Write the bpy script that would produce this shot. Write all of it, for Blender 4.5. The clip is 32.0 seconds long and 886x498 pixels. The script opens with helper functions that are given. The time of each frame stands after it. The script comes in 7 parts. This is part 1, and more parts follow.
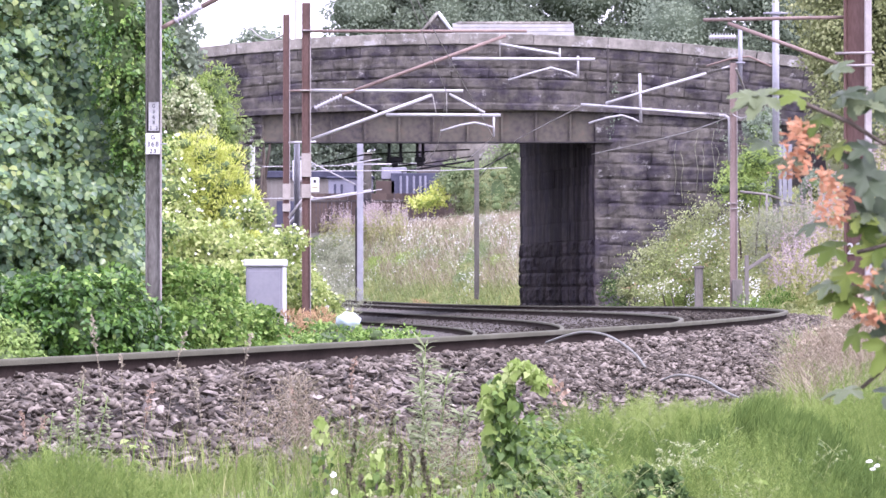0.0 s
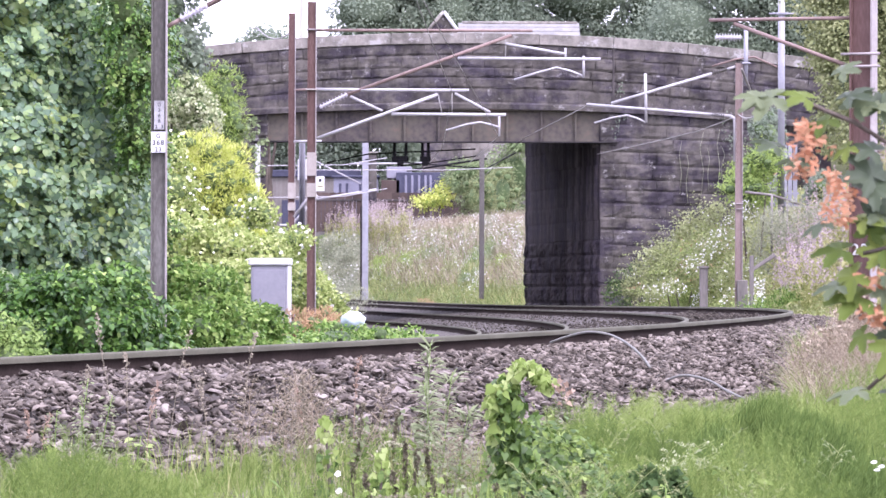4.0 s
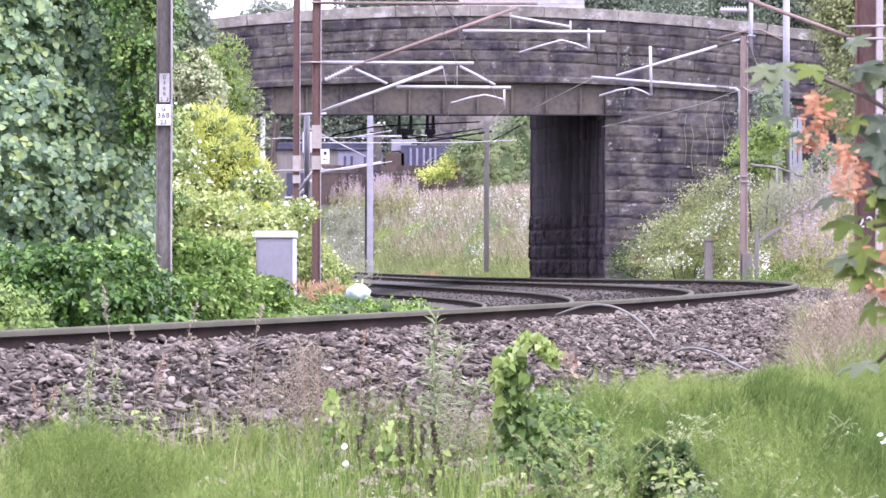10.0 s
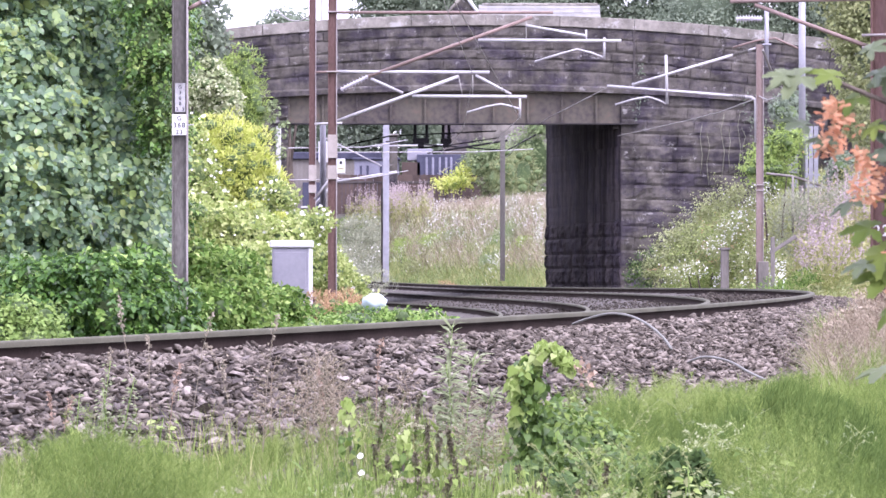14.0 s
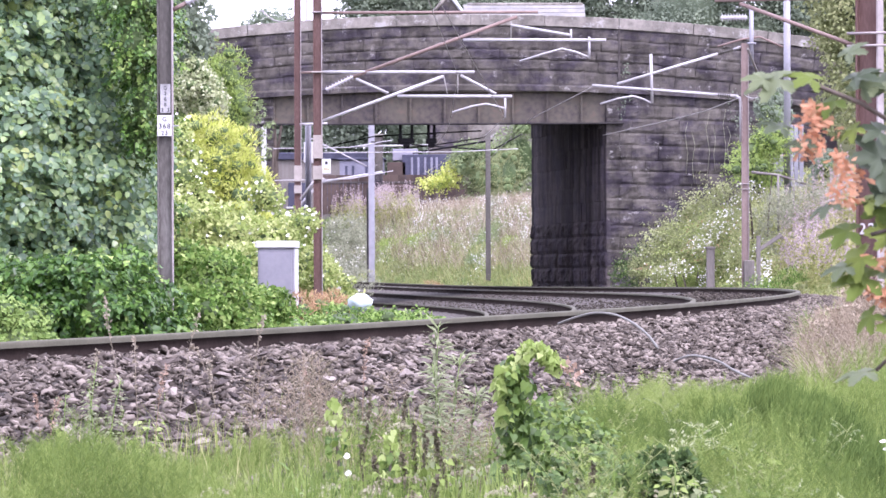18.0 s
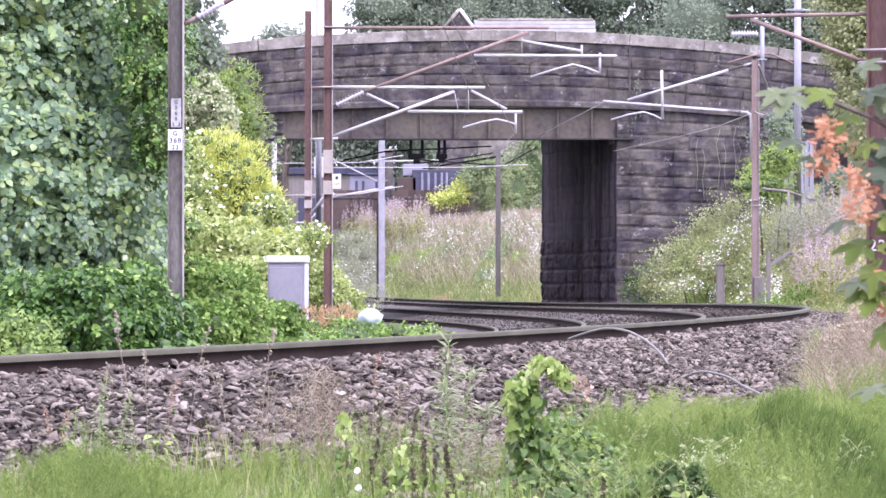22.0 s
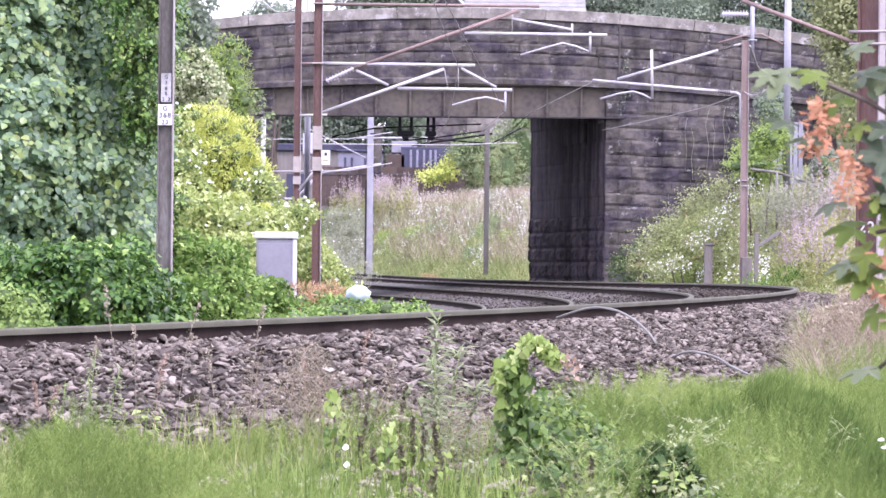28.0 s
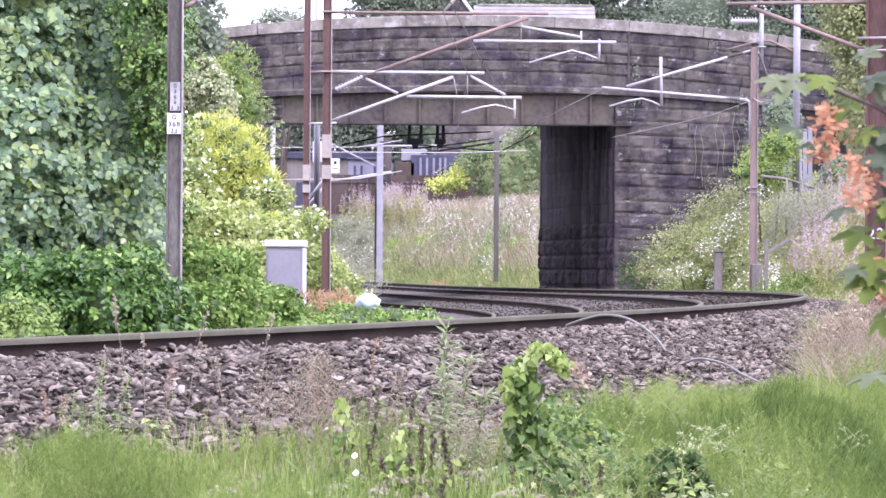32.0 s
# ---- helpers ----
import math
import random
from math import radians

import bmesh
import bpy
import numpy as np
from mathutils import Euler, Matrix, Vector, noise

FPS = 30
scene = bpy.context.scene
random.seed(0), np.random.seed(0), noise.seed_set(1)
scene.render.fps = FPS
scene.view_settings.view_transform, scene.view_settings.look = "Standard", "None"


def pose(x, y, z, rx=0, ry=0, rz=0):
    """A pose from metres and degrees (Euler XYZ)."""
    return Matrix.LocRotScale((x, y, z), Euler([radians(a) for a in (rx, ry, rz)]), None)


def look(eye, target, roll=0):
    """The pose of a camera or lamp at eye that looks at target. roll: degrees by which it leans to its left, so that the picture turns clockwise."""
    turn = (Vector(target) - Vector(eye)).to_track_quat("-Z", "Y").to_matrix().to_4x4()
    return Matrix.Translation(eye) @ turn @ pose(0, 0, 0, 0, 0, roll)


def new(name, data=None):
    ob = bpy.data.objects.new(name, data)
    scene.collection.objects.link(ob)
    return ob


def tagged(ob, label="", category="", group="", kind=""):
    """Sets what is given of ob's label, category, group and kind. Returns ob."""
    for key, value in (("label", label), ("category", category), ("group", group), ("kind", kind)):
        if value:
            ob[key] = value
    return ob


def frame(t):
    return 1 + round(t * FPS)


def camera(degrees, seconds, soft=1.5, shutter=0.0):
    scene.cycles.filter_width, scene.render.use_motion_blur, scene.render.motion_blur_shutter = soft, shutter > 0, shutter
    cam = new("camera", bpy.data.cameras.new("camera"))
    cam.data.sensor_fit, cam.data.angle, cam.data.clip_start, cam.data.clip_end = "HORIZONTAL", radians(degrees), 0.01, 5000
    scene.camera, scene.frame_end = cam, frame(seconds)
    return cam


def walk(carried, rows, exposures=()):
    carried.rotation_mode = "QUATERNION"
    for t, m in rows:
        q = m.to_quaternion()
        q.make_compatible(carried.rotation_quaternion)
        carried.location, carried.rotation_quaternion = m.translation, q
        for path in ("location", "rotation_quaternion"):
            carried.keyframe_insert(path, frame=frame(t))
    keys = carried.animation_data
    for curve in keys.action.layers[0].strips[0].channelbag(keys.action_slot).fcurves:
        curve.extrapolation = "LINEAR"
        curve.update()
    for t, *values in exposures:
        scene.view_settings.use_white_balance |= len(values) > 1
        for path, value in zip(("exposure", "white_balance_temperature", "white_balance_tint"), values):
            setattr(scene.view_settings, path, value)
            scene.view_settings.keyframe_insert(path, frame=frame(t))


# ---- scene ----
EYE = (0.0, 0.0, 1.3)

cam = camera(11.19, 32.0)
cam.data.dof.use_dof, cam.data.dof.focus_distance, cam.data.dof.aperture_fstop = True, 36.0, 28.0


def aim(left, up, roll, dx=0.0, dz=0.0):
    """The camera in the hand, turned to its left and up by so many degrees, its eye shifted a little."""
    a, b = radians(left), radians(up)
    eye = (EYE[0] + dx, EYE[1], EYE[2] + dz)
    return look(eye, (eye[0] - 50 * math.sin(a), eye[1] + 50 * math.cos(a), eye[2] + 50 * math.tan(b)), roll)


walk(cam, [
    (0, aim(0.0069, 0.6100, -0.024, 0.0094, 0.0015)), (0.5, aim(-0.0017, 0.5970, -0.008, 0.0093, 0.0014)),
    (1, aim(0.0095, 0.5775, -0.043, 0.0091, 0.0014)), (1.5, aim(0.0376, 0.5908, 0.047, 0.0079, 0.0013)),
    (2, aim(0.0497, 0.6330, 0.059, 0.0070, 0.0014)), (2.5, aim(0.0363, 0.6112, 0.075, 0.0066, 0.0021)),
    (3, aim(0.0680, 0.5968, 0.140, 0.0064, 0.0013)), (3.5, aim(0.0679, 0.6079, 0.155, 0.0073, 0.0015)),
    (5.5, aim(0.1002, 0.5755, 0.193, 0.0098, 0.0013)), (6, aim(0.0999, 0.5875, 0.216, 0.0093, 0.0015)),
    (6.5, aim(0.1095, 0.5856, 0.168, 0.0087, 0.0012)), (7, aim(0.0896, 0.5423, 0.124, 0.0052, 0.0016)),
    (7.5, aim(0.1752, 0.4659, 0.159, 0.0036, 0.0018)), (8, aim(0.1740, 0.4541, 0.139, 0.0030, 0.0013)),
    (8.5, aim(0.1521, 0.4338, 0.118, 0.0032, 0.0019)), (9, aim(0.0976, 0.4327, 0.143, 0.0027, 0.0009)),
    (9.5, aim(0.1187, 0.3232, 0.146, 0.0021, 0.0007)), (10, aim(0.1275, 0.2576, 0.149, 0.0010, 0.0007)),
    (10.5, aim(0.1278, 0.2351, 0.142, -0.0010, 0.0012)), (11, aim(0.1864, 0.1597, 0.210, -0.0025, 0.0027)),
    (11.5, aim(0.2052, 0.1587, 0.126, -0.0019, 0.0025)), (12, aim(0.2038, 0.1701, 0.134, -0.0010, 0.0003)),
    (12.5, aim(0.1766, 0.2994, 0.083, 0.0010, -0.0016)), (13, aim(0.2172, 0.2776, 0.139, 0.0015, -0.0016)),
    (13.5, aim(0.3259, 0.3127, 0.144, 0.0025, -0.0003)), (14, aim(0.3323, 0.3749, 0.052, 0.0035, 0.0007)),
    (14.5, aim(0.3743, 0.3706, 0.065, 0.0041, 0.0010)), (16.5, aim(0.3100, 0.3172, -0.087, 0.0044, 0.0004)),
    (17, aim(0.2825, 0.3266, -0.145, 0.0038, -0.0007)), (17.5, aim(0.2427, 0.3218, -0.159, 0.0034, -0.0005)),
    (18, aim(0.1510, 0.3741, -0.172, 0.0024, 0.0004)), (18.5, aim(0.1647, 0.4477, -0.169, 0.0029, -0.0010)),
    (19, aim(0.1731, 0.4815, -0.071, 0.0034, -0.0022)), (19.5, aim(0.2663, 0.5147, -0.021, 0.0038, -0.0024)),
    (20, aim(0.2980, 0.4998, -0.021, 0.0037, -0.0017)), (20.5, aim(0.3851, 0.4755, 0.010, 0.0027, -0.0018)),
    (21, aim(0.3632, 0.4466, 0.010, 0.0022, -0.0020)), (21.5, aim(0.3484, 0.5050, 0.058, 0.0012, -0.0020)),
    (22, aim(0.2754, 0.5700, 0.030, -0.0020, -0.0026)), (22.5, aim(0.2482, 0.4893, 0.123, -0.0044, -0.0018)),
    (23, aim(0.3229, 0.3366, 0.192, -0.0063, -0.0011)), (23.5, aim(0.2978, 0.3142, 0.220, -0.0060, -0.0012)),
    (24, aim(0.2259, 0.3618, 0.252, -0.0065, -0.0018)), (24.5, aim(0.1965, 0.3665, 0.215, -0.0062, -0.0013)),
    (25, aim(0.2221, 0.3771, 0.209, -0.0069, -0.0015)), (25.5, aim(0.2046, 0.3866, 0.308, -0.0085, -0.0011)),
    (27.5, aim(0.1090, 0.3058, 0.558, -0.0143, -0.0009)), (28, aim(0.1176, 0.2842, 0.583, -0.0140, -0.0010)),
    (28.5, aim(0.1533, 0.2750, 0.655, -0.0137, -0.0014)), (29, aim(0.1263, 0.2735, 0.639, -0.0122, -0.0010)),
    (29.5, aim(0.1181, 0.2623, 0.661, -0.0109, -0.0004)), (30, aim(0.1270, 0.2587, 0.682, -0.0109, -0.0004)),
    (30.5, aim(0.1186, 0.2582, 0.577, -0.0086, 0.0005)), (31, aim(0.1361, 0.3231, 0.525, -0.0077, 0.0009)),
    (31.5, aim(0.2044, 0.3423, 0.490, -0.0068, 0.0003)), (32, aim(0.2468, 0.3820, 0.395, -0.0062, -0.0002)),
], exposures=[(0.0, 1.33, 5740, 34), (32.0, 1.33, 5740, 34)])

# ---- world and light ----
SUN_ELEVATION, SUN_BEARING = radians(50), radians(138)   # bearing clockwise from +y
world = bpy.data.worlds.new("world")
scene.world = world
world.use_nodes = True
wn, wl = world.node_tree.nodes, world.node_tree.links
sky = wn.new("ShaderNodeTexSky")
sky.sky_type, sky.sun_disc = "NISHITA", False
sky.sun_elevation, sky.sun_rotation = SUN_ELEVATION, SUN_BEARING
sky.dust_density, sky.air_density = 3.0, 1.0
cloud = wn.new("ShaderNodeMix")
cloud.data_type = "RGBA"
cloud.inputs["Factor"].default_value = 0.8
cloud.inputs["B"].default_value = (10.4, 10.3, 10.6, 1)
wl.new(sky.outputs["Color"], cloud.inputs["A"])
wl.new(cloud.outputs["Result"], wn["Background"].inputs["Color"])
wn["Background"].inputs["Strength"].default_value = 0.15

sun = new("sun", bpy.data.lights.new("sun", "SUN"))
sun.data.energy, sun.data.angle, sun.data.color = 1.5, radians(20), (1.0, 0.96, 0.9)
sun.matrix_world = look((50 * math.sin(SUN_BEARING) * math.cos(SUN_ELEVATION), 50 * math.cos(SUN_BEARING) * math.cos(SUN_ELEVATION),
                         50 * math.sin(SUN_ELEVATION)), (0, 0, 0))


# ---- materials ----
def shader(name, rough=0.8, metal=0.0):
    m = bpy.data.materials.new(name)
    m.use_nodes = True
    n = m.node_tree.nodes
    b = n["Principled BSDF"]
    b.inputs["Roughness"].default_value, b.inputs["Metallic"].default_value = rough, metal
    return m, n, m.node_tree.links, b


def ramp(n, stops):
    r = n.new("ShaderNodeValToRGB")
    e = r.color_ramp.elements
    e[0].position, e[0].color = stops[0][0], (*stops[0][1], 1)
    e[1].position, e[1].color = stops[-1][0], (*stops[-1][1], 1)
    for pos, col in stops[1:-1]:
        x = e.new(pos)
        x.color = (*col, 1)
    return r


def surface(name, stops, scale=8.0, fine=60.0, rough=0.85, metal=0.0, bump=0.3, per="", spread=0.35, depth=0.02, stretch=(1, 1, 1), gloss=0.3):
    """Two scales of noise through a colour ramp; per: 'island' or 'object' shifts the tone piece by piece."""
    m, n, l, b = shader(name, rough, metal)
    b.inputs["Specular IOR Level"].default_value = gloss
    geo = n.new("ShaderNodeNewGeometry")
    mp = n.new("ShaderNodeMapping")
    mp.inputs["Scale"].default_value = stretch
    l.new(geo.outputs["Position"], mp.inputs["Vector"])
    big, small = n.new("ShaderNodeTexNoise"), n.new("ShaderNodeTexNoise")
    for t, s in ((big, scale), (small, fine)):
        t.inputs["Scale"].default_value = s
        t.inputs["Detail"].default_value = 5
        l.new(mp.outputs["Vector"], t.inputs["Vector"])
    mix = n.new("ShaderNodeMix")
    mix.inputs["Factor"].default_value = 0.4
    l.new(big.outputs["Fac"], mix.inputs["A"])
    l.new(small.outputs["Fac"], mix.inputs["B"])
    out = mix.outputs["Result"]
    if per:
        rnd = geo.outputs["Random Per Island"]
        if per == "object":
            rnd = n.new("ShaderNodeObjectInfo").outputs["Random"]
        ma = n.new("ShaderNodeMath")
        ma.operation = "MULTIPLY_ADD"
        ma.inputs[1].default_value, ma.inputs[2].default_value = spread, -spread / 2
        l.new(rnd, ma.inputs[0])
        ad = n.new("ShaderNodeMath")
        l.new(ma.outputs[0], ad.inputs[0])
        l.new(out, ad.inputs[1])
        out = ad.outputs[0]
    r = ramp(n, stops)
    l.new(out, r.inputs["Fac"])
    l.new(r.outputs["Color"], b.inputs["Base Color"])
    if bump:
        bp = n.new("ShaderNodeBump")
        bp.inputs["Strength"].default_value, bp.inputs["Distance"].default_value = bump, depth
        l.new(small.outputs["Fac"], bp.inputs["Height"])
        l.new(bp.outputs["Normal"], b.inputs["Normal"])
    return m


def leafage(name, stops, rough=0.5, through_light=0.35, patch=0.6, per="island", vary=0.55, gloss=0.12):
    """Leaves: tone by leaf, larger patches by place, some light through the blade."""
    m, n, l, b = shader(name, rough)
    b.inputs["Specular IOR Level"].default_value = gloss
    geo = n.new("ShaderNodeNewGeometry")
    tx = n.new("ShaderNodeTexNoise")
    tx.inputs["Scale"].default_value, tx.inputs["Detail"].default_value = patch, 3
    l.new(geo.outputs["Position"], tx.inputs["Vector"])
    mix = n.new("ShaderNodeMix")
    mix.inputs["Factor"].default_value = 1 - vary
    l.new(n.new("ShaderNodeObjectInfo").outputs["Random"] if per == "object" else geo.outputs["Random Per Island"], mix.inputs["A"])
    l.new(tx.outputs["Fac"], mix.inputs["B"])
    r = ramp(n, stops)
    l.new(mix.outputs["Result"], r.inputs["Fac"])
    l.new(r.outputs["Color"], b.inputs["Base Color"])
    tr = n.new("ShaderNodeBsdfTranslucent")
    l.new(r.outputs["Color"], tr.inputs["Color"])
    ms = n.new("ShaderNodeMixShader")
    ms.inputs["Fac"].default_value = through_light
    l.new(b.outputs["BSDF"], ms.inputs[1])
    l.new(tr.outputs["BSDF"], ms.inputs[2])
    l.new(ms.outputs["Shader"], n["Material Output"].inputs["Surface"])
    return m


def masonry(name, tones, dark=0.6, light=1.5, lime=(0.6, 0.8), soot=0.5, streak=0.2, bump=0.8, pieces=0.5):
    """Old stonework: two hues by place, grain, stone-to-stone tone, sooty runs and crisp pale lime blotches."""
    m, n, l, b = shader(name, 0.95)
    b.inputs["Specular IOR Level"].default_value = 0.12
    geo = n.new("ShaderNodeNewGeometry")

    def cloud_of(scale, detail, rough, squash=1.0):
        mp = n.new("ShaderNodeMapping")
        mp.inputs["Scale"].default_value = (1, 1, squash)
        l.new(geo.outputs["Position"], mp.inputs["Vector"])
        t = n.new("ShaderNodeTexNoise")
        t.inputs["Scale"].default_value, t.inputs["Detail"].default_value, t.inputs["Roughness"].default_value = scale, detail, rough
        l.new(mp.outputs["Vector"], t.inputs["Vector"])
        return t.outputs["Fac"]

    def times(a, c):
        x = n.new("ShaderNodeMix")
        x.data_type, x.blend_type = "RGBA", "MULTIPLY"
        x.inputs["Factor"].default_value = 1.0
        l.new(a, x.inputs["A"])
        l.new(c, x.inputs["B"])
        return x.outputs["Result"]

    def grey(fac, stops):
        r = ramp(n, [(p, (v, v, v)) for p, v in stops])
        l.new(fac, r.inputs["Fac"])
        return r.outputs["Color"]

    hue = ramp(n, [(0.41, tones[0]), (0.55, tones[1])])
    l.new(cloud_of(1.0, 8, 0.68, 1.5), hue.inputs["Fac"])
    colour = times(hue.outputs["Color"], grey(cloud_of(2.6, 9, 0.72), [(0.3, dark), (0.5, 1.0), (0.72, light)]))
    rnd = n.new("ShaderNodeObjectInfo").outputs["Random"]
    colour = times(colour, grey(rnd, [(0.0, 1.0 - pieces / 2), (1.0, 1.0 + pieces / 2)]))
    colour = times(colour, grey(cloud_of(1.5, 6, 0.6, streak), [(0.36, 1.0 - soot), (0.56, 1.1)]))
    spots = grey(cloud_of(1.7, 12, 0.8, 1.2), [(lime[0], 0.0), (lime[0] + 0.05, lime[1])])
    pale = n.new("ShaderNodeMix")
    pale.data_type = "RGBA"
    pale.inputs["B"].default_value = (0.36, 0.35, 0.34, 1)
    l.new(spots, pale.inputs["Factor"])
    l.new(colour, pale.inputs["A"])
    l.new(pale.outputs["Result"], b.inputs["Base Color"])
    bp = n.new("ShaderNodeBump")
    bp.inputs["Strength"].default_value, bp.inputs["Distance"].default_value = bump, 0.05
    l.new(cloud_of(7.0, 8, 0.65), bp.inputs["Height"])
    l.new(bp.outputs["Normal"], b.inputs["Normal"])
    return m


STONE = masonry("sooty_sandstone", ((0.051, 0.045, 0.054), (0.096, 0.088, 0.078)), 0.5, 1.4, (0.58, 0.65), 0.4, 0.25, 0.65, 0.35)
# abutment soot, its tone darkened further for the shade under the deck
SOOT_SHADE = masonry("soot_and_shade_stone", ((0.052, 0.044, 0.056), (0.074, 0.062, 0.064)), 0.65, 1.4, (0.63, 0.3), 0.72, 0.08, 0.8, 0.2)
COPING = masonry("weathered_coping_stone", ((0.17, 0.16, 0.14), (0.225, 0.21, 0.185)), 0.6, 1.35, (0.545, 0.85), 0.3, 0.5, 0.6, 0.2)
MORTAR = surface("dark_mortar", [(0.3, (0.035, 0.03, 0.03)), (0.7, (0.11, 0.1, 0.095))], 2, 30, 0.95)
GIRDER = surface("faded_brown_girder_paint", [(0.36, (0.03, 0.027, 0.031)), (0.46, (0.066, 0.055, 0.05)), (0.54, (0.086, 0.078, 0.06)), (0.66, (0.115, 0.084, 0.066))], 0.45, 7, 0.7, bump=0.15)
UNDER = surface("dark_steel", [(0.3, (0.012, 0.011, 0.012)), (0.7, (0.04, 0.036, 0.036))], 3, 20, 0.8)
RUST = surface("rusty_brown_mast_steel", [(0.3, (0.06, 0.034, 0.03)), (0.5, (0.105, 0.06, 0.052)), (0.75, (0.18, 0.115, 0.1))], 1.6, 40, 0.7, bump=0.12, depth=0.004, stretch=(1, 1, 0.3))
GREYMAST = surface("weathered_grey_brown_steel", [(0.35, (0.048, 0.044, 0.039)), (0.5, (0.086, 0.08, 0.071)), (0.65, (0.155, 0.148, 0.135))], 1.6, 40, 0.6, bump=0.1, depth=0.004, stretch=(1, 1, 0.3))
RUSTPALE = surface("pale_brown_mast_steel", [(0.3, (0.13, 0.092, 0.08)), (0.5, (0.2, 0.15, 0.135)), (0.75, (0.3, 0.24, 0.22))], 1.6, 40, 0.7, bump=0.12, depth=0.004, stretch=(1, 1, 0.3))
EDGE = surface("pale_flange_edge", [(0.3, (0.2, 0.17, 0.165)), (0.7, (0.36, 0.33, 0.325))], 3, 40, 0.6, bump=0.1, depth=0.003)
GALV = surface("galvanised_steel", [(0.3, (0.22, 0.22, 0.25)), (0.7, (0.36, 0.36, 0.4))], 3, 40, 0.5, 0.3, bump=0.05, depth=0.003)
TUBE = surface("galvanised_tube", [(0.3, (0.3, 0.29, 0.3)), (0.7, (0.5, 0.49, 0.5))], 4, 50, 0.5, 0.2, bump=0.05, depth=0.002)
BROWNTUBE = surface("rust_brown_tube", [(0.3, (0.13, 0.09, 0.08)), (0.7, (0.27, 0.2, 0.175))], 4, 50, 0.6, bump=0.1, depth=0.002)
WIRE = surface("weathered_copper_wire", [(0.3, (0.2, 0.19, 0.18)), (0.7, (0.32, 0.31, 0.29))], 4, 50, 0.6, bump=0)
DARKWIRE = surface("dark_cable", [(0.3, (0.006, 0.006, 0.007)), (0.7, (0.018, 0.017, 0.019))], 4, 50, 0.7, bump=0, gloss=0.1)
PORCELAIN = surface("grey_porcelain", [(0.3, (0.4, 0.38, 0.42)), (0.7, (0.6, 0.58, 0.62))], 5, 40, 0.3, bump=0)
RAILSIDE = surface("rusty_rail_web", [(0.3, (0.016, 0.012, 0.0105)), (0.55, (0.03, 0.023, 0.02)), (0.8, (0.054, 0.042, 0.035))], 2, 40, 0.95, bump=0.2, depth=0.003, gloss=0.03)
RAILTOP = surface("worn_rail_head", [(0.3, (0.06, 0.06, 0.042)), (0.55, (0.095, 0.093, 0.068)), (0.8, (0.14, 0.135, 0.102))], 2, 60, 0.75, 0.0, bump=0.05, depth=0.001, gloss=0.06)
BALLAST = surface("granite_ballast", [(0.2, (0.063, 0.054, 0.045)), (0.5, (0.121, 0.105, 0.087)), (0.8, (0.232, 0.203, 0.17))], 9, 60, 0.9, bump=0.5, per="island", spread=0.75, depth=0.008, gloss=0.1)
OLDBALLAST = surface("oily_old_ballast", [(0.2, (0.03, 0.026, 0.021)), (0.5, (0.056, 0.049, 0.04)), (0.8, (0.1, 0.088, 0.073))], 9, 60, 0.9, bump=0.5, per="island", spread=0.75, depth=0.008, gloss=0.1)
STONEPIECE = surface("granite_ballast_piece", [(0.2, (0.038, 0.031, 0.027)), (0.5, (0.103, 0.087, 0.075)), (0.8, (0.25, 0.22, 0.19))], 9, 60, 0.9, bump=0.5, per="object", spread=0.7, depth=0.008)
BEDFAR = surface("ballast_bed", [(0.3, (0.042, 0.037, 0.031)), (0.5, (0.068, 0.061, 0.052)), (0.75, (0.11, 0.1, 0.086))], 6, 28, 0.95, bump=1.0, depth=0.03)
SOIL = surface("grassy_earth", [(0.3, (0.02, 0.026, 0.011)), (0.5, (0.045, 0.052, 0.02)), (0.75, (0.09, 0.09, 0.04))], 0.6, 6, 0.95, bump=0.8, depth=0.05)
CABINET = surface("grey_painted_cabinet", [(0.3, (0.2, 0.197, 0.232)), (0.7, (0.265, 0.262, 0.3))], 2, 20, 0.5, bump=0.05, depth=0.002)
PALE = surface("pale_grey_lid", [(0.3, (0.45, 0.45, 0.47)), (0.7, (0.58, 0.58, 0.6))], 3, 30, 0.5, bump=0.05)
WOOD = surface("weathered_grey_wood", [(0.3, (0.10, 0.09, 0.085)), (0.55, (0.19, 0.175, 0.16)), (0.8, (0.3, 0.28, 0.26))], 3, 45, 0.9, bump=0.5, depth=0.006, stretch=(1, 1, 0.15))
FENCE = surface("brown_stained_fence", [(0.3, (0.05, 0.036, 0.031)), (0.7, (0.1, 0.073, 0.062))], 2, 25, 0.85, bump=0.3, depth=0.005, per="object", spread=0.3)
WHITE = surface("white_sign_enamel", [(0.3, (0.5, 0.5, 0.51)), (0.7, (0.62, 0.62, 0.63))], 5, 60, 0.4, bump=0)
BLACK = surface("black_print", [(0.3, (0.02, 0.02, 0.03)), (0.7, (0.045, 0.045, 0.055))], 5, 60, 0.5, bump=0)
YELLOW = surface("cream_sign_enamel", [(0.3, (0.5, 0.46, 0.33)), (0.7, (0.6, 0.55, 0.4))], 5, 60, 0.4, bump=0)
BAND = surface("pale_band_paint", [(0.3, (0.24, 0.21, 0.19)), (0.7, (0.36, 0.33, 0.3))], 5, 40, 0.7, bump=0.1)
SLATE = surface("pale_slate_roof", [(0.3, (0.15, 0.15, 0.145)), (0.7, (0.25, 0.245, 0.235))], 1.5, 12, 0.8, bump=0.3, per="object", spread=0.12)
SHED = surface("grey_blue_cladding", [(0.3, (0.15, 0.15, 0.19)), (0.7, (0.25, 0.25, 0.31))], 1.5, 12, 0.6, bump=0.1)
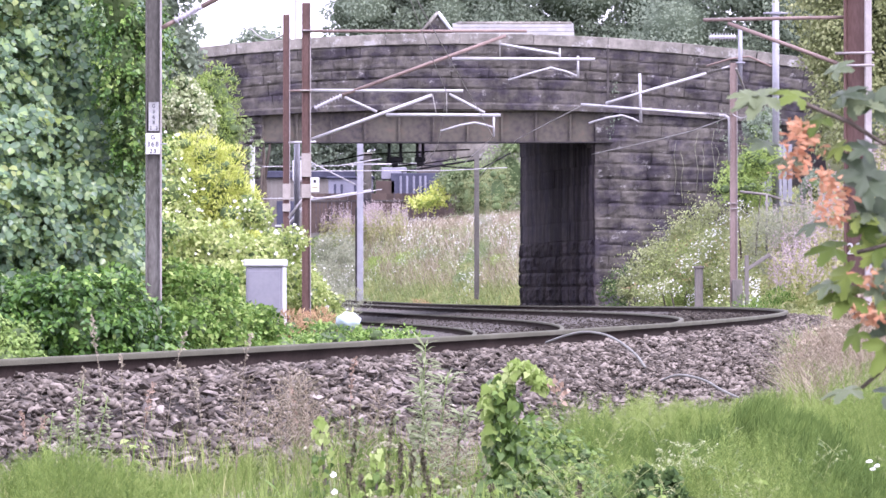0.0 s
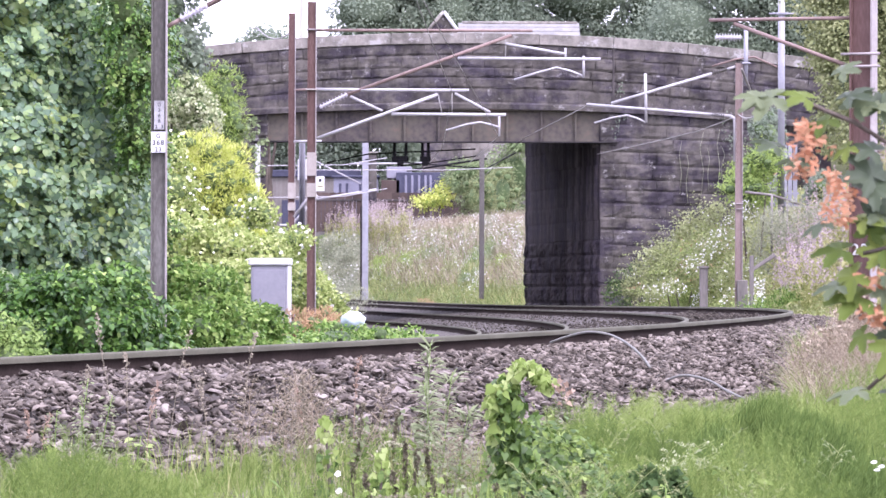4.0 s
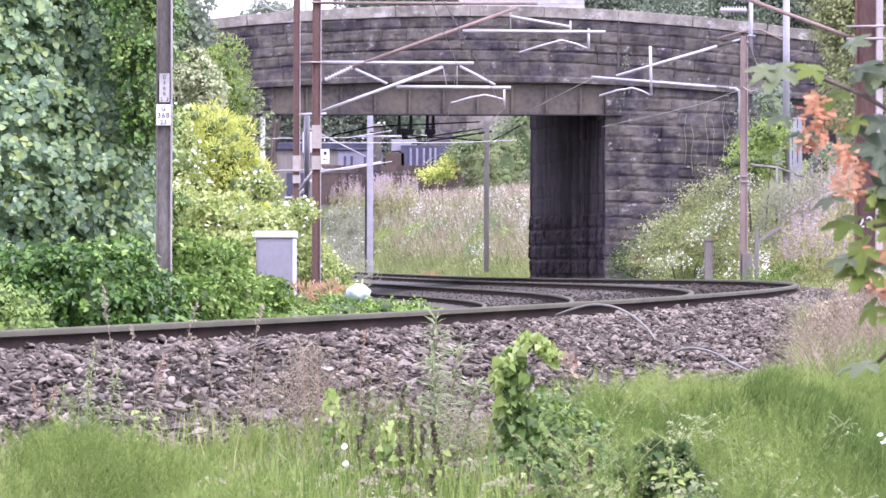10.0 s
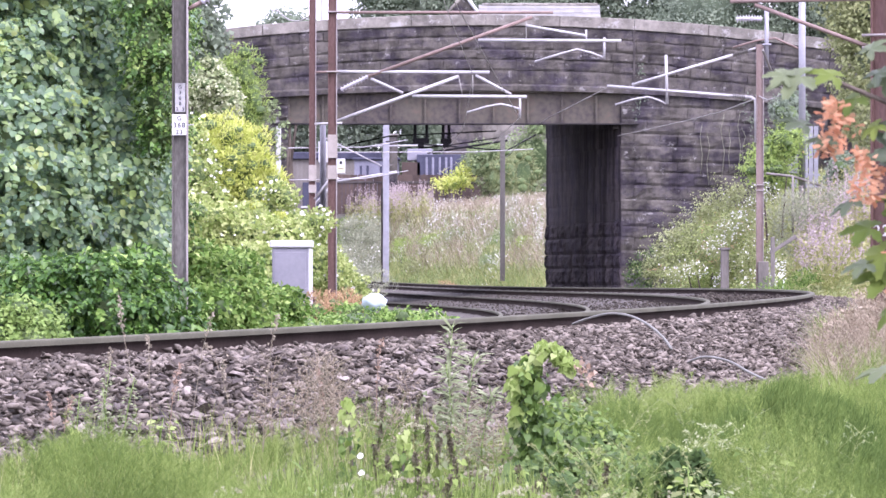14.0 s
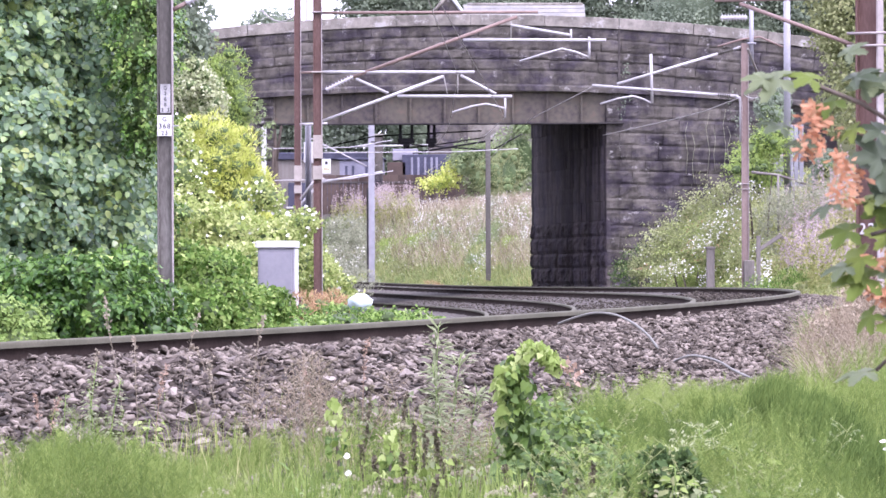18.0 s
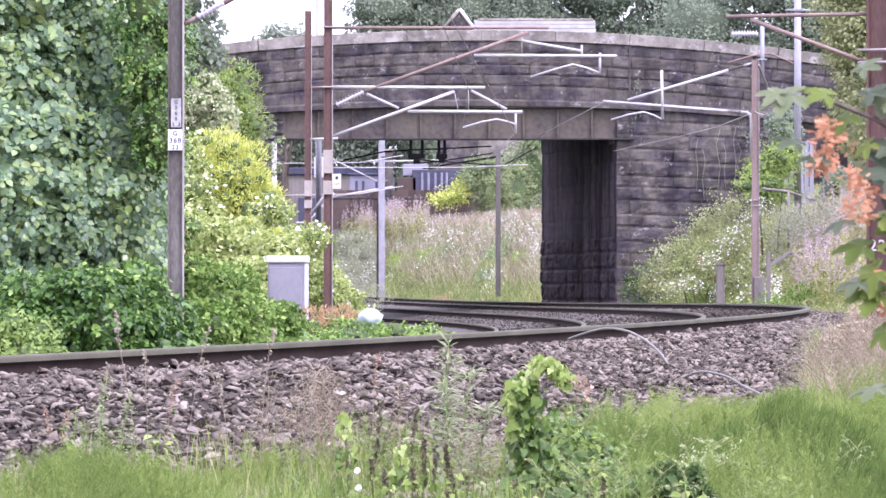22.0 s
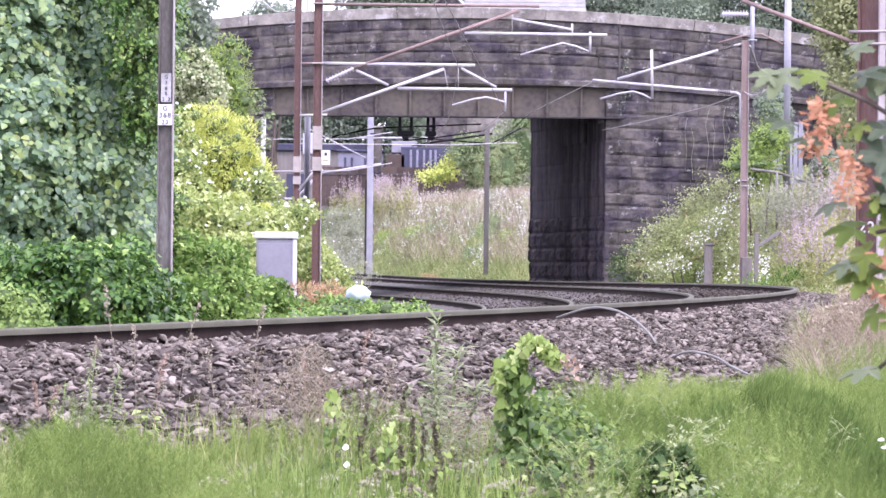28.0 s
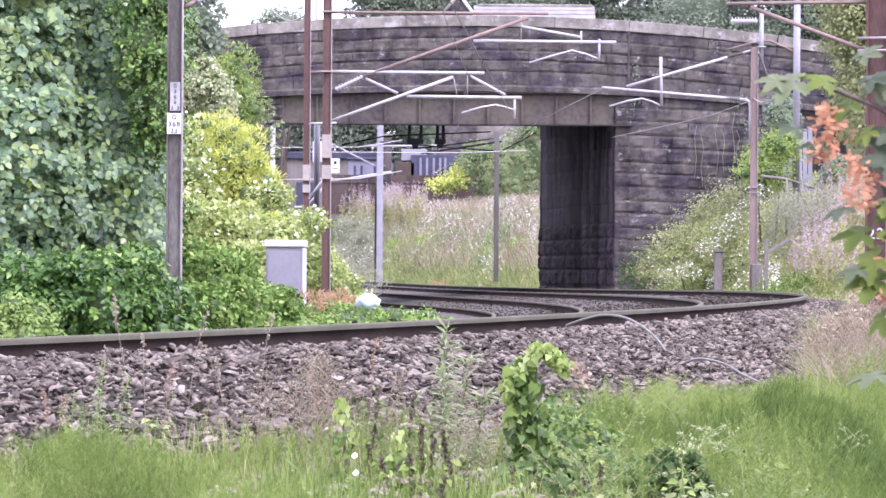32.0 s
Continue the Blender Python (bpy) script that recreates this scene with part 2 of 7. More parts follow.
SHEDDARK = surface("dark_blue_panel", [(0.3, (0.03, 0.032, 0.055)), (0.7, (0.07, 0.072, 0.11))], 1.5, 12, 0.6, bump=0.1)
BARK = surface("tree_bark", [(0.3, (0.05, 0.04, 0.032)), (0.7, (0.14, 0.115, 0.095))], 3, 30, 0.95, bump=0.8, depth=0.02, stretch=(1, 1, 0.25))
THISTLE_TONES = [(0.15, (0.14, 0.175, 0.085)), (0.5, (0.225, 0.265, 0.14)), (0.9, (0.34, 0.37, 0.235))]
DIRTYWHITE = surface("grimy_sign_enamel", [(0.35, (0.2, 0.2, 0.2)), (0.65, (0.4, 0.4, 0.4))], 7, 60, 0.5, bump=0)
PLASTIC = surface("white_plastic_sack", [(0.3, (0.38, 0.49, 0.53)), (0.7, (0.52, 0.6, 0.63))], 6, 40, 0.35, bump=0.3, depth=0.01)
HOSE = surface("grey_cable_sheath", [(0.3, (0.11, 0.11, 0.095)), (0.7, (0.21, 0.21, 0.185))], 8, 60, 0.6, bump=0.1)

IVY = leafage("ivy_leaf", [(0.2, (0.028, 0.07, 0.018)), (0.45, (0.06, 0.14, 0.028)), (0.65, (0.115, 0.225, 0.042)), (0.85, (0.22, 0.36, 0.08))], 0.36, 0.35, gloss=0.36)
HEDGE = leafage("hedge_leaf", [(0.12, (0.11, 0.185, 0.115)), (0.4, (0.17, 0.27, 0.155)), (0.58, (0.225, 0.34, 0.165)), (0.75, (0.31, 0.43, 0.16)), (0.92, (0.39, 0.49, 0.27))], 0.33, 0.45, 0.9, gloss=0.55, vary=0.7)
SUNNY = leafage("sunlit_hedge_leaf", [(0.2, (0.15, 0.22, 0.055)), (0.5, (0.25, 0.33, 0.1)), (0.85, (0.4, 0.46, 0.2))], 0.4, 0.4)
# darker leaf tones standing for the shade inside shrubs and crowns
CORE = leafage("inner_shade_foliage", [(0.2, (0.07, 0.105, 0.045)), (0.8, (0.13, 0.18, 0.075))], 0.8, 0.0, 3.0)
CROWNCORE = leafage("crown_shade_foliage", [(0.2, (0.08, 0.105, 0.07)), (0.8, (0.14, 0.175, 0.115))], 0.9, 0.0, 0.8)
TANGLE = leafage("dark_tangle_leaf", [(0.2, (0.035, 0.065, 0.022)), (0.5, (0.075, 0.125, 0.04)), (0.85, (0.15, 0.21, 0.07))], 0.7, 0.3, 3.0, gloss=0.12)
# grass darkened as shade for the hollows; also colours a few low weeds
SHADY = leafage("shaded_grass_tone", [(0.2, (0.045, 0.08, 0.02)), (0.5, (0.085, 0.135, 0.034)), (0.85, (0.15, 0.21, 0.055))], 0.8, 0.3, 2.0, gloss=0.08)
LUSH = leafage("lush_green_leaf", [(0.2, (0.05, 0.105, 0.02)), (0.45, (0.125, 0.23, 0.045)), (0.65, (0.25, 0.37, 0.095)), (0.85, (0.42, 0.52, 0.18))], 0.42, 0.35)
FRESH = leafage("fresh_shrub_leaf", [(0.15, (0.14, 0.22, 0.05)), (0.5, (0.26, 0.36, 0.09)), (0.9, (0.42, 0.51, 0.16))], 0.5, 0.4)
SOFT = leafage("soft_green_leaf", [(0.15, (0.14, 0.19, 0.09)), (0.5, (0.215, 0.275, 0.13)), (0.9, (0.32, 0.38, 0.2))], 0.55, 0.35, 0.4)
THISTLE = leafage("thistle_leaf", THISTLE_TONES, 0.75, 0.35, 3.0, gloss=0.1)
GREYGREEN = leafage("grey_green_leaf", [(0.15, (0.19, 0.21, 0.14)), (0.5, (0.29, 0.31, 0.21)), (0.9, (0.42, 0.43, 0.32))], 0.6, 0.35, 0.5)
LIME = leafage("yellow_green_leaf", [(0.15, (0.3, 0.37, 0.06)), (0.5, (0.5, 0.55, 0.13)), (0.9, (0.68, 0.69, 0.28))], 0.55, 0.4)
BRAMBLE = leafage("bramble_leaf", [(0.2, (0.165, 0.235, 0.06)), (0.5, (0.32, 0.395, 0.12)), (0.8, (0.53, 0.57, 0.26))], 0.5, 0.4)
SHRUB = leafage("shrub_leaf", [(0.15, (0.1, 0.17, 0.045)), (0.5, (0.19, 0.285, 0.075)), (0.9, (0.31, 0.41, 0.13))], 0.5, 0.35)
VARIEGATED = leafage("pale_variegated_leaf", [(0.15, (0.22, 0.28, 0.12)), (0.42, (0.4, 0.45, 0.25)), (0.8, (0.62, 0.63, 0.45))], 0.55, 0.35)
TREELEAF = leafage("tree_leaf", [(0.2, (0.15, 0.19, 0.14)), (0.5, (0.225, 0.275, 0.2)), (0.8, (0.32, 0.375, 0.265))], 0.85, 0.45, 0.25, vary=0.4)
MUTED = leafage("muted_bramble_leaf", [(0.15, (0.15, 0.185, 0.075)), (0.5, (0.3, 0.35, 0.145)), (0.9, (0.5, 0.52, 0.28))], 0.6, 0.4, 0.9)
FARGRASS = leafage("far_bank_grass", [(0.36, (0.11, 0.182, 0.055)), (0.5, (0.18, 0.278, 0.076)), (0.62, (0.3, 0.4, 0.14))], 0.7, 0.42, 1.3, vary=0.22, gloss=0.12)
OLIVE = leafage("olive_green_leaf", [(0.15, (0.15, 0.18, 0.075)), (0.5, (0.26, 0.29, 0.13)), (0.9, (0.4, 0.42, 0.22))], 0.55, 0.35, 0.5)
PETAL = leafage("white_petal", [(0.2, (0.72, 0.72, 0.68)), (0.8, (0.86, 0.86, 0.84))], 0.6, 0.2)
PINK = leafage("rosebay_flower", [(0.2, (0.34, 0.275, 0.28)), (0.8, (0.5, 0.425, 0.42))], 0.6, 0.3)
GRASS = leafage("fresh_grass", [(0.36, (0.085, 0.135, 0.034)), (0.5, (0.155, 0.225, 0.05)), (0.62, (0.28, 0.35, 0.11))], 0.6, 0.4, 1.3, vary=0.22)
BANKGRASS = leafage("bank_grass", [(0.25, (0.18, 0.21, 0.065)), (0.5, (0.32, 0.335, 0.125)), (0.75, (0.5, 0.475, 0.26))], 0.65, 0.35, 0.35, vary=0.35)
STRAW = leafage("dry_grass", [(0.15, (0.16, 0.13, 0.085)), (0.5, (0.31, 0.26, 0.185)), (0.9, (0.5, 0.44, 0.34))], 0.7, 0.3, 0.8)
REDDISH = leafage("reddish_dry_grass", [(0.15, (0.24, 0.16, 0.11)), (0.85, (0.42, 0.32, 0.25))], 0.7, 0.3, 2.0)
DRYSTALK = leafage("dry_grass_stalk", [(0.15, (0.22, 0.19, 0.14)), (0.85, (0.38, 0.34, 0.26))], 0.8, 0.3, 2.0)
PALESTRAW = leafage("pale_straw", [(0.15, (0.3, 0.3, 0.18)), (0.85, (0.48, 0.46, 0.34))], 0.7, 0.35, 2.0)
DOCK = leafage("brown_dock_seed", [(0.15, (0.1, 0.09, 0.062)), (0.5, (0.185, 0.163, 0.115)), (0.9, (0.31, 0.28, 0.2))], 0.8, 0.2, 3.0)
DOCKSEED = leafage("dark_brown_dock_seed", [(0.15, (0.085, 0.078, 0.05)), (0.5, (0.15, 0.135, 0.092)), (0.9, (0.26, 0.235, 0.165))], 0.9, 0.25, 3.0, gloss=0.05)
VINE = leafage("vine_leaf", [(0.2, (0.04, 0.08, 0.018)), (0.5, (0.095, 0.165, 0.034)), (0.85, (0.2, 0.3, 0.07))], 0.5, 0.35, 4.0, gloss=0.35)
VINETIP = leafage("young_vine_leaf", [(0.2, (0.18, 0.26, 0.06)), (0.5, (0.28, 0.37, 0.105)), (0.85, (0.44, 0.51, 0.22))], 0.5, 0.45, 4.0)
# two tones of one leaf: the darker stands for shade, the yellow-green for sun
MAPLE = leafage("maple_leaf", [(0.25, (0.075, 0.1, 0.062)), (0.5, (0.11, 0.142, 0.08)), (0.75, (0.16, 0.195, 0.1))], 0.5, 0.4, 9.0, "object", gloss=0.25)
MAPLE_LIT = leafage("sunlit_maple_leaf", [(0.25, (0.09, 0.13, 0.03)), (0.5, (0.14, 0.19, 0.042)), (0.75, (0.2, 0.25, 0.06))], 0.55, 0.4, 9.0, "object")
SEEDWING = leafage("orange_maple_keys", [(0.15, (0.41, 0.175, 0.095)), (0.5, (0.5, 0.26, 0.15)), (0.9, (0.56, 0.37, 0.235))], 0.6, 0.4, 6.0)
REDWEED = leafage("red_brown_weed", [(0.15, (0.3, 0.17, 0.09)), (0.5, (0.44, 0.29, 0.17)), (0.9, (0.52, 0.42, 0.22))], 0.7, 0.3, 2.0)


# ---- mesh helpers ----
rng = np.random.default_rng(7)


def linked(name, me, material, parent=None, label=""):
    me.materials.append(material)
    ob = new(name, me)
    if parent is not None:
        ob.parent = parent
    if label:
        ob["label"] = label
    return ob


def part(name, bm, material, parent=None, label="", smooth=False):
    me = bpy.data.meshes.new(name)
    bm.to_mesh(me)
    bm.free()
    if smooth:
        me.polygons.foreach_set("use_smooth", [True] * len(me.polygons))
    return linked(name, me, material, parent, label)


def sheet(name, verts, faces, material, parent=None, label="", smooth=False):
    """A mesh from arrays: verts n x 3, faces m x 3 or m x 4."""
    verts, faces = np.asarray(verts, np.float32), np.asarray(faces, np.int32)
    me = bpy.data.meshes.new(name)
    k = faces.shape[1]
    me.vertices.add(len(verts))
    me.vertices.foreach_set("co", verts.ravel())
    me.loops.add(faces.size)
    me.loops.foreach_set("vertex_index", faces.ravel())
    me.polygons.add(len(faces))
    me.polygons.foreach_set("loop_start", np.arange(0, faces.size, k, dtype=np.int32))
    if smooth:
        me.polygons.foreach_set("use_smooth", np.ones(len(faces), bool))
    me.update(calc_edges=True)
    return linked(name, me, material, parent, label)


def thing(name, at, label, category, group="", kind="", turn=0):
    ob = new(name)
    ob.empty_display_size = 0.1
    ob.matrix_basis = pose(*at, 0, 0, turn)
    return tagged(ob, label, category, group, kind)


def box(bm, size, at=(0, 0, 0), bevel=0.0, m=None):
    made = bmesh.ops.create_cube(bm, size=1.0)["verts"]
    bmesh.ops.scale(bm, vec=size, verts=made)
    if bevel:
        edges = list({e for v in made for e in v.link_edges})
        made = bmesh.ops.bevel(bm, geom=edges, offset=bevel, segments=1, affect="EDGES")["verts"]
    t = Matrix.Translation(at)
    bmesh.ops.transform(bm, matrix=t @ m if m else t, verts=made)
    return made


def tube(bm, points, r, sides=8, r2=None):
    """A round bar through the points; r2: its radius at the end."""
    pts = [Vector(p) for p in points]
    rings = []
    for i, p in enumerate(pts):
        d = (pts[min(i + 1, len(pts) - 1)] - pts[max(i - 1, 0)]).normalized()
        u = d.cross(Vector((0, 0, 1)) if abs(d.z) < 0.9 else Vector((1, 0, 0))).normalized()
        w = d.cross(u)
        q = r if r2 is None else r + (r2 - r) * i / (len(pts) - 1)
        rings.append([bm.verts.new(p + q * (math.cos(a) * u + math.sin(a) * w)) for a in np.arange(sides) * 2 * math.pi / sides])
    for a, b in zip(rings, rings[1:]):
        for i in range(sides):
            bm.faces.new((a[i], a[(i + 1) % sides], b[(i + 1) % sides], b[i]))
    bm.faces.new(rings[0][::-1])
    bm.faces.new(rings[-1])


def bar(name, points, r, material, parent=None, label="", sides=8, r2=None):
    bm = bmesh.new()
    tube(bm, points, r, sides, r2)
    return part(name, bm, material, parent, label, smooth=True)


def block(name, size, at, material, parent=None, label="", bevel=0.01, m=None):
    bm = bmesh.new()
    box(bm, size, at, bevel, m)
    return part(name, bm, material, parent, label)


LEAF = (np.array([(0, 0, 0), (-0.36, 0.42, 0.08), (0, 1, -0.06), (0.36, 0.42, 0.08)]), np.array([(0, 1, 2), (0, 2, 3)]))
OVAL = (np.array([(0, 0, 0), (-0.3, 0.25, 0.05), (-0.32, 0.55, 0.07), (0, 1, -0.1), (0.32, 0.55, 0.07), (0.3, 0.25, 0.05)]),
        np.array([(0, 2, 1), (0, 3, 2), (0, 4, 3), (0, 5, 4)]))
def fan(ring, middle):
    """A leaf blade: triangles from a point in its middle to the rim."""
    k = len(ring)
    return np.array([middle] + ring), np.array([(0, 1 + i, 1 + (i + 1) % k) for i in range(k)])


ROUND = fan([(0.06, 0, 0), (0.44, 0.24, 0.09), (0.42, 0.66, 0.07), (0, 1.04, -0.16), (-0.42, 0.66, 0.07), (-0.44, 0.24, 0.09)], (0, 0.45, -0.04))
HEART = fan([(0, 0.06, 0), (0.3, -0.05, 0.04), (0.42, 0.34, 0.08), (0, 1.05, -0.2), (-0.42, 0.34, 0.08), (-0.3, -0.05, 0.04)], (0, 0.36, -0.05))
SLIM = (np.array([(-0.05, 0, 0), (0.05, 0, 0), (0.1, 0.5, 0.05), (0, 1, -0.04), (-0.1, 0.5, 0.05)]), np.array([(0, 1, 2), (0, 2, 4), (4, 2, 3)]))
BLOOM = (np.array([(0, 0, 0), (-0.5, 0.1, 0.25), (-0.2, 0.5, 0.3), (0.3, 0.5, 0.25), (0.5, -0.1, 0.3), (0.05, -0.5, 0.28)]),
         np.array([(0, 1, 2), (0, 2, 3), (0, 3, 4), (0, 4, 5), (0, 5, 1)]))


def scatter(at, ahead, up, size, kind=LEAF):
    """Copies of a small leaf shape: placed at, growing ahead, its face turned up; arrays n x 3 and n."""
    tv, tf = kind
    n = len(at)
    y = ahead / np.maximum(np.linalg.norm(ahead, axis=1, keepdims=True), 1e-6)
    x = np.cross(y, up)
    x /= np.maximum(np.linalg.norm(x, axis=1, keepdims=True), 1e-6)
    z = np.cross(x, y)
    v = at[:, None] + size[:, None, None] * (tv[None, :, :1] * x[:, None] + tv[None, :, 1:2] * y[:, None] + tv[None, :, 2:] * z[:, None])
    f = tf[None] + (np.arange(n) * len(tv))[:, None, None]
    return v.reshape(-1, 3), f.reshape(-1, tf.shape[1])


def ball(n):
    v = rng.normal(size=(n, 3))
    return v / np.linalg.norm(v, axis=1, keepdims=True)


def on_lobes(lobes, n, inner=0.72):
    """Points over and just under the skin of overlapping lumps (x, y, z, rx, ry, rz), with the way out."""
    lobes = np.asarray(lobes, float)
    w = (lobes[:, 3] * lobes[:, 4] * lobes[:, 5]) ** (2 / 3)
    pick = rng.choice(len(lobes), n, p=w / w.sum())
    d = ball(n)
    bump = 1 + 0.16 * np.sin(d[:, 0] * 7 + pick) * np.sin(d[:, 1] * 6 + 2 * pick) + 0.12 * np.sin(d[:, 2] * 11 + 3 * pick)
    rad = (inner + (1.06 - inner) * rng.random(n) ** 0.5) * bump
    return lobes[pick, :3] + d * lobes[pick, 3:] * rad[:, None], d


def foliage(name, lobes, n, size, material, parent, kind=LEAF, droop=0.35, label="", spread=0.35, inner=0.72, hang=False):
    at, out = on_lobes(lobes, n, inner)
    ahead = out * 0.6 + ball(n) * 0.9 + np.array((0, 0, -droop))
    up = out + np.array((0, 0, 0.7)) + ball(n) * 0.9
    if hang:   # blades hanging outwards one over the other, like shingles
        ahead = out * np.array((0.5, 0.5, 0.2)) + ball(n) * 1.0 + np.array((0, 0, -0.55))
        up = out * np.array((1, 1, 0.4)) + np.array((0, 0, 0.75)) + ball(n) * 0.7
    v, f = scatter(at, ahead, up, size * (1 - spread + 2 * spread * rng.random(n)), kind)
    return sheet(name, v, f, material, parent, label)


def sprays(name, lobes, n, leaves, size, material, parent, kind=ROUND, length=0.4, droop=0.5, light=(0.25, -0.35, 0.9), inner=0.8):
    """Drooping shoots out of the skin of the lumps, each with leaves to both sides, their blades turned to the light."""
    at, out = on_lobes(lobes, n, inner)
    way = out * np.array((0.8, 0.8, 0.35)) + ball(n) * 0.45 + np.array((0, 0, -droop))
    way /= np.linalg.norm(way, axis=1, keepdims=True)
    side = np.cross(way, out + ball(n) * 0.3)
    side /= np.maximum(np.linalg.norm(side, axis=1, keepdims=True), 1e-6)
    k = np.repeat(np.arange(n), leaves)
    step = np.tile(np.arange(leaves) / leaves, n)
    sign = np.where(np.tile(np.arange(leaves), n) % 2, 1.0, -1.0)[:, None]
    c = len(k)
    spot = at[k] + way[k] * (length * (0.7 + 0.6 * rng.random(n)))[k][:, None] * step[:, None] + np.array((0, 0, -0.12 * length)) * (step ** 2)[:, None]
    ahead = way[k] * 0.55 + side[k] * sign * 0.75 + ball(c) * 0.35 + np.array((0, 0, -0.25))
    up = np.array(light) + out[k] * 0.35 + ball(c) * 0.5
    v, f = scatter(spot, ahead, up, size * (0.55 + 0.75 * rng.random(c)) * (1.1 - 0.35 * step), kind)
    return sheet(name, v, f, material, parent)


# solid dark lumps added behind the leaves, so gaps show as inner shade
def core(name, lobes, material, parent, shrink=0.62):
    bm = bmesh.new()
    for x, y, z, a, b, c in lobes:
        made = bmesh.ops.create_icosphere(bm, subdivisions=2, radius=1.0)["verts"]
        for v in made:
            k = shrink * (0.92 + 0.16 * noise.noise(v.co * 2.3 + Vector((x, y, z))))
            v.co = Vector((x + v.co.x * a * k, y + v.co.y * b * k, z + v.co.z * c * k))
    return tagged(part(name, bm, material, parent), kind="stuff")


def strew(lobes, count, r):
    """More, smaller lumps round the given ones, for an uneven outline."""
    at, _ = on_lobes(lobes, count, 0.8)
    s = r * (0.6 + 0.8 * rng.random(count))
    return [tuple(l) for l in lobes] + [(*p, q, q, q * 0.85) for p, q in zip(at, s)]


# ---- the line of the tracks ----
OFFSET = (0.0, -1.505, -3.4, -4.905)      # the four rails, from the outer one inwards
S0, S1, DS = -70.0, 240.0, 0.5
ARC = np.arange(S0, S1 + DS / 2, DS)


def line_of_track():
    s = np.clip(ARC, -66, 120)
    turn = 0.01486 - 0.0032448 * ARC + 7.691e-5 * s * s / 2 - 1.2777e-6 * s ** 3 / 6
    x, y = np.cumsum(np.sin(turn)) * DS, np.cumsum(np.cos(turn)) * DS
    i = int(round(-S0 / DS))
    return x - x[i] + 5.4517, y - y[i] + 78.686, turn


LX, LY, TURN = line_of_track()


def head_height(k, s):
    """The height of a rail's head; the curve is canted."""
    c = np.clip(s, -58, 118)
    h = 0.18353 + 3.392e-4 * c + 3.8663e-5 * c * c - 4.0787e-7 * c ** 3
    lean = (0, 0.1379, 0.31459, 0.45099)[k] + (0, -6.633e-4, -9.591e-4, 4.4e-4)[k] * c
    return EYE[2] - h - lean


def beside(s, d):
    """The plan point at arc s, d metres to the outside of the outer rail."""
    return (np.interp(s, ARC, LX) + np.cos(np.interp(s, ARC, TURN)) * d, np.interp(s, ARC, LY) - np.sin(np.interp(s, ARC, TURN)) * d)


def arc_of(x, y):
    """The arc and the outward distance of plan points."""
    x, y = np.atleast_1d(np.asarray(x, float)), np.atleast_1d(np.asarray(y, float))
    i = np.empty(len(x), int)
    for a in range(0, len(x), 4000):
        q = slice(a, a + 4000)
        i[q] = np.argmin((x[q, None] - LX[None]) ** 2 + (y[q, None] - LY[None]) ** 2, axis=1)
    d = (x - LX[i]) * np.cos(TURN[i]) - (y - LY[i]) * np.sin(TURN[i])
    return ARC[i], d


def smooth01(x):
    x = np.clip(x, 0, 1)
    return x * x * (3 - 2 * x)


BED_D = np.array((-6.6, -5.7, -4.905, -3.4, -1.505, 0.0, 0.65, 1.2, 2.1))


def bed_height(s, d):
    a, b, c, e = (head_height(k, s) for k in range(4))
    z = np.stack((e - 0.6, e - 0.16, e - 0.14, c - 0.14, b - 0.14, a - 0.13, a - 0.15, a - 0.3, a - 0.6), axis=-1)
    z = np.atleast_2d(z)
    d = np.clip(np.atleast_1d(d), BED_D[0], BED_D[-1])
    i = np.clip(np.searchsorted(BED_D, d) - 1, 0, len(BED_D) - 2)
    t = (d - BED_D[i]) / (BED_D[i + 1] - BED_D[i])
    r = np.arange(len(d))
    return z[r, i] * (1 - t) + z[r, i + 1] * t


def ground_height(x, y):
    x, y = np.atleast_1d(np.asarray(x, float)), np.atleast_1d(np.asarray(y, float))
    s, d = arc_of(x, y)
    right = head_height(0, s) - 0.62
    bank = smooth01((y - 78) / 26) * np.clip((d - 2.9) * 0.85, 0, 3.7)
    near = smooth01((60 - y) / 25) * (-0.22 * smooth01((d - 2.2) / 4))
    left = head_height(3, s) - 0.62 + np.clip((-d - 8.6) * 0.45, 0, 2.6) * smooth01((y - 40) / 20)
    z = np.where(d > -2.4, right + bank + near, left)
    under = (d > -6.6) & (d < 2.1)
    z = np.where(under, np.minimum(z, bed_height(s, d) - 0.2), z)
    z += 0.13 * np.sin(x * 3.1 + 0.8 * np.sin(y * 1.3)) * np.sin(y * 1.1 + 1.7 * np.sin(x * 1.6)) * smooth01((36 - y) / 6) * smooth01((d - 2.6) / 1.5)
    z += 0.05 * np.sin(x * 1.7 + y * 0.9) * np.sin(y * 1.3 - x * 0.4) * ~under
    far = smooth01((np.hypot(x, y - 80) - 160) / 200)
    return z * (1 - far) + 2.0 * far


def surface_height(x, y):
    s, d = arc_of(x, y)
    g = ground_height(x, y)
    return np.where((d > -6.6) & (d < 2.1), bed_height(s, d), g)


def axis(lo, hi, step, reach, grow=1.5):
    mid = list(np.arange(lo, hi + step / 2, step))
    out, d = [], step
    while d < reach:
        d *= grow
        out.append(d)
    return np.array([lo - q for q in out[::-1]] + mid + [hi + q for q in out])


gx, gy = axis(-16, 20, 0.4, 2500), axis(6, 230, 0.8, 2500)
GX, GY = np.meshgrid(gx, gy)
gz = ground_height(GX.ravel(), GY.ravel())
ids = np.arange(GX.size).reshape(GX.shape)
gf = np.stack((ids[:-1, :-1], ids[:-1, 1:], ids[1:, 1:], ids[1:, :-1]), -1).reshape(-1, 4)
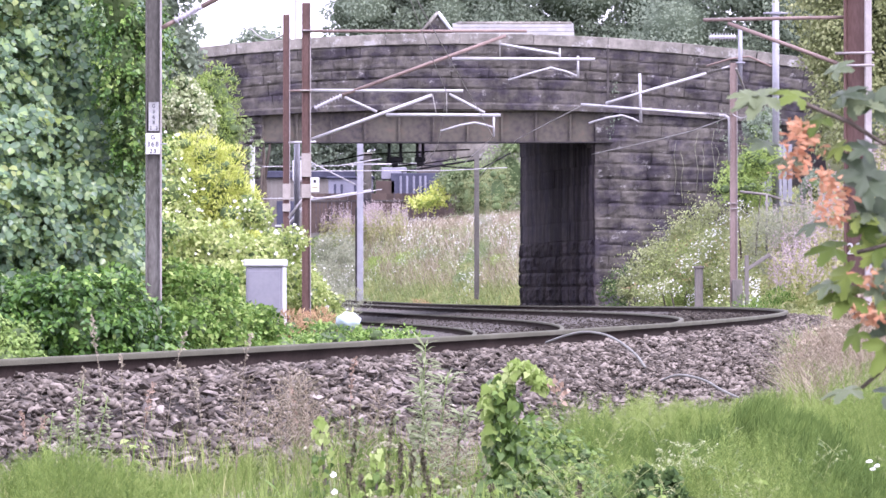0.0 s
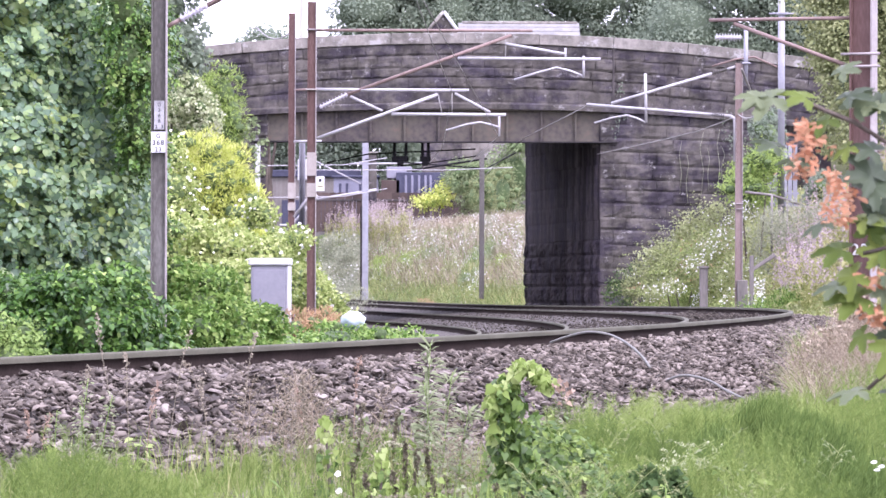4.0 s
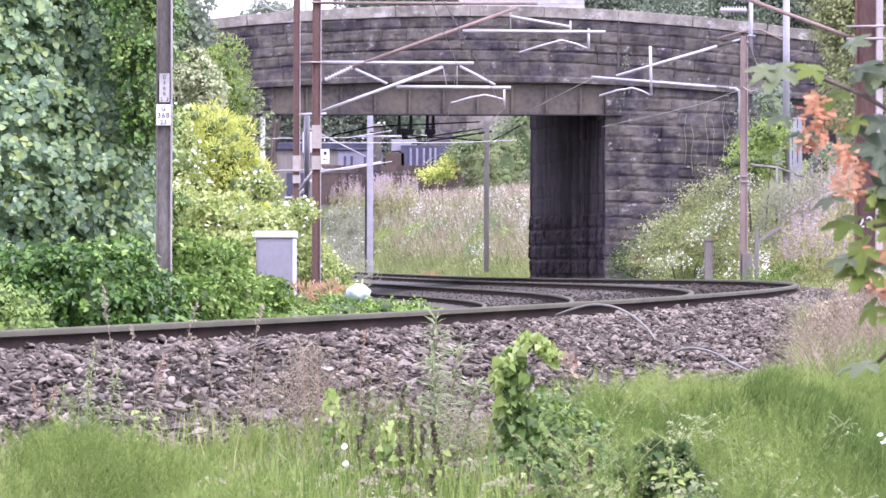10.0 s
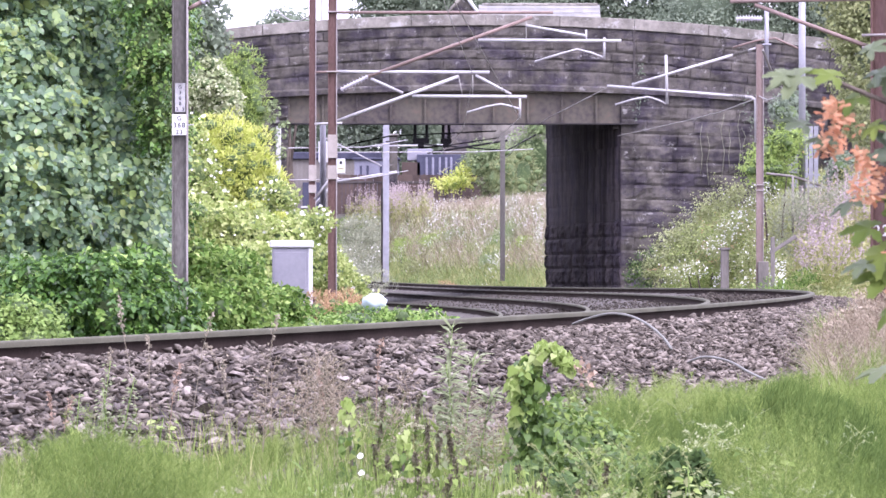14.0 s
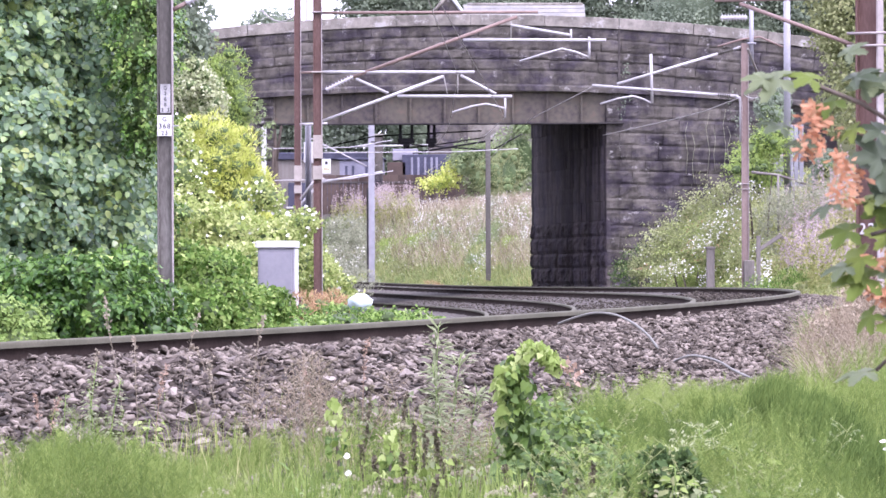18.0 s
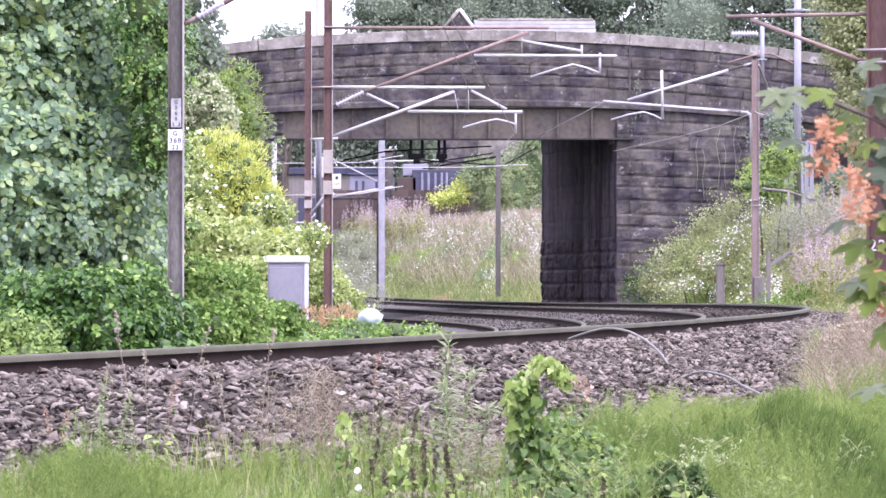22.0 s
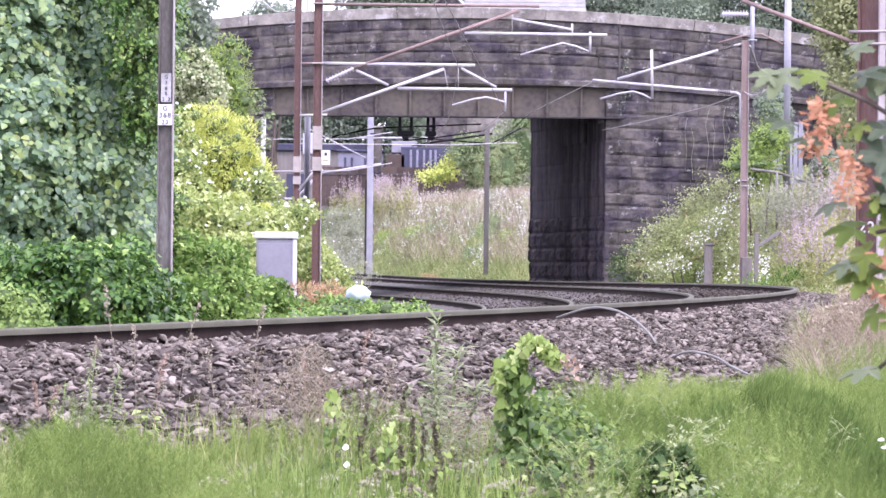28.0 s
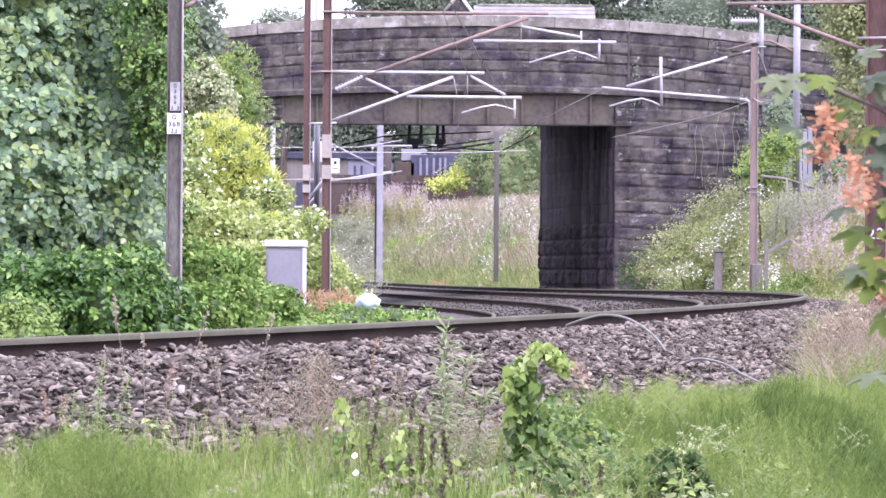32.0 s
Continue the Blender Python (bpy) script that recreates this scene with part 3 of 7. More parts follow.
tagged(sheet("ground", np.stack((GX.ravel(), GY.ravel(), gz), 1), gf, SOIL, smooth=True), "grassy earth of a shallow railway cutting", "ground", kind="structure")


def track_bed():
    s = np.arange(-68, 236, 0.5)
    d = np.concatenate((np.arange(-6.6, 2.11, 0.15),))
    S, D = np.meshgrid(s, d, indexing="ij")
    x, y = beside(S.ravel(), D.ravel())
    z = bed_height(S.ravel(), D.ravel()) - 0.045 * (S.ravel() < 16) + 0.02 * np.sin(x * 9 + y * 3) * np.sin(y * 7 - x * 2)
    i = np.arange(S.size).reshape(S.shape)
    f = np.stack((i[:-1, :-1], i[:-1, 1:], i[1:, 1:], i[1:, :-1]), -1).reshape(-1, 4)
    return tagged(sheet("track_bed", np.stack((x, y, z), 1), f, BEDFAR, smooth=True), "brown-grey ballast bed under two curved tracks", "track bed", kind="structure")


BED = track_bed()

# a flat-bottomed rail, half of it: distance from the middle, height from the head's top
HALF_RAIL = ((0.0, 0.0), (0.024, -0.001), (0.032, -0.005), (0.035, -0.014), (0.035, -0.038), (0.012, -0.052), (0.010, -0.12), (0.07, -0.142), (0.07, -0.156))


def rail(k):
    prof = [(a, b) for a, b in HALF_RAIL] + [(-a, b) for a, b in HALF_RAIL[:0:-1]]
    s = np.concatenate((np.arange(-68, -20, 0.5), np.arange(-20, 236, 1.0)))
    n, verts = len(prof), []
    z = head_height(k, s)
    for a, b in prof:
        x, y = beside(s, OFFSET[k] + a)
        verts.append(np.stack((x, y, z + b), 1))
    v = np.stack(verts, 1)
    i = np.arange(len(s) * n).reshape(len(s), n)
    j = np.roll(i, -1, 1)
    f = np.stack((i[:-1], i[1:], j[1:], j[:-1]), -1)
    whole = thing("rail", (0, 0, 0), "rust-brown steel rail with a worn paler head, curving through ballast", "rail", "running rails")
    crown = [0, 1, 2, 3, n - 4, n - 3, n - 2, n - 1]
    rest = [q for q in range(n) if q not in crown]
    sheet("rail_head", v.reshape(-1, 3), f[:, crown].reshape(-1, 4), RAILTOP, whole, "worn pale running surface", smooth=False)
    sheet("rail_web", v.reshape(-1, 3), f[:, rest].reshape(-1, 4), RAILSIDE, whole, smooth=False)


for k in range(4):
    rail(k)


# ---- the bridge ----
BY, BDEPTH = 140.0, 14.0       # its near face and its breadth


def camber(x):
    return -0.0066 * (x - 0.5) ** 2


bridge = thing("stone_bridge", (0, BY, 0), "sooty stone road bridge with a brown steel girder span", "bridge")


def rough_block(bm, w, h, d, lumps=0.05, seed=0):
    """A rock-faced stone: bevelled rim, the front lumpy; its front looks along -y, its origin low at the left."""
    nx, nz = 8, 5
    rows = []
    for j in range(nz + 1):
        row = []
        for i in range(nx + 1):
            rim = j in (0, nz)
            ease = 0.55 if i in (0, nx) else 1.0
            x, z = w * i / nx, h * j / nz
            y = 0.0 if rim else min(-0.002, -0.006 - ease * lumps * (0.5 + 0.95 * noise.noise(Vector((x * 2.4 + seed * 7.1, z * 3.6, seed * 3.3))) + 0.6 * noise.noise(Vector((x * 7, z * 8 + seed * 5.1, 1.7)))))
            chip = 0.003 + min(0.024, 0.55 * lumps) * max(0.0, noise.noise(Vector((x * 5 + seed * 4.7, z * 9 + seed, seed * 1.9))))
            row.append(bm.verts.new((min(max(x, chip * 0.7), w - chip * 0.7), y, min(max(z, chip), h - chip))))
        rows.append(row)
    for a, b in zip(rows, rows[1:]):
        for i in range(nx):
            bm.faces.new((a[i], a[i + 1], b[i + 1], b[i]))
    rim = rows[0] + [r[-1] for r in rows[1:]] + rows[-1][-2::-1] + [r[0] for r in rows[-2:0:-1]]
    back = [bm.verts.new((v.co.x, d, v.co.z)) for v in rim]
    for i in range(len(rim)):
        j = (i + 1) % len(rim)
        bm.faces.new((rim[j], rim[i], back[i], back[j]))


STONES = {}


def stone_mesh(w, h, variant, lumps=0.05, mat=STONE):
    key = (w, h, variant, lumps, mat.name)
    if key not in STONES:
        bm = bmesh.new()
        rough_block(bm, w, h, 0.12, lumps, variant + w * 3 + h)
        me = bpy.data.meshes.new("stone")
        bm.to_mesh(me)
        bm.free()
        me.materials.append(mat)
        STONES[key] = me
    return STONES[key]


def courses(parent, m, length, z0, z1, course, lift=None, lengths=(0.7, 0.95, 1.2, 0.85), start=None, lumps=0.05, mat=STONE):
    """Stones in rows along +x of the matrix m, front to -y. lift: how far a row's stone is raised along x. start: the first x by height."""
    pick = random.Random(5)
    z, row = z0, 0
    while z < z1 - 0.08:
        h = min(course * (1.0, 0.86, 1.12, 0.95, 1.07)[row % 5], z1 - z)
        if z1 - z - h < 0.12:
            h = z1 - z
        x = start(z) if start else 0.0
        if row % 2:
            w = lengths[0] * 0.5
        else:
            w = lengths[0]
        while x < length - 0.02:
            w = min(w, length - x)
            ob = new("stone", stone_mesh(round(w, 2), round(h, 2), pick.randrange(9), lumps, mat))
            ob.parent = parent
            dz = lift(x + w / 2) if lift else 0
            slope = math.atan2(lift(x + w) - lift(x), w) if lift else 0
            ob.matrix_basis = m @ Matrix.Translation((x, pick.uniform(-0.022, 0.018), z + (lift(x) if lift else 0))) @ Matrix.Rotation(-slope, 4, "Y")
            x += w
            w = pick.choice(lengths)
        z += h
        row += 1


def bridge_parts():
    # wall cores behind the stones
    n = 24
    for y0, y1 in ((0.08, 0.55), (BDEPTH - 0.5, BDEPTH)):
        bm = bmesh.new()
        rows = []
        for i in range(n + 1):
            x = -11.0 + 23.0 * i / n
            rows.append([bm.verts.new((x, y, z)) for y in (y0, y1) for z in (7.12, 9.15 + camber(x))])
        for a, b in zip(rows, rows[1:]):
            for q in ((0, 1), (1, 3), (3, 2), (2, 0)):
                bm.faces.new((a[q[0]], b[q[0]], b[q[1]], a[q[1]]))
        part("wall_core", bm, MORTAR, bridge)
    # spandrel stones above the girder and across both wings
    courses(bridge, Matrix.Translation((-9.0, 0, 0)), 21.0, 7.3, 7.76, 0.46, lambda x: camber(x - 9.0), (1.1, 1.7, 0.75, 1.35, 0.95), lumps=0.012)
    courses(bridge, Matrix.Translation((-9.0, 0, 0)), 21.0, 7.76, 9.14, 0.345, lambda x: camber(x - 9.0), (0.9, 1.5, 0.6, 0.45, 1.15, 0.75), lumps=0.04)
    block("wall_joint", (0.07, 0.05, 1.75), (5.1, -0.04, 8.2), MORTAR, bridge, "dark open joint", bevel=0.01)
    # coping, slab by slab
    x, k = -11.0, 0
    while x < 12.0:
        w = 2.3
        bm = bmesh.new()
        box(bm, (w - 0.006, 0.72, 0.34), (0, 0, 0.01), 0.015)
        ob = part("coping_stone", bm, COPING, bridge, "pale weathered coping slab" if k == 0 else "")
        mid = x + w / 2
        ob.matrix_basis = Matrix.Translation((mid, 0.28, 9.29 + camber(mid))) @ Matrix.Rotation(math.atan(0.0132 * (mid - 0.5)), 4, "Y")
        x, k = x + w, k + 1
    bm = bmesh.new()
    rows = []
    for i in range(25):
        a = -9.0 + 21.0 * i / 24
        za = 7.12 + 0.75 * camber(a)
        rows.append([bm.verts.new(p) for p in ((a, 0.1, za), (a, -0.16, za), (a, -0.16, za + 0.14), (a, 0.02, za + 0.22))])
    for a, b in zip(rows, rows[1:]):
        for j in range(3):
            bm.faces.new((a[j], b[j], b[j + 1], a[j + 1]))
    part("string_course", bm, STONE, bridge, "projecting dark stone ledge")
    # the girder: web plates, flanges, stiffeners
    girder = part("girder", bmesh.new(), GIRDER, bridge, "faded brown riveted plate girder")
    gm = bmesh.new()
    box(gm, (11.4, 0.02, 1.0), (-0.45, 0.12, 6.6))
    gm.to_mesh(girder.data)
    gm.free()
    block("top_flange", (11.4, 0.4, 0.05), (-0.45, 0.1, 7.085), GIRDER, girder)
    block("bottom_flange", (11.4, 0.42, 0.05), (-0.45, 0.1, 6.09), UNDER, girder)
    me = None
    for i in range(11):
        if me is None:
            me = block("stiffener", (0.06, 0.1, 0.94), (0, 0, 0), GIRDER, girder, bevel=0.004)
            first = me
        else:
            me = new("stiffener", first.data)
            me.parent = girder
        me.matrix_basis = Matrix.Translation((-5.6 + 1.06 * i, 0.06, 6.59))
    block("deck_soffit", (11.8, BDEPTH - 0.5, 0.3), (-0.4, BDEPTH / 2 + 0.2, 7.25), UNDER, bridge, "dark underside of the deck")
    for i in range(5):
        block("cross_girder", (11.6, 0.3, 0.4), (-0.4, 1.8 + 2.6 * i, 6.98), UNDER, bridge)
    block("road", (23, BDEPTH - 1, 0.2), (0.5, BDEPTH / 2, 7.9), MORTAR, bridge)
    # outer abutment: its dark face runs back beside the track, its front joins the wing wall
    ax, bx = 4.70, 2.62
    deep = math.hypot(bx - ax, BDEPTH)
    way = math.atan2(BDEPTH, bx - ax)
    bm = bmesh.new()
    pts = [(ax + 0.1, 0.1), (12.0, 0.1), (12.0, BDEPTH), (bx + 0.1, BDEPTH)]
    lo, hi = [bm.verts.new((x, y, -0.2)) for x, y in pts], [bm.verts.new((x, y, 7.1)) for x, y in pts]
    for i in range(4):
        j = (i + 1) % 4
        bm.faces.new((lo[i], lo[j], hi[j], hi[i]))
    bm.faces.new(hi)
    part("abutment_core", bm, SOOT_SHADE, bridge)
    courses(bridge, Matrix.Translation((ax, 0, 0)), 6.4, 0.2, 7.12, 0.4071, lambda x: 0.75 * camber(4.7 + x) * 0.6, (0.8, 1.45, 0.55, 0.7, 1.1), lumps=0.045)
    inner = Matrix.Translation((bx, BDEPTH, 0)) @ Matrix.Rotation(way + math.pi, 4, "Z")
    courses(bridge, inner, deep, 0.2, 3.1, 0.483, None, (1.2, 1.7, 0.9), lumps=0.075, mat=SOOT_SHADE)
    courses(bridge, inner, deep, 3.1, 6.64, 0.59, None, (4.6, 6.2, 5.2), lumps=0.006, mat=SOOT_SHADE)
    block("bearing_shelf", (2.2, BDEPTH - 0.3, 0.12), (5.6, BDEPTH / 2 + 0.2, 6.02), STONE, bridge)
    # inner abutment
    ix, jx = -5.6, -8.4
    bm = bmesh.new()
    pts = [(-11.5, 0.1), (ix - 0.1, 0.1), (jx, BDEPTH), (-11.5, BDEPTH)]
    lo, hi = [bm.verts.new((x, y, -0.2)) for x, y in pts], [bm.verts.new((x, y, 7.1)) for x, y in pts]
    for i in range(4):
        j = (i + 1) % 4
        bm.faces.new((lo[i], lo[j], hi[j], hi[i]))
    bm.faces.new(hi)
    part("abutment_core", bm, SOOT_SHADE, bridge)
    courses(bridge, Matrix.Translation((-9.0, 0, 0)), 3.4, 1.2, 7.1, 0.4214, None, (0.8, 1.05, 0.65), lumps=0.08)


bridge_parts()


def embankment(side):
    """The road's approach: a grassy ridge that falls away from the bridge's end."""
    u, v = np.arange(0, 130.1, 3.0), np.arange(-16, 16.1, 1.0)
    U, V = np.meshgrid(u, v, indexing="ij")
    x, y = side * (11.6 + U), BY + BDEPTH / 2 + V
    top = 7.6 * (1 - smooth01((U - 30) / 95))
    z = np.clip(top - np.clip(np.abs(V) - 7.2, 0, None) / 1.25, -1.0, None) + 0.12 * np.sin(x * 1.3) * np.sin(y * 0.9)
    i = np.arange(U.size).reshape(U.shape)
    f = np.stack((i[:-1, :-1], i[:-1, 1:], i[1:, 1:], i[1:, :-1]), -1).reshape(-1, 4)
    tagged(sheet("embankment", np.stack((x.ravel(), y.ravel(), z.ravel()), 1), f, SOIL, smooth=True), "grassy embankment carrying the road to the bridge", "embankment", kind="structure")


embankment(1)
embankment(-1)


# ---- overhead line masts ----
def h_mast(at, width, top, material, label, turn=0, edge=True, base=None):
    """A rolled H-section mast: two flanges and a web; at: its foot."""
    mast = thing("overhead_line_mast", at, label, "mast", "overhead line masts", turn=turn)
    h = top - at[2]
    f = 0.016
    block("flange", (f, width * 0.75, h), (-width / 2 + f / 2, 0, h / 2), material, mast, bevel=0.002)
    # right flange coloured paler, as the side towards the sun
    block("flange", (f, width * 0.75, h), (width / 2 - f / 2, 0, h / 2), EDGE if edge else material, mast, "flange in a paler sunlit tone" if edge else "", bevel=0.002)
    block("web", (width - 2 * f, 0.014, h), (0, -0.01, h / 2), material, mast, bevel=0.002)
    return mast


def rod(parent, name, pts, r, mat, y=0.0, sides=8, label=""):
    """A bar in the mast's own upright plane: points (x, z) or (x, y, z) in world metres."""
    o = parent.matrix_basis.translation
    p3 = [(p[0] - o.x, y, p[1] - o.z) if len(p) == 2 else (p[0] - o.x, p[1] - o.y, p[2] - o.z) for p in pts]
    return bar(name, p3, r, mat, parent, label, sides)


def insulator(parent, a, b, r, mat=PORCELAIN, sheds=8, y=0.0):
    """A ribbed insulator between two points of the mast's plane."""
    o = parent.matrix_basis.translation
    p, q = Vector((a[0] - o.x, y, a[1] - o.z)), Vector((b[0] - o.x, y, b[1] - o.z))
    bm = bmesh.new()
    tube(bm, [p, q], r * 0.45, 10)
    for i in range(sheds):
        c = p.lerp(q, (i + 0.5) / sheds)
        d = (q - p).normalized() * (q - p).length / sheds * 0.22
        tube(bm, [c - d, c, c + d], r * 0.6, 12)
        tube(bm, [c - d * 0.3, c + d * 0.3], r, 12)
    return part("insulator", bm, mat, parent, "ribbed grey insulator", smooth=False)


def plate(parent, x, z, w, h, mat, y, label, lines=(), name="plate", ink=None):
    """A small sign on the mast's face, with lines of black characters: (text, height above its foot, size)."""
    o = parent.matrix_basis.translation
    sign = block(name, (w, 0.006, h), (x - o.x, y, z + h / 2 - o.z), mat, parent, label, bevel=0.001)
    for text, up, size in lines:
      for place, sign_of in enumerate(text):
        if sign_of == " ":
            continue
        along = (place - (len(text) - 1) / 2) * size * 0.6
        cu = bpy.data.curves.new("character", "FONT")
        cu.body, cu.size, cu.align_x, cu.extrude, cu.offset = sign_of, size, "CENTER", 0.001, size * 0.012
        tmp = bpy.data.objects.new("character", cu)
        scene.collection.objects.link(tmp)
        me = bpy.data.meshes.new_from_object(tmp.evaluated_get(bpy.context.evaluated_depsgraph_get()))
        bpy.data.objects.remove(tmp)
        ob = linked("character", me, ink or BLACK, sign)
        ob.matrix_basis = Matrix.Translation((x + along - o.x, y - 0.005, z + up - o.z)) @ Matrix.Rotation(math.pi / 2, 4, "X")
    return sign


mast_a = h_mast((-3.26, 51.0, 0.3), 0.178, 7.2, GREYMAST, "grey-brown steel mast with two white number plates, among bushes")
plate(mast_a, -3.255, 3.175, 0.115, 0.325, DIRTYWHITE, -0.075, "grimy upright number plate",
      (("G", 0.262, 0.055), ("3", 0.2, 0.055), ("6", 0.138, 0.055), ("8", 0.076, 0.055), ("2 3", 0.014, 0.055)), "number_plate")
plate(mast_a, -3.265, 2.915, 0.16, 0.235, WHITE, -0.075, "white square number plate",
      (("G", 0.165, 0.07), ("368", 0.085, 0.08), ("23", 0.012, 0.07)), "number_plate")
rod(mast_a, "strap", [(-3.36, 3.03), (-3.1, 3.03)], 0.006, GALV, y=-0.07)
insulator(mast_a, (-3.02, 4.42), (-2.72, 4.58), 0.06, PORCELAIN, 7)
rod(mast_a, "strut", [(-3.17, 4.34), (-3.02, 4.42)], 0.025, BROWNTUBE)
rod(mast_a, "strut", [(-2.72, 4.58), (-0.6, 5.7)], 0.03, BROWNTUBE)

mast_b = h_mast((-2.69, 89.0, 0.3), 0.175, 7.1, RUST, "rust-brown steel mast carrying a twin-track cantilever frame", edge=True)
rod(mast_b, "top_tube", [(-2.6, 6.54), (1.65, 6.54)], 0.03, BROWNTUBE, label="rust-brown tube")
rod(mast_b, "long_strut", [(-1.99, 5.28), (1.24, 6.45)], 0.035, BROWNTUBE, label="rust-brown tube")
insulator(mast_b, (-2.53, 5.02), (-1.99, 5.28), 0.06, PORCELAIN, 9)
rod(mast_b, "upper_tube", [(-2.6, 5.372), (0.4, 5.361)], 0.033, TUBE)
rod(mast_b, "lower_strut", [(-2.6, 4.40), (-0.21, 5.283)], 0.033, TUBE)
rod(mast_b, "brace", [(-1.936, 5.238), (-1.302, 4.949)], 0.028, TUBE)
rod(mast_b, "brace", [(0.122, 5.305), (0.823, 4.927)], 0.028, TUBE)
rod(mast_b, "registration_tube", [(-1.124, 4.893), (1.135, 4.882)], 0.033, TUBE)
rod(mast_b, "drop_bracket", [(1.0, 4.88), (1.0, 4.46)], 0.022, TUBE)
rod(mast_b, "steady_arm", [(-0.044, 4.571), (0.35, 4.69), (0.623, 4.738), (0.8, 4.70), (1.0, 4.64)], 0.02, TUBE)
rod(mast_b, "hanger", [(-0.21, 5.3), (-0.13, 4.9)], 0.01, WIRE)
rod(mast_b, "hanger", [(0.07, 5.33), (0.07, 4.9)], 0.01, WIRE)
rod(mast_b, "brace", [(1.124, 6.284), (2.292, 6.084)], 0.028, TUBE)
rod(mast_b, "upper_tube", [(0.178, 5.995), (2.993, 5.984)], 0.033, TUBE)
rod(mast_b, "drop_bracket", [(2.659, 6.05), (2.659, 5.62)], 0.024, TUBE)
rod(mast_b, "drop_bracket", [(2.30, 6.2), (2.30, 5.95)], 0.02, TUBE)
rod(mast_b, "drop_bracket", [(1.12, 6.5), (1.12, 6.0)], 0.012, WIRE)
rod(mast_b, "steady_arm", [(1.29, 5.572), (1.8, 5.73), (2.125, 5.817), (2.4, 5.75), (2.648, 5.65)], 0.022, TUBE)
block("collar", (0.24, 0.2, 0.03), (0, 0, 5.07), BAND, mast_b)
block("collar", (0.24, 0.2, 0.03), (0, 0, 6.25), EDGE, mast_b)
block("pale_band", (0.19, 0.15, 0.46), (0.0, -0.005, 3.6), BAND, mast_b, "faded white paint band", bevel=0.003)
block("pale_band", (0.19, 0.15, 0.27), (0.0, -0.005, 3.09), BAND, mast_b, "faded white paint band", bevel=0.003)
sign = plate(mast_b, -2.52, 3.37, 0.17, 0.29, WHITE, -0.09, "white and yellow warning sign", (), "warning_sign")
block("sign_panel", (0.15, 0.004, 0.12), (0.17, -0.096, 3.15), YELLOW, sign, "yellow panel", bevel=0.0005)
block("mark", (0.05, 0.004, 0.06), (0.17, -0.1, 3.28), BLACK, sign, bevel=0.0005)
block("mark", (0.1, 0.004, 0.012), (0.17, -0.1, 3.16), BLACK, sign, bevel=0.0005)
for i in range(7):
    block("clip", (0.02, 0.02, 0.015), (0.1, -0.07, 4.4 + 0.32 * i), GALV, mast_b, bevel=0.002)

mast_c = h_mast((-3.95, 114.0, 0.3), 0.175, 8.44, RUST, "rust-brown steel mast with a faded white band, before the bridge")
block("pale_band", (0.19, 0.15, 0.4), (0.0, -0.005, 3.66), BAND, mast_c, "faded white paint band", bevel=0.003)
block("pale_band", (0.19, 0.15, 0.2), (0.0, -0.005, 3.26), BAND, mast_c, "faded paint band", bevel=0.003)
rod(mast_c, "bracket", [(-3.9, 5.2), (-3.2, 5.22)], 0.03, TUBE)
rod(mast_c, "strut", [(-3.9, 3.3), (-3.2, 4.2)], 0.035, TUBE)
rod(mast_c, "strut", [(-3.9, 6.5), (-3.4, 6.52)], 0.03, BROWNTUBE)

mast_d = h_mast((7.07, 110.0, 0.8), 0.178, 7.0, RUSTPALE, "rust-brown steel mast with a grey sleeve, on the cutting's bank", edge=True)
block("concrete_sleeve", (0.26, 0.26, 0.75), (0.08, 0, 0.55), WOOD, mast_d, "grey concrete foot", bevel=0.02)
rod(mast_d, "registration_tube", [(3.355, 5.989), (6.889, 5.714)], 0.035, TUBE)
rod(mast_d, "drop_tube", [(6.85, 5.72), (6.95, 5.66), (6.97, 5.55), (6.971, 4.614)], 0.04, TUBE, sides=10)
rod(mast_d, "stay", [(3.96, 6.016), (6.408, 6.745)], 0.035, TUBE)
insulator(mast_d, (6.43, 6.752), (6.78, 6.855), 0.065, GREYMAST, 6)
rod(mast_d, "strut", [(6.78, 6.855), (7.0, 6.92)], 0.03, TUBE)
insulator(mast_d, (6.4, 5.752), (6.72, 5.727), 0.07, GREYMAST, 6)
rod(mast_d, "drop_bracket", [(4.785, 6.745), (4.812, 5.549)], 0.035, TUBE)
rod(mast_d, "steady_arm", [(3.548, 5.535), (4.0, 5.67), (4.345, 5.728), (4.6, 5.65), (4.799, 5.549)], 0.022, TUBE)
rod(mast_d, "strut", [(6.408, 6.924), (7.0, 7.1), (7.439, 7.157), (7.989, 6.91)], 0.025, BROWNTUBE)
insulator(mast_d, (6.49, 7.625), (7.123, 7.625), 0.1, PORCELAIN, 9)
rod(mast_d, "post_insulator", [(7.232, 6.47), (7.232, 7.845)], 0.055, GALV, sides=10)
block("collar", (0.22, 0.2, 0.04), (0.165, 0, 6.2), GALV, mast_d)
block("collar", (0.2, 0.16, 0.025), (0, 0, 2.65), EDGE, mast_d)
block("collar", (0.2, 0.16, 0.025), (0, 0, 2.78), EDGE, mast_d)

mast_e = h_mast((3.675, 40.0, 0.1), 0.21, 5.6, RUST, "broad rust-brown steel mast turned aside, beside the near track", turn=-24, edge=True)
plate(mast_e, 3.655, 1.67, 0.12, 0.14, RUST, -0.022, "white painted number on the mast's web", (("22", 0.012, 0.14),), "painted_number", WHITE)
rod(mast_e, "top_tube", [(2.22, 3.79), (3.6, 3.78)], 0.016, BROWNTUBE)
rod(mast_e, "long_strut", [(2.455, 3.755), (3.6, 3.33)], 0.018, BROWNTUBE)
rod(mast_e, "bolt", [(3.5, 3.455), (3.86, 3.455)], 0.012, EDGE, y=-0.1)
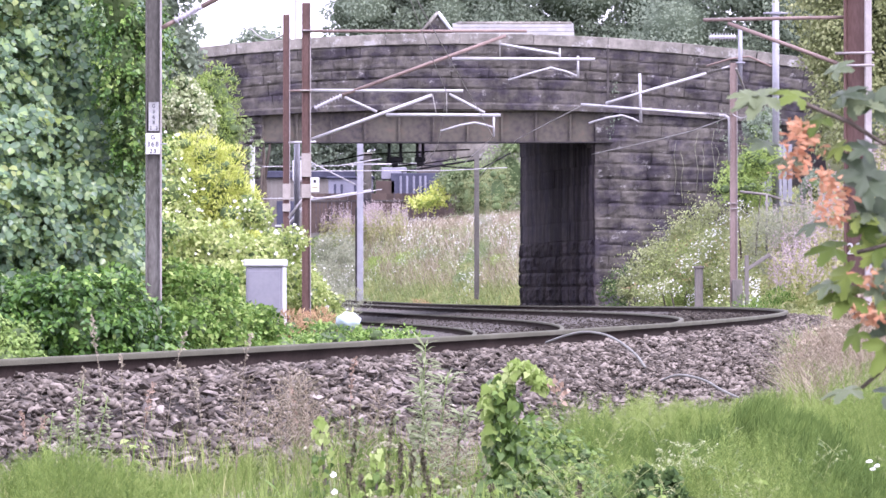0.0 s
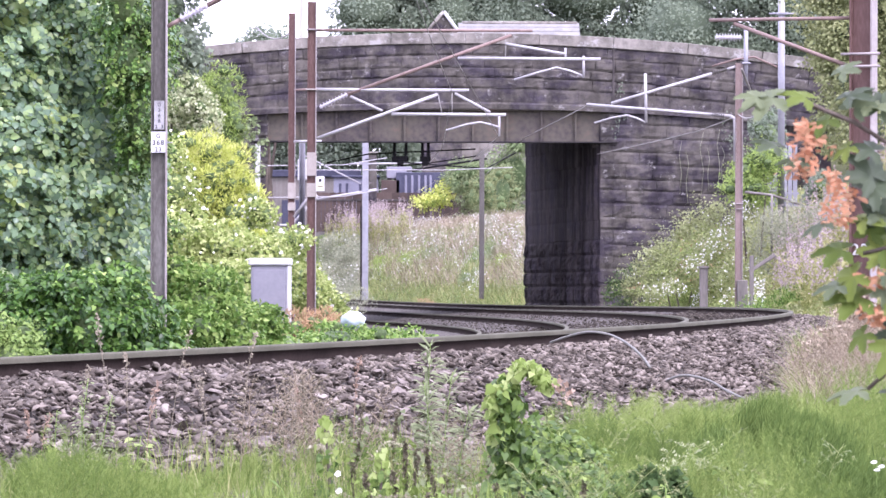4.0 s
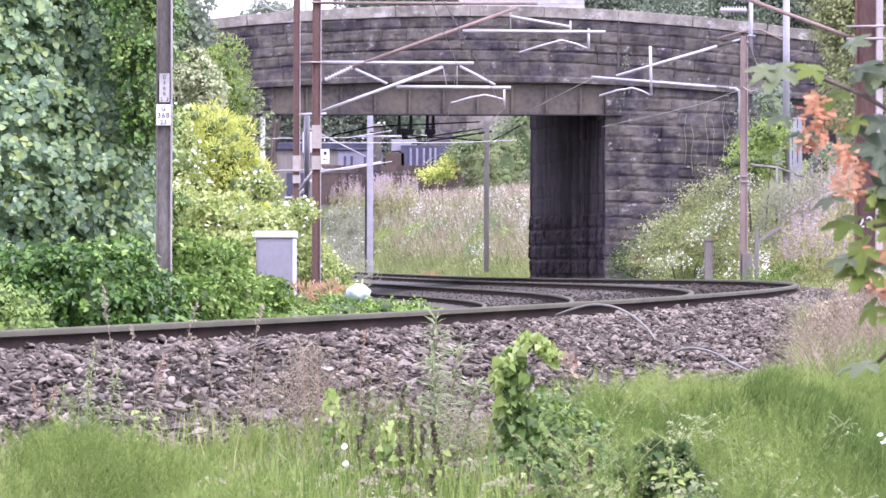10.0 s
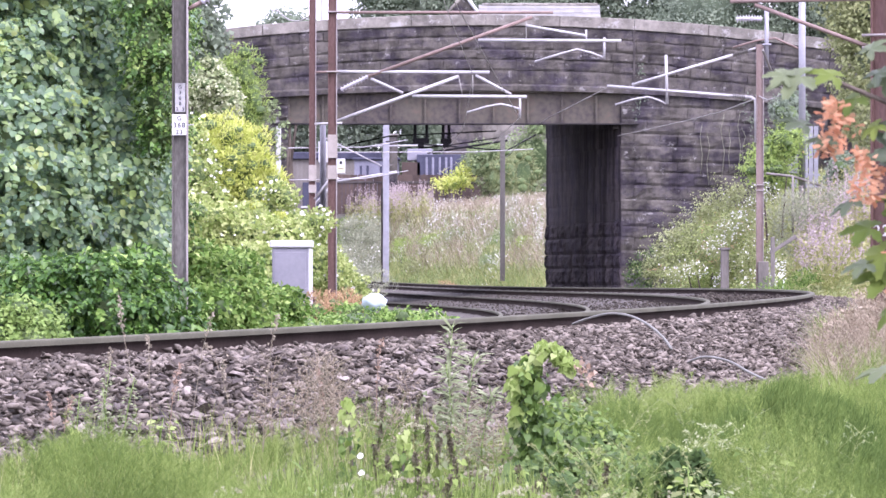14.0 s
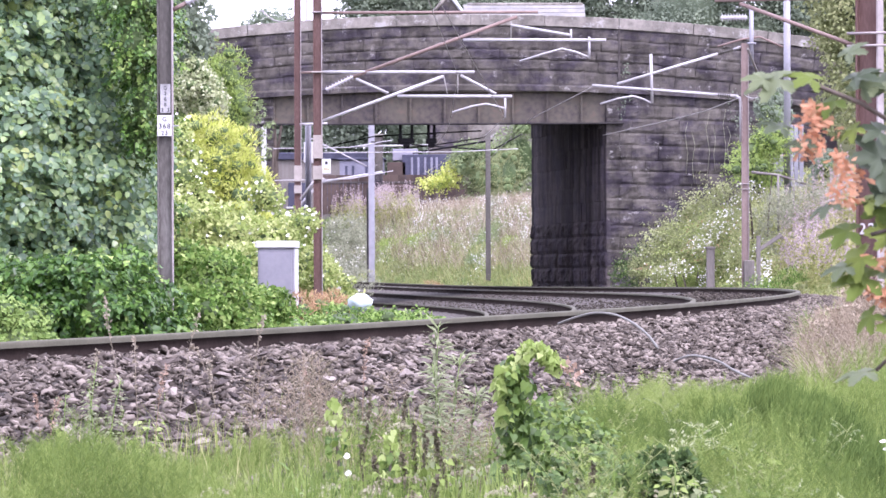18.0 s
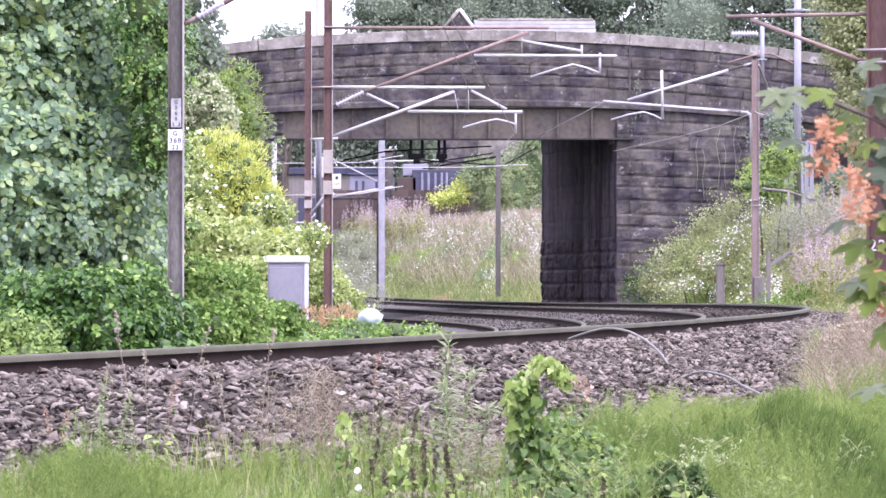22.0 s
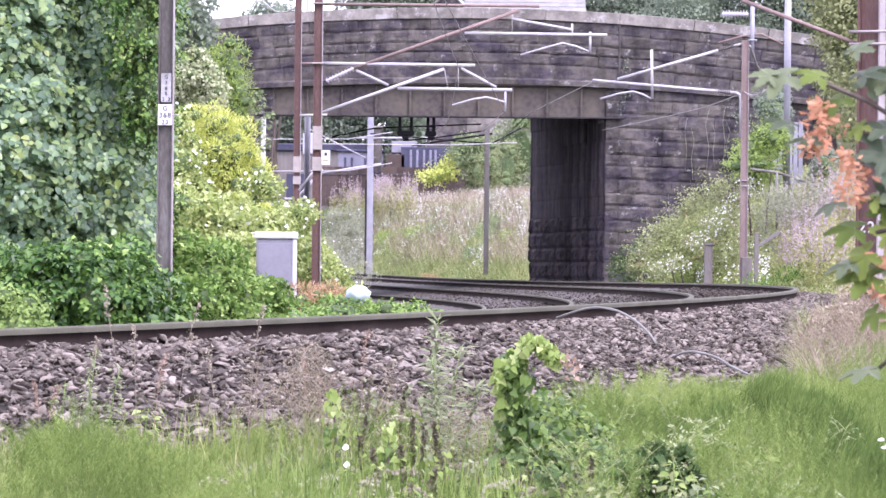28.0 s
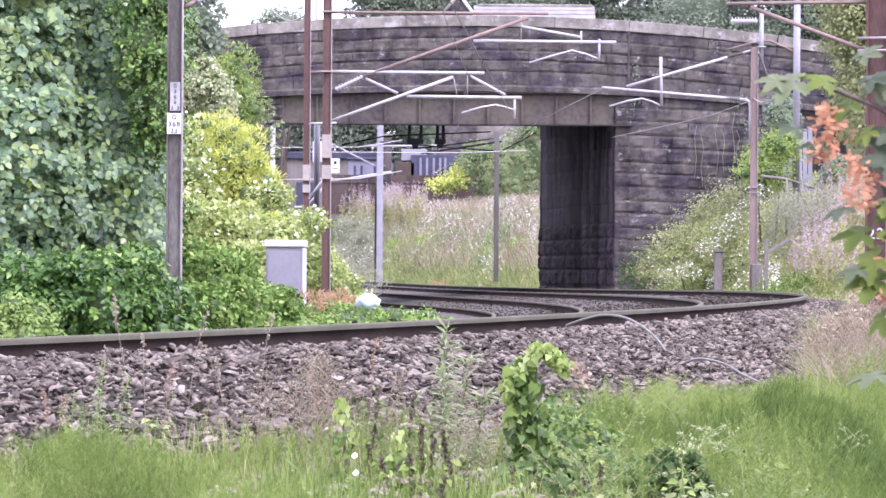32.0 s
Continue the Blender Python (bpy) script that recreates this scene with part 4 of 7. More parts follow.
rod(mast_e, "bolt", [(3.5, 3.345), (3.86, 3.345)], 0.012, EDGE, y=-0.1)

pole = thing("grey_pole", (9.2, 125.0, 3.6), "round galvanised steel pole with clamp brackets behind the mast", "pole", "galvanised poles")
bar("shaft", [(0, 0, 0), (0, 0, 7.2)], 0.095, GALV, pole, sides=14)
for z in (5.55, 6.45):
    block("clamp", (0.3, 0.26, 0.07), (0, 0, z), GALV, pole)
    bar("bracket", [(-0.35, 0, z), (0.45, 0, z)], 0.03, GALV, pole)
pole_b = thing("grey_pole", (-5.08, 157.0, 0.3), "slim galvanised pole rising beyond the bridge", "pole", "galvanised poles")
bar("shaft", [(0, 0, 0), (0, 0, 11.5)], 0.105, GALV, pole_b, sides=12)
bar("bracket", [(-0.2, 0, 9.4), (0.3, 0, 9.4)], 0.04, GALV, pole_b)
pole_c = thing("overhead_line_mast", (-3.77, 205.0, 0.8), "galvanised steel mast beyond the bridge", "mast", "overhead line masts")
block("shaft", (0.28, 0.2, 7.6), (0, 0, 3.8), GALV, pole_c, bevel=0.01)
block("flange", (0.09, 0.24, 4.6), (-0.18, 0, 2.3), UNDER, pole_c, bevel=0.01)
bar("bracket", [(-0.6, 0, 6.5), (2.6, 0, 6.55)], 0.04, TUBE, pole_c)
bar("strut", [(-2.2, 0, 4.9), (0.5, 0, 5.35)], 0.05, TUBE, pole_c)
bar("strut", [(-3.0, 0, 7.0), (-0.2, 0, 5.6)], 0.03, TUBE, pole_c)
pole_d = thing("overhead_line_mast", (1.33, 180.0, 1.2), "weathered brown mast on the far bank", "mast", "overhead line masts")
block("shaft", (0.2, 0.2, 5.9), (0, 0, 2.95), GREYMAST, pole_d, bevel=0.01)
bar("bracket", [(-3.0, 0, 5.1), (0.2, 0, 5.6)], 0.04, DARKWIRE, pole_d)


# ---- wires ----
def wire(pts, r, mat=WIRE, label="thin overhead line wire", sag=0.0):
    fine = []
    for a, b in zip(pts, pts[1:]):
        for i in range(6):
            t = i / 6
            p = Vector(a).lerp(Vector(b), t)
            p.z -= sag * 4 * t * (1 - t)
            fine.append(p)
    fine.append(Vector(pts[-1]))
    w = bar("overhead_wire", fine, r, mat, sides=5)
    return tagged(w, label, "wire", "overhead wires")


wire([(-0.9, 51, 5.75), (0.99, 89, 4.46), (0.6, 140, 5.4), (-1.3, 185, 5.6)], 0.007)
wire([(-0.9, 51, 6.2), (0.07, 89, 5.33), (-0.2, 140, 5.9), (-1.3, 185, 6.4)], 0.007, sag=0.1)
wire([(2.6, 40, 3.32), (6.0, 85, 4.9), (7.05, 110, 5.75)], 0.012, sag=0.15)
wire([(7.05, 110, 5.72), (6.5, 117, 5.62), (5.93, 124, 5.63), (5.2, 132, 5.66), (4.6, 139.8, 5.72)], 0.014)
wire([(3.36, 110, 5.95), (2.3, 138, 6.15), (1.3, 160, 5.6)], 0.012)
wire([(-6.6, 140, 10.4), (-5.0, 118, 8.3), (-3.95, 114, 8.0)], 0.02, sag=0.25)
wire([(-3.4, 185, 6.9), (1.5, 180, 6.4), (2.6, 176, 6.9)], 0.03, DARKWIRE)
wire([(-4.04, 150, 5.73), (-2.63, 150, 6.03), (0.9, 150, 6.2)], 0.024, DARKWIRE, "dark feeder cable under the bridge")
wire([(-1.7, 150, 5.62), (-0.7, 150, 5.72), (1.0, 150, 5.98)], 0.02, DARKWIRE, "dark feeder cable under the bridge")
wire([(-6.0, 172, 6.1), (0.0, 175, 6.2), (2.5, 178, 6.4)], 0.018, TUBE)


def hanger(x, y, top, wide):
    h = thing("support_insulator", (x, y, top), "black insulated wire support hung under the bridge girder", "insulator", "wire supports under the bridge")
    for dx in (-wide / 2, wide / 2):
        block("leg", (0.09, 0.1, 0.62), (dx, 0, -0.3), DARKWIRE, h, bevel=0.01)
        bm = bmesh.new()
        for i in range(4):
            tube(bm, [(dx, 0, -0.3 - 0.08 * i), (dx, 0, -0.33 - 0.08 * i)], 0.085, 10)
        part("sheds", bm, DARKWIRE, h)
    block("crossbar", (wide + 0.16, 0.12, 0.17), (0, 0, -0.52), DARKWIRE, h, bevel=0.03)
    block("clamp", (0.2, 0.16, 0.14), (0, 0, -0.66), DARKWIRE, h, bevel=0.03)


hanger(-1.5, 140.5, 6.1, 0.36)
hanger(-0.72, 140.6, 6.1, 0.18)


# ---- lineside objects ----
def line_cabinet():
    c = thing("lineside_cabinet", (-2.43, 62.0, 0.5), "grey painted steel lineside cabinet with a pale lid, among weeds", "cabinet", turn=-4)
    block("body", (0.5, 0.4, 1.2), (0, 0, 0.62), CABINET, c, bevel=0.012)
    block("lid", (0.56, 0.46, 0.1), (0, 0, 1.27), PALE, c, "pale grey overhanging lid", bevel=0.015)
    block("door", (0.44, 0.012, 1.08), (0.0, -0.205, 0.62), CABINET, c, bevel=0.004)
    # pale strip over the right side, for the light that falls on it
    block("lit_side", (0.02, 0.4, 1.18), (0.258, 0.0, 0.62), PALE, c, "right side in a paler lit tone", bevel=0.004)


line_cabinet()

post = thing("stub_post", (6.67, 118.0, 0.4), "short weathered grey timber post with a flat cap", "post")
block("shaft", (0.21, 0.21, 1.66), (0, 0, 0.83), WOOD, post, bevel=0.014)
block("cap", (0.26, 0.26, 0.07), (0, 0, 1.68), WOOD, post, bevel=0.012)

sack = thing("plastic_sack", (-1.27, 60.6, 0.86), "crumpled white plastic sack lying in low weeds", "sack")
bm = bmesh.new()
bmesh.ops.create_icosphere(bm, subdivisions=3, radius=0.15)
for v in bm.verts:
    v.co *= 1 + 0.22 * noise.noise(v.co * 14)
    v.co.z = (v.co.z + 0.15) * 0.8
    v.co.x *= 1.1
part("sack_body", bm, PLASTIC, sack, smooth=True)


def loose_cable(points, label):
    pts = [Vector(p) for p in points]
    fine = []
    for i in range(len(pts) - 1):
        a, b, c, d = pts[max(i - 1, 0)], pts[i], pts[i + 1], pts[min(i + 2, len(pts) - 1)]
        for k in range(6):
            t = k / 6
            fine.append(0.5 * (2 * b + (c - a) * t + (2 * a - 5 * b + 4 * c - d) * t * t + (3 * b - a - 3 * c + d) * t ** 3))
    fine.append(pts[-1])
    tagged(bar("loose_cable", fine, 0.0095, HOSE, sides=8), label, "cable", "loose cables")


loose_cable([(0.80, 34.9, 0.95), (0.93, 34.7, 1.0), (1.07, 34.4, 1.035), (1.22, 34.2, 1.02), (1.34, 33.9, 0.96), (1.44, 33.6, 0.87), (1.5, 33.4, 0.78)],
            "grey plastic cable arching out of the ballast beside the rail")
loose_cable([(1.53, 31.5, 0.72), (1.6, 31.3, 0.755), (1.68, 31.2, 0.76), (1.8, 31.0, 0.73), (1.9, 30.8, 0.67), (2.0, 30.5, 0.62)],
            "grey plastic cable lying at the edge of the ballast")

palisade = thing("palisade_gate", (9.45, 128.0, 3.9), "pale grey steel palisade panel at the top of the bank", "fence")
for i in range(6):
    block("pale", (0.12, 0.03, 1.75), (-0.36 + 0.145 * i, 0, 0.85), GALV, palisade, bevel=0.006)
for z in (0.35, 1.4):
    block("rail", (0.95, 0.05, 0.06), (0, 0.04, z), GALV, palisade, bevel=0.005)

handrail = thing("handrail", (7.9, 118.0, 3.0), "short weathered timber handrail beside steps on the bank", "handrail")
bar("rail", [(-0.15, 0, 1.05), (0.55, 0.2, 0.98), (1.4, 0.6, 0.72)], 0.035, WOOD, handrail)
for x, z in ((0.55, 0.98), (0.95, 0.86)):
    bar("post", [(x, 0.1, -0.5), (x, 0.1, z)], 0.03, WOOD, handrail)
broken = thing("timber_rail", (7.5, 108.0, 1.4), "leaning weathered timber rail by the mast", "timber")
block("rail", (0.75, 0.08, 0.09), (0.0, 0, 0.72), WOOD, broken, bevel=0.01, m=Matrix.Rotation(radians(-33), 4, "Y"))
block("post", (0.1, 0.1, 1.2), (-0.25, 0, 0.3), WOOD, broken, bevel=0.01)


# ---- beyond the bridge ----
def shed():
    s = thing("trackside_shed", (-4.85, 236.0, 4.3), "grey-blue clad shed with dark upright strips behind a fence", "shed")
    block("wall", (2.3, 3.0, 3.2), (0.0, 1.5, 1.6), SHED, s, bevel=0.02)
    block("roof", (2.5, 3.3, 0.12), (0.0, 1.5, 3.25), SHEDDARK, s, bevel=0.03)
    for x in (-0.8, -0.45, 0.25):
        block("strip", (0.13, 0.05, 2.6), (x, -0.02, 1.6), SHEDDARK, s, bevel=0.01)
    c = thing("ribbed_container", (-1.35, 233.0, 4.3), "dark blue ribbed steel container with a brown end", "container")
    block("body", (2.7, 2.4, 3.5), (0.0, 1.2, 1.65), SHEDDARK, c, bevel=0.02)
    for x in (-0.85, -0.52, -0.17, 0.16, 0.42):
        block("rib", (0.12, 0.06, 3.2), (x, -0.03, 1.65), SHED, c, bevel=0.02)
    block("end_wall", (0.95, 2.4, 3.0), (-1.65, 1.2, 1.5), FENCE, c, "brown end wall", bevel=0.01)
    block("top_panel", (1.3, 2.0, 0.6), (-1.2, 1.3, 3.4), CABINET, c, "pale lilac roof panel", bevel=0.02)


shed()
fence = thing("timber_fence", (-3.4, 231.0, 4.6), "brown stained close-boarded timber fence", "fence")
for i in range(46):
    block("board", (0.185, 0.03, 1.6), (-3.4 + 0.2 * i, 0, 0.8), FENCE, fence, bevel=0.004)
for i in range(23):
    block("upper_board", (0.385, 0.03, 0.36), (-3.3 + 0.4 * i, -0.02, 1.82), FENCE, fence, bevel=0.004)
for i in range(5):
    block("post", (0.12, 0.12, 2.05), (-3.3 + 2.2 * i, 0.08, 1.0), FENCE, fence, bevel=0.008)
block("rail", (9.2, 0.06, 0.1), (1.15, -0.03, 1.62), MORTAR, fence, bevel=0.008)
box_b = thing("signal_box_cabinet", (-5.16, 161.0, 0.3), "white equipment case on a steel post beyond the bridge", "equipment case")
block("case", (0.42, 0.24, 0.74), (0, 0, 5.5), WHITE, box_b, bevel=0.02)
block("bracket", (0.1, 0.1, 5.8), (0, 0.17, 2.9), GALV, box_b, bevel=0.01)
bar("stay", [(-0.7, 0.2, 3.2), (0.5, 0.2, 4.6)], 0.05, TUBE, box_b)
for k, z in enumerate((5.0, 6.2)):
    wire([(-7.2, 170, z), (-4.0, 172, z + 0.1), (-2.4, 176, z + 0.5)], 0.018, TUBE, "pale steel cross-span wire beyond the bridge")
marker = thing("white_marker_post", (-4.26, 101.0, 0.8), "slim white marker post in the bushes", "post")
block("shaft", (0.11, 0.08, 3.9), (0, 0, 1.95), WHITE, marker, bevel=0.01)


def house():
    h = thing("house", (2.4, 236.0, 1.6), "house with a pale slate roof and stone gable", "house")
    block("wall", (6.6, 6.0, 12.6), (1.3, 3.6, 6.3), COPING, h, bevel=0.02)
    bm = bmesh.new()
    a = [bm.verts.new(p) for p in ((-2.0, 0.2, 12.4), (4.7, 0.2, 12.4), (4.4, 3.5, 14.15), (-1.7, 3.5, 14.15), (-2.0, 7.0, 12.4), (4.7, 7.0, 12.4))]
    for f in ((0, 1, 2, 3), (3, 2, 5, 4), (0, 3, 4), (1, 5, 2), (0, 4, 5, 1)):
        bm.faces.new([a[i] for i in f])
    roof = part("roof", bm, SLATE, h, "pale slate roof")
    for r in range(5):
        for i in range(14):
            t0, t1 = 0.3 + 0.14 * r, 0.3 + 0.14 * (r + 1.1)
            x0, x1 = -1.9 + 6.4 * i / 14, -1.9 + 6.4 * (i + 0.995) / 14
            m = bmesh.new()
            q = [m.verts.new(p) for p in ((x0, 0.2 + 3.3 * t0, 12.46 + 1.75 * t0), (x1, 0.2 + 3.3 * t0, 12.46 + 1.75 * t0), (x1, 0.2 + 3.3 * t1, 12.43 + 1.75 * t1), (x0, 0.2 + 3.3 * t1, 12.43 + 1.75 * t1))]
            m.faces.new(q)
            ext = bmesh.ops.extrude_face_region(m, geom=list(m.faces))["geom"]
            bmesh.ops.translate(m, vec=(0, 0, 0.014), verts=[v for v in ext if isinstance(v, bmesh.types.BMVert)])
            part("slate", m, SLATE, roof)
    bar("ridge", [(-1.7, 3.5, 14.2), (4.4, 3.5, 14.2)], 0.1, COPING, h)
    bm = bmesh.new()
    q = [[bm.verts.new((x, y, z)) for x, z in ((-3.8, 13.2), (-1.7, 13.2), (-2.67, 14.5))] for y in (-0.2, 4.0)]
    for f in ((q[0][0], q[0][1], q[0][2]), (q[1][0], q[1][2], q[1][1]), (q[0][0], q[0][2], q[1][2], q[1][0]), (q[0][1], q[1][1], q[1][2], q[0][2])):
        bm.faces.new(f)
    part("gable", bm, STONE, h, "stone gable")
    block("gable_wall", (2.1, 4.2, 13.2), (-2.75, 1.9, 6.6), STONE, h, bevel=0.02)
    bar("verge", [(-3.85, -0.25, 13.15), (-2.67, -0.25, 14.57)], 0.09, COPING, h, "pale stone gable coping")
    bar("verge", [(-1.6, -0.25, 13.1), (-2.67, -0.25, 14.57)], 0.09, PALE, h, "pale stone gable coping")


house()


# ---- shrubs and trees ----
def bush(name, label, lobes, n, size, material, kind=LEAF, small=0, small_r=0.3, flowers=0, flower_size=0.06, droop=0.35, flower_mat=None, category="shrub", group="", extra=None, hang=False, dense=True, shoots=()):
    lobes = strew(lobes, small, small_r) if small else lobes
    x, y = float(np.mean([l[0] for l in lobes])), float(np.mean([l[1] for l in lobes]))
    z = min(l[2] - l[5] for l in lobes)
    b = thing(name, (x, y, z), label, category, group)
    loc = [(l[0] - x, l[1] - y, l[2] - z, *l[3:]) for l in lobes]
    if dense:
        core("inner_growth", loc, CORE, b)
    gap = z - float(ground_height(x, y)[0])
    if gap > 0.05 and name != "wall_plant":
        k = 1.0 if category == "shrub" else 0.2
        for q in (-0.2 * k, 0.15 * k):
            bar("stem", [(q, 0, -gap - 0.2 * k), (q * 1.3, 0.05 * k, -gap * 0.5), (q * 2, 0, 0.3 * k)], 0.04 * k, BARK, b, sides=6, r2=0.02 * k)
    foliage("foliage", loc, n, size, material, b, kind, droop, hang=hang)
    if extra:
        foliage("foliage", loc, extra[0], extra[1], material, b, extra[2], droop, inner=0.85, hang=hang)
    for how in shoots:
        sprays("foliage", loc, parent=b, **how)
    if flowers:
        at, out = on_lobes(loc, flowers, 1.0)
        up = np.tile((0, -0.8, 0.6), (flowers, 1)) + ball(flowers) * 0.4
        v, f = scatter(at + out * 0.05, np.cross(up, ball(flowers)), up, flower_size * (0.6 + 0.8 * rng.random(flowers)), BLOOM)
        sheet("blossom", v, f, flower_mat or PETAL, b, "small white blossoms")
    return b


def tree(name, at, height, crown, n, size, material, label, trunk_r=0.2, kind=LEAF, small=30, small_r=0.8):
    """Trunk, limbs and a crown of many leaves in lumps with gaps. crown: lumps in the tree's own space."""
    t = thing(name, at, label, "tree", "trees round the bridge")
    bar("trunk", [(0, 0, -0.5), (0.1, 0, height * 0.35), (-0.05, 0.1, height * 0.7), (0, 0, height * 0.9)], trunk_r, BARK, t, sides=9, r2=trunk_r * 0.3)
    for i, c in enumerate(crown[:6]):
        z0 = height * (0.3 + 0.08 * i)
        bar("limb", [(0, 0, z0), (c[0] * 0.5, c[1] * 0.5, (z0 + c[2]) / 2 + 0.2), (c[0] * 0.9, c[1] * 0.9, c[2])], trunk_r * 0.4, BARK, t, sides=6, r2=trunk_r * 0.12)
    lumps = strew(crown, small, small_r)
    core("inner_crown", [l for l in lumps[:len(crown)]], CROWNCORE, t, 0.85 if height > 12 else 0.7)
    foliage("crown", lumps, n, size, material, t, kind, inner=0.6)
    return t


# hedge clad in climbers, beside the number-plate mast
bush("climbing_hedge", "tall hedge overgrown with broad-leaved climbers", [(-4.5, 54.3, 2.55, 0.72, 1.3, 0.85), (-5.6, 53.3, 2.85, 1.1, 1.4, 0.95), (-4.5, 54.9, 3.85, 0.74, 1.3, 0.85), (-5.15, 53.0, 2.15, 0.75, 1.0, 0.8), (-4.55, 54.5, 1.9, 0.75, 1.3, 0.9), (-5.6, 53.5, 2.1, 1.1, 1.4, 1.1), (-4.6, 55, 3.2, 0.8, 1.3, 0.9), (-5.6, 54, 3.6, 1.1, 1.4, 1.1),
     (-4.5, 55.2, 4.5, 0.75, 1.3, 0.9), (-5.6, 54.6, 5.0, 1.2, 1.4, 1.1), (-6.8, 54, 2.6, 1.3, 1.6, 1.6), (-6.8, 54.4, 5.0, 1.4, 1.6, 1.6), (-4.7, 55.6, 5.7, 0.9, 1.3, 0.9)], 30000, 0.1, HEDGE, LEAF, small=150, small_r=0.22, hang=True, extra=(9000, 0.11, ROUND), shoots=(dict(n=12500, leaves=6, size=0.092, material=HEDGE, length=0.32, light=(0.2, -0.65, 0.75)), dict(n=700, leaves=5, size=0.1, material=SUNNY, length=0.4, inner=0.95)))
bush("ivy_thicket", "fine-leaved yellow-green ivy hanging beside the mast", [(-3.78, 53.0, 4.75, 0.36, 0.4, 0.6), (-3.74, 53.0, 4.1, 0.3, 0.4, 0.5), (-3.68, 53.2, 3.5, 0.22, 0.4, 0.45), (-3.7, 53.2, 2.9, 0.16, 0.3, 0.4), (-3.95, 57.5, 2.4, 0.3, 0.7, 0.7), (-3.85, 57.5, 4.4, 0.32, 0.7, 0.7)], 5000, 0.06, TANGLE, small=30, small_r=0.17, hang=True, shoots=(dict(n=1000, leaves=5, size=0.056, material=IVY, kind=HEART, length=0.2, droop=0.6), dict(n=600, leaves=5, size=0.052, material=LUSH, kind=HEART, length=0.2, droop=0.5, inner=0.9)))
bush("ivy_mound", "glossy dark green ivy mound at the track's edge", [(-4.05, 50.0, 0.95, 0.62, 0.8, 0.66), (-3.65, 50.2, 0.8, 0.4, 0.7, 0.55), (-4.6, 50.2, 1.0, 0.6, 0.8, 0.55), (-5.2, 50, 0.85, 0.7, 0.8, 0.6)],
     9000, 0.07, IVY, OVAL, small=40, small_r=0.2, shoots=(dict(n=2600, leaves=5, size=0.078, material=IVY, kind=HEART, length=0.2, droop=0.6, light=(0.2, -0.1, 1.0)), dict(n=420, leaves=4, size=0.07, material=LUSH, kind=HEART, length=0.2, droop=0.2, inner=1.0)))
bush("ivy_mound", "green ivy mound spreading round the mast's foot", [(-3.0, 54.5, 1.05, 0.45, 0.7, 0.62), (-2.65, 55.3, 0.85, 0.36, 0.7, 0.5), (-3.2, 50.6, 0.6, 0.34, 0.35, 0.36), (-3.2, 53.5, 0.7, 0.4, 0.5, 0.45), (-2.35, 56.5, 0.65, 0.26, 0.6, 0.36)],
     12000, 0.066, LUSH, small=34, small_r=0.18, extra=(8000, 0.066, OVAL))
bush("bramble", "bright green low bramble beside the rail", [(-4.5, 46.5, 0.6, 0.36, 0.5, 0.34), (-4.1, 46.9, 0.45, 0.22, 0.4, 0.2), (-5.0, 46.5, 0.65, 0.6, 0.6, 0.42)], 5000, 0.05, SHRUB, small=24, small_r=0.15, shoots=(dict(n=700, leaves=4, size=0.05, material=SHRUB, kind=HEART, length=0.14, droop=0.0),))
bush("bramble", "light green bramble with small white blossoms", [(-4.4, 78, 1.9, 0.6, 1.0, 0.7), (-3.75, 78, 1.95, 0.55, 1.0, 0.6), (-3.3, 78, 1.8, 0.4, 1.0, 0.55), (-4.9, 77, 2.1, 0.55, 1.0, 0.7), (-3.6, 75, 1.3, 0.6, 1.0, 0.6), (-3.1, 79, 1.4, 0.36, 1.0, 0.5)],
     17000, 0.085, BRAMBLE, small=44, small_r=0.24, flowers=110, flower_size=0.06)
bush("bramble", "pale green bramble sloping down to the track", [(-3.2, 92, 1.75, 0.45, 1.0, 0.62), (-2.75, 93, 1.3, 0.36, 1.0, 0.52), (-2.4, 94, 0.95, 0.28, 0.9, 0.36), (-3.8, 92, 2.1, 0.5, 1.0, 0.7)],
     10000, 0.08, BRAMBLE, small=30, small_r=0.18, flowers=90, flower_size=0.07)
bush("golden_shrub", "bright yellow-green feathery shrub", [(-4.4, 86, 3.5, 0.62, 0.7, 0.7), (-4.55, 86, 4.0, 0.4, 0.5, 0.42), (-4.18, 86, 3.0, 0.45, 0.7, 0.6), (-4.95, 86, 3.3, 0.5, 0.7, 0.7), (-3.9, 86, 2.5, 0.42, 0.6, 0.5), (-4.7, 86, 2.6, 0.6, 0.7, 0.6), (-3.75, 85, 2.0, 0.4, 0.6, 0.5)],
     21000, 0.095, LIME, SLIM, small=56, small_r=0.22, droop=-0.5, flowers=26, flower_size=0.07)
bush("blossoming_bramble", "bramble covered in white blossom beside the mast", [(-4.85, 80, 3.2, 0.4, 0.5, 0.5), (-4.75, 80, 2.5, 0.45, 0.5, 0.5), (-4.9, 80, 3.8, 0.25, 0.5, 0.35), (-3.3, 80, 2.75, 0.28, 0.5, 0.24), (-2.75, 82, 2.35, 0.26, 0.5, 0.22)], 5500, 0.07, BRAMBLE, small=22, small_r=0.14, flowers=190, flower_size=0.055)
bush("sapling", "slender sapling with pale leaves before the bridge", [(-4.3, 99.5, 5.0, 0.14, 0.15, 0.2), (-4.2, 99.5, 4.6, 0.2, 0.2, 0.2), (-4.28, 99.5, 4.1, 0.22, 0.2, 0.25)], 300, 0.09, SOFT, small=6, small_r=0.1, dense=False)
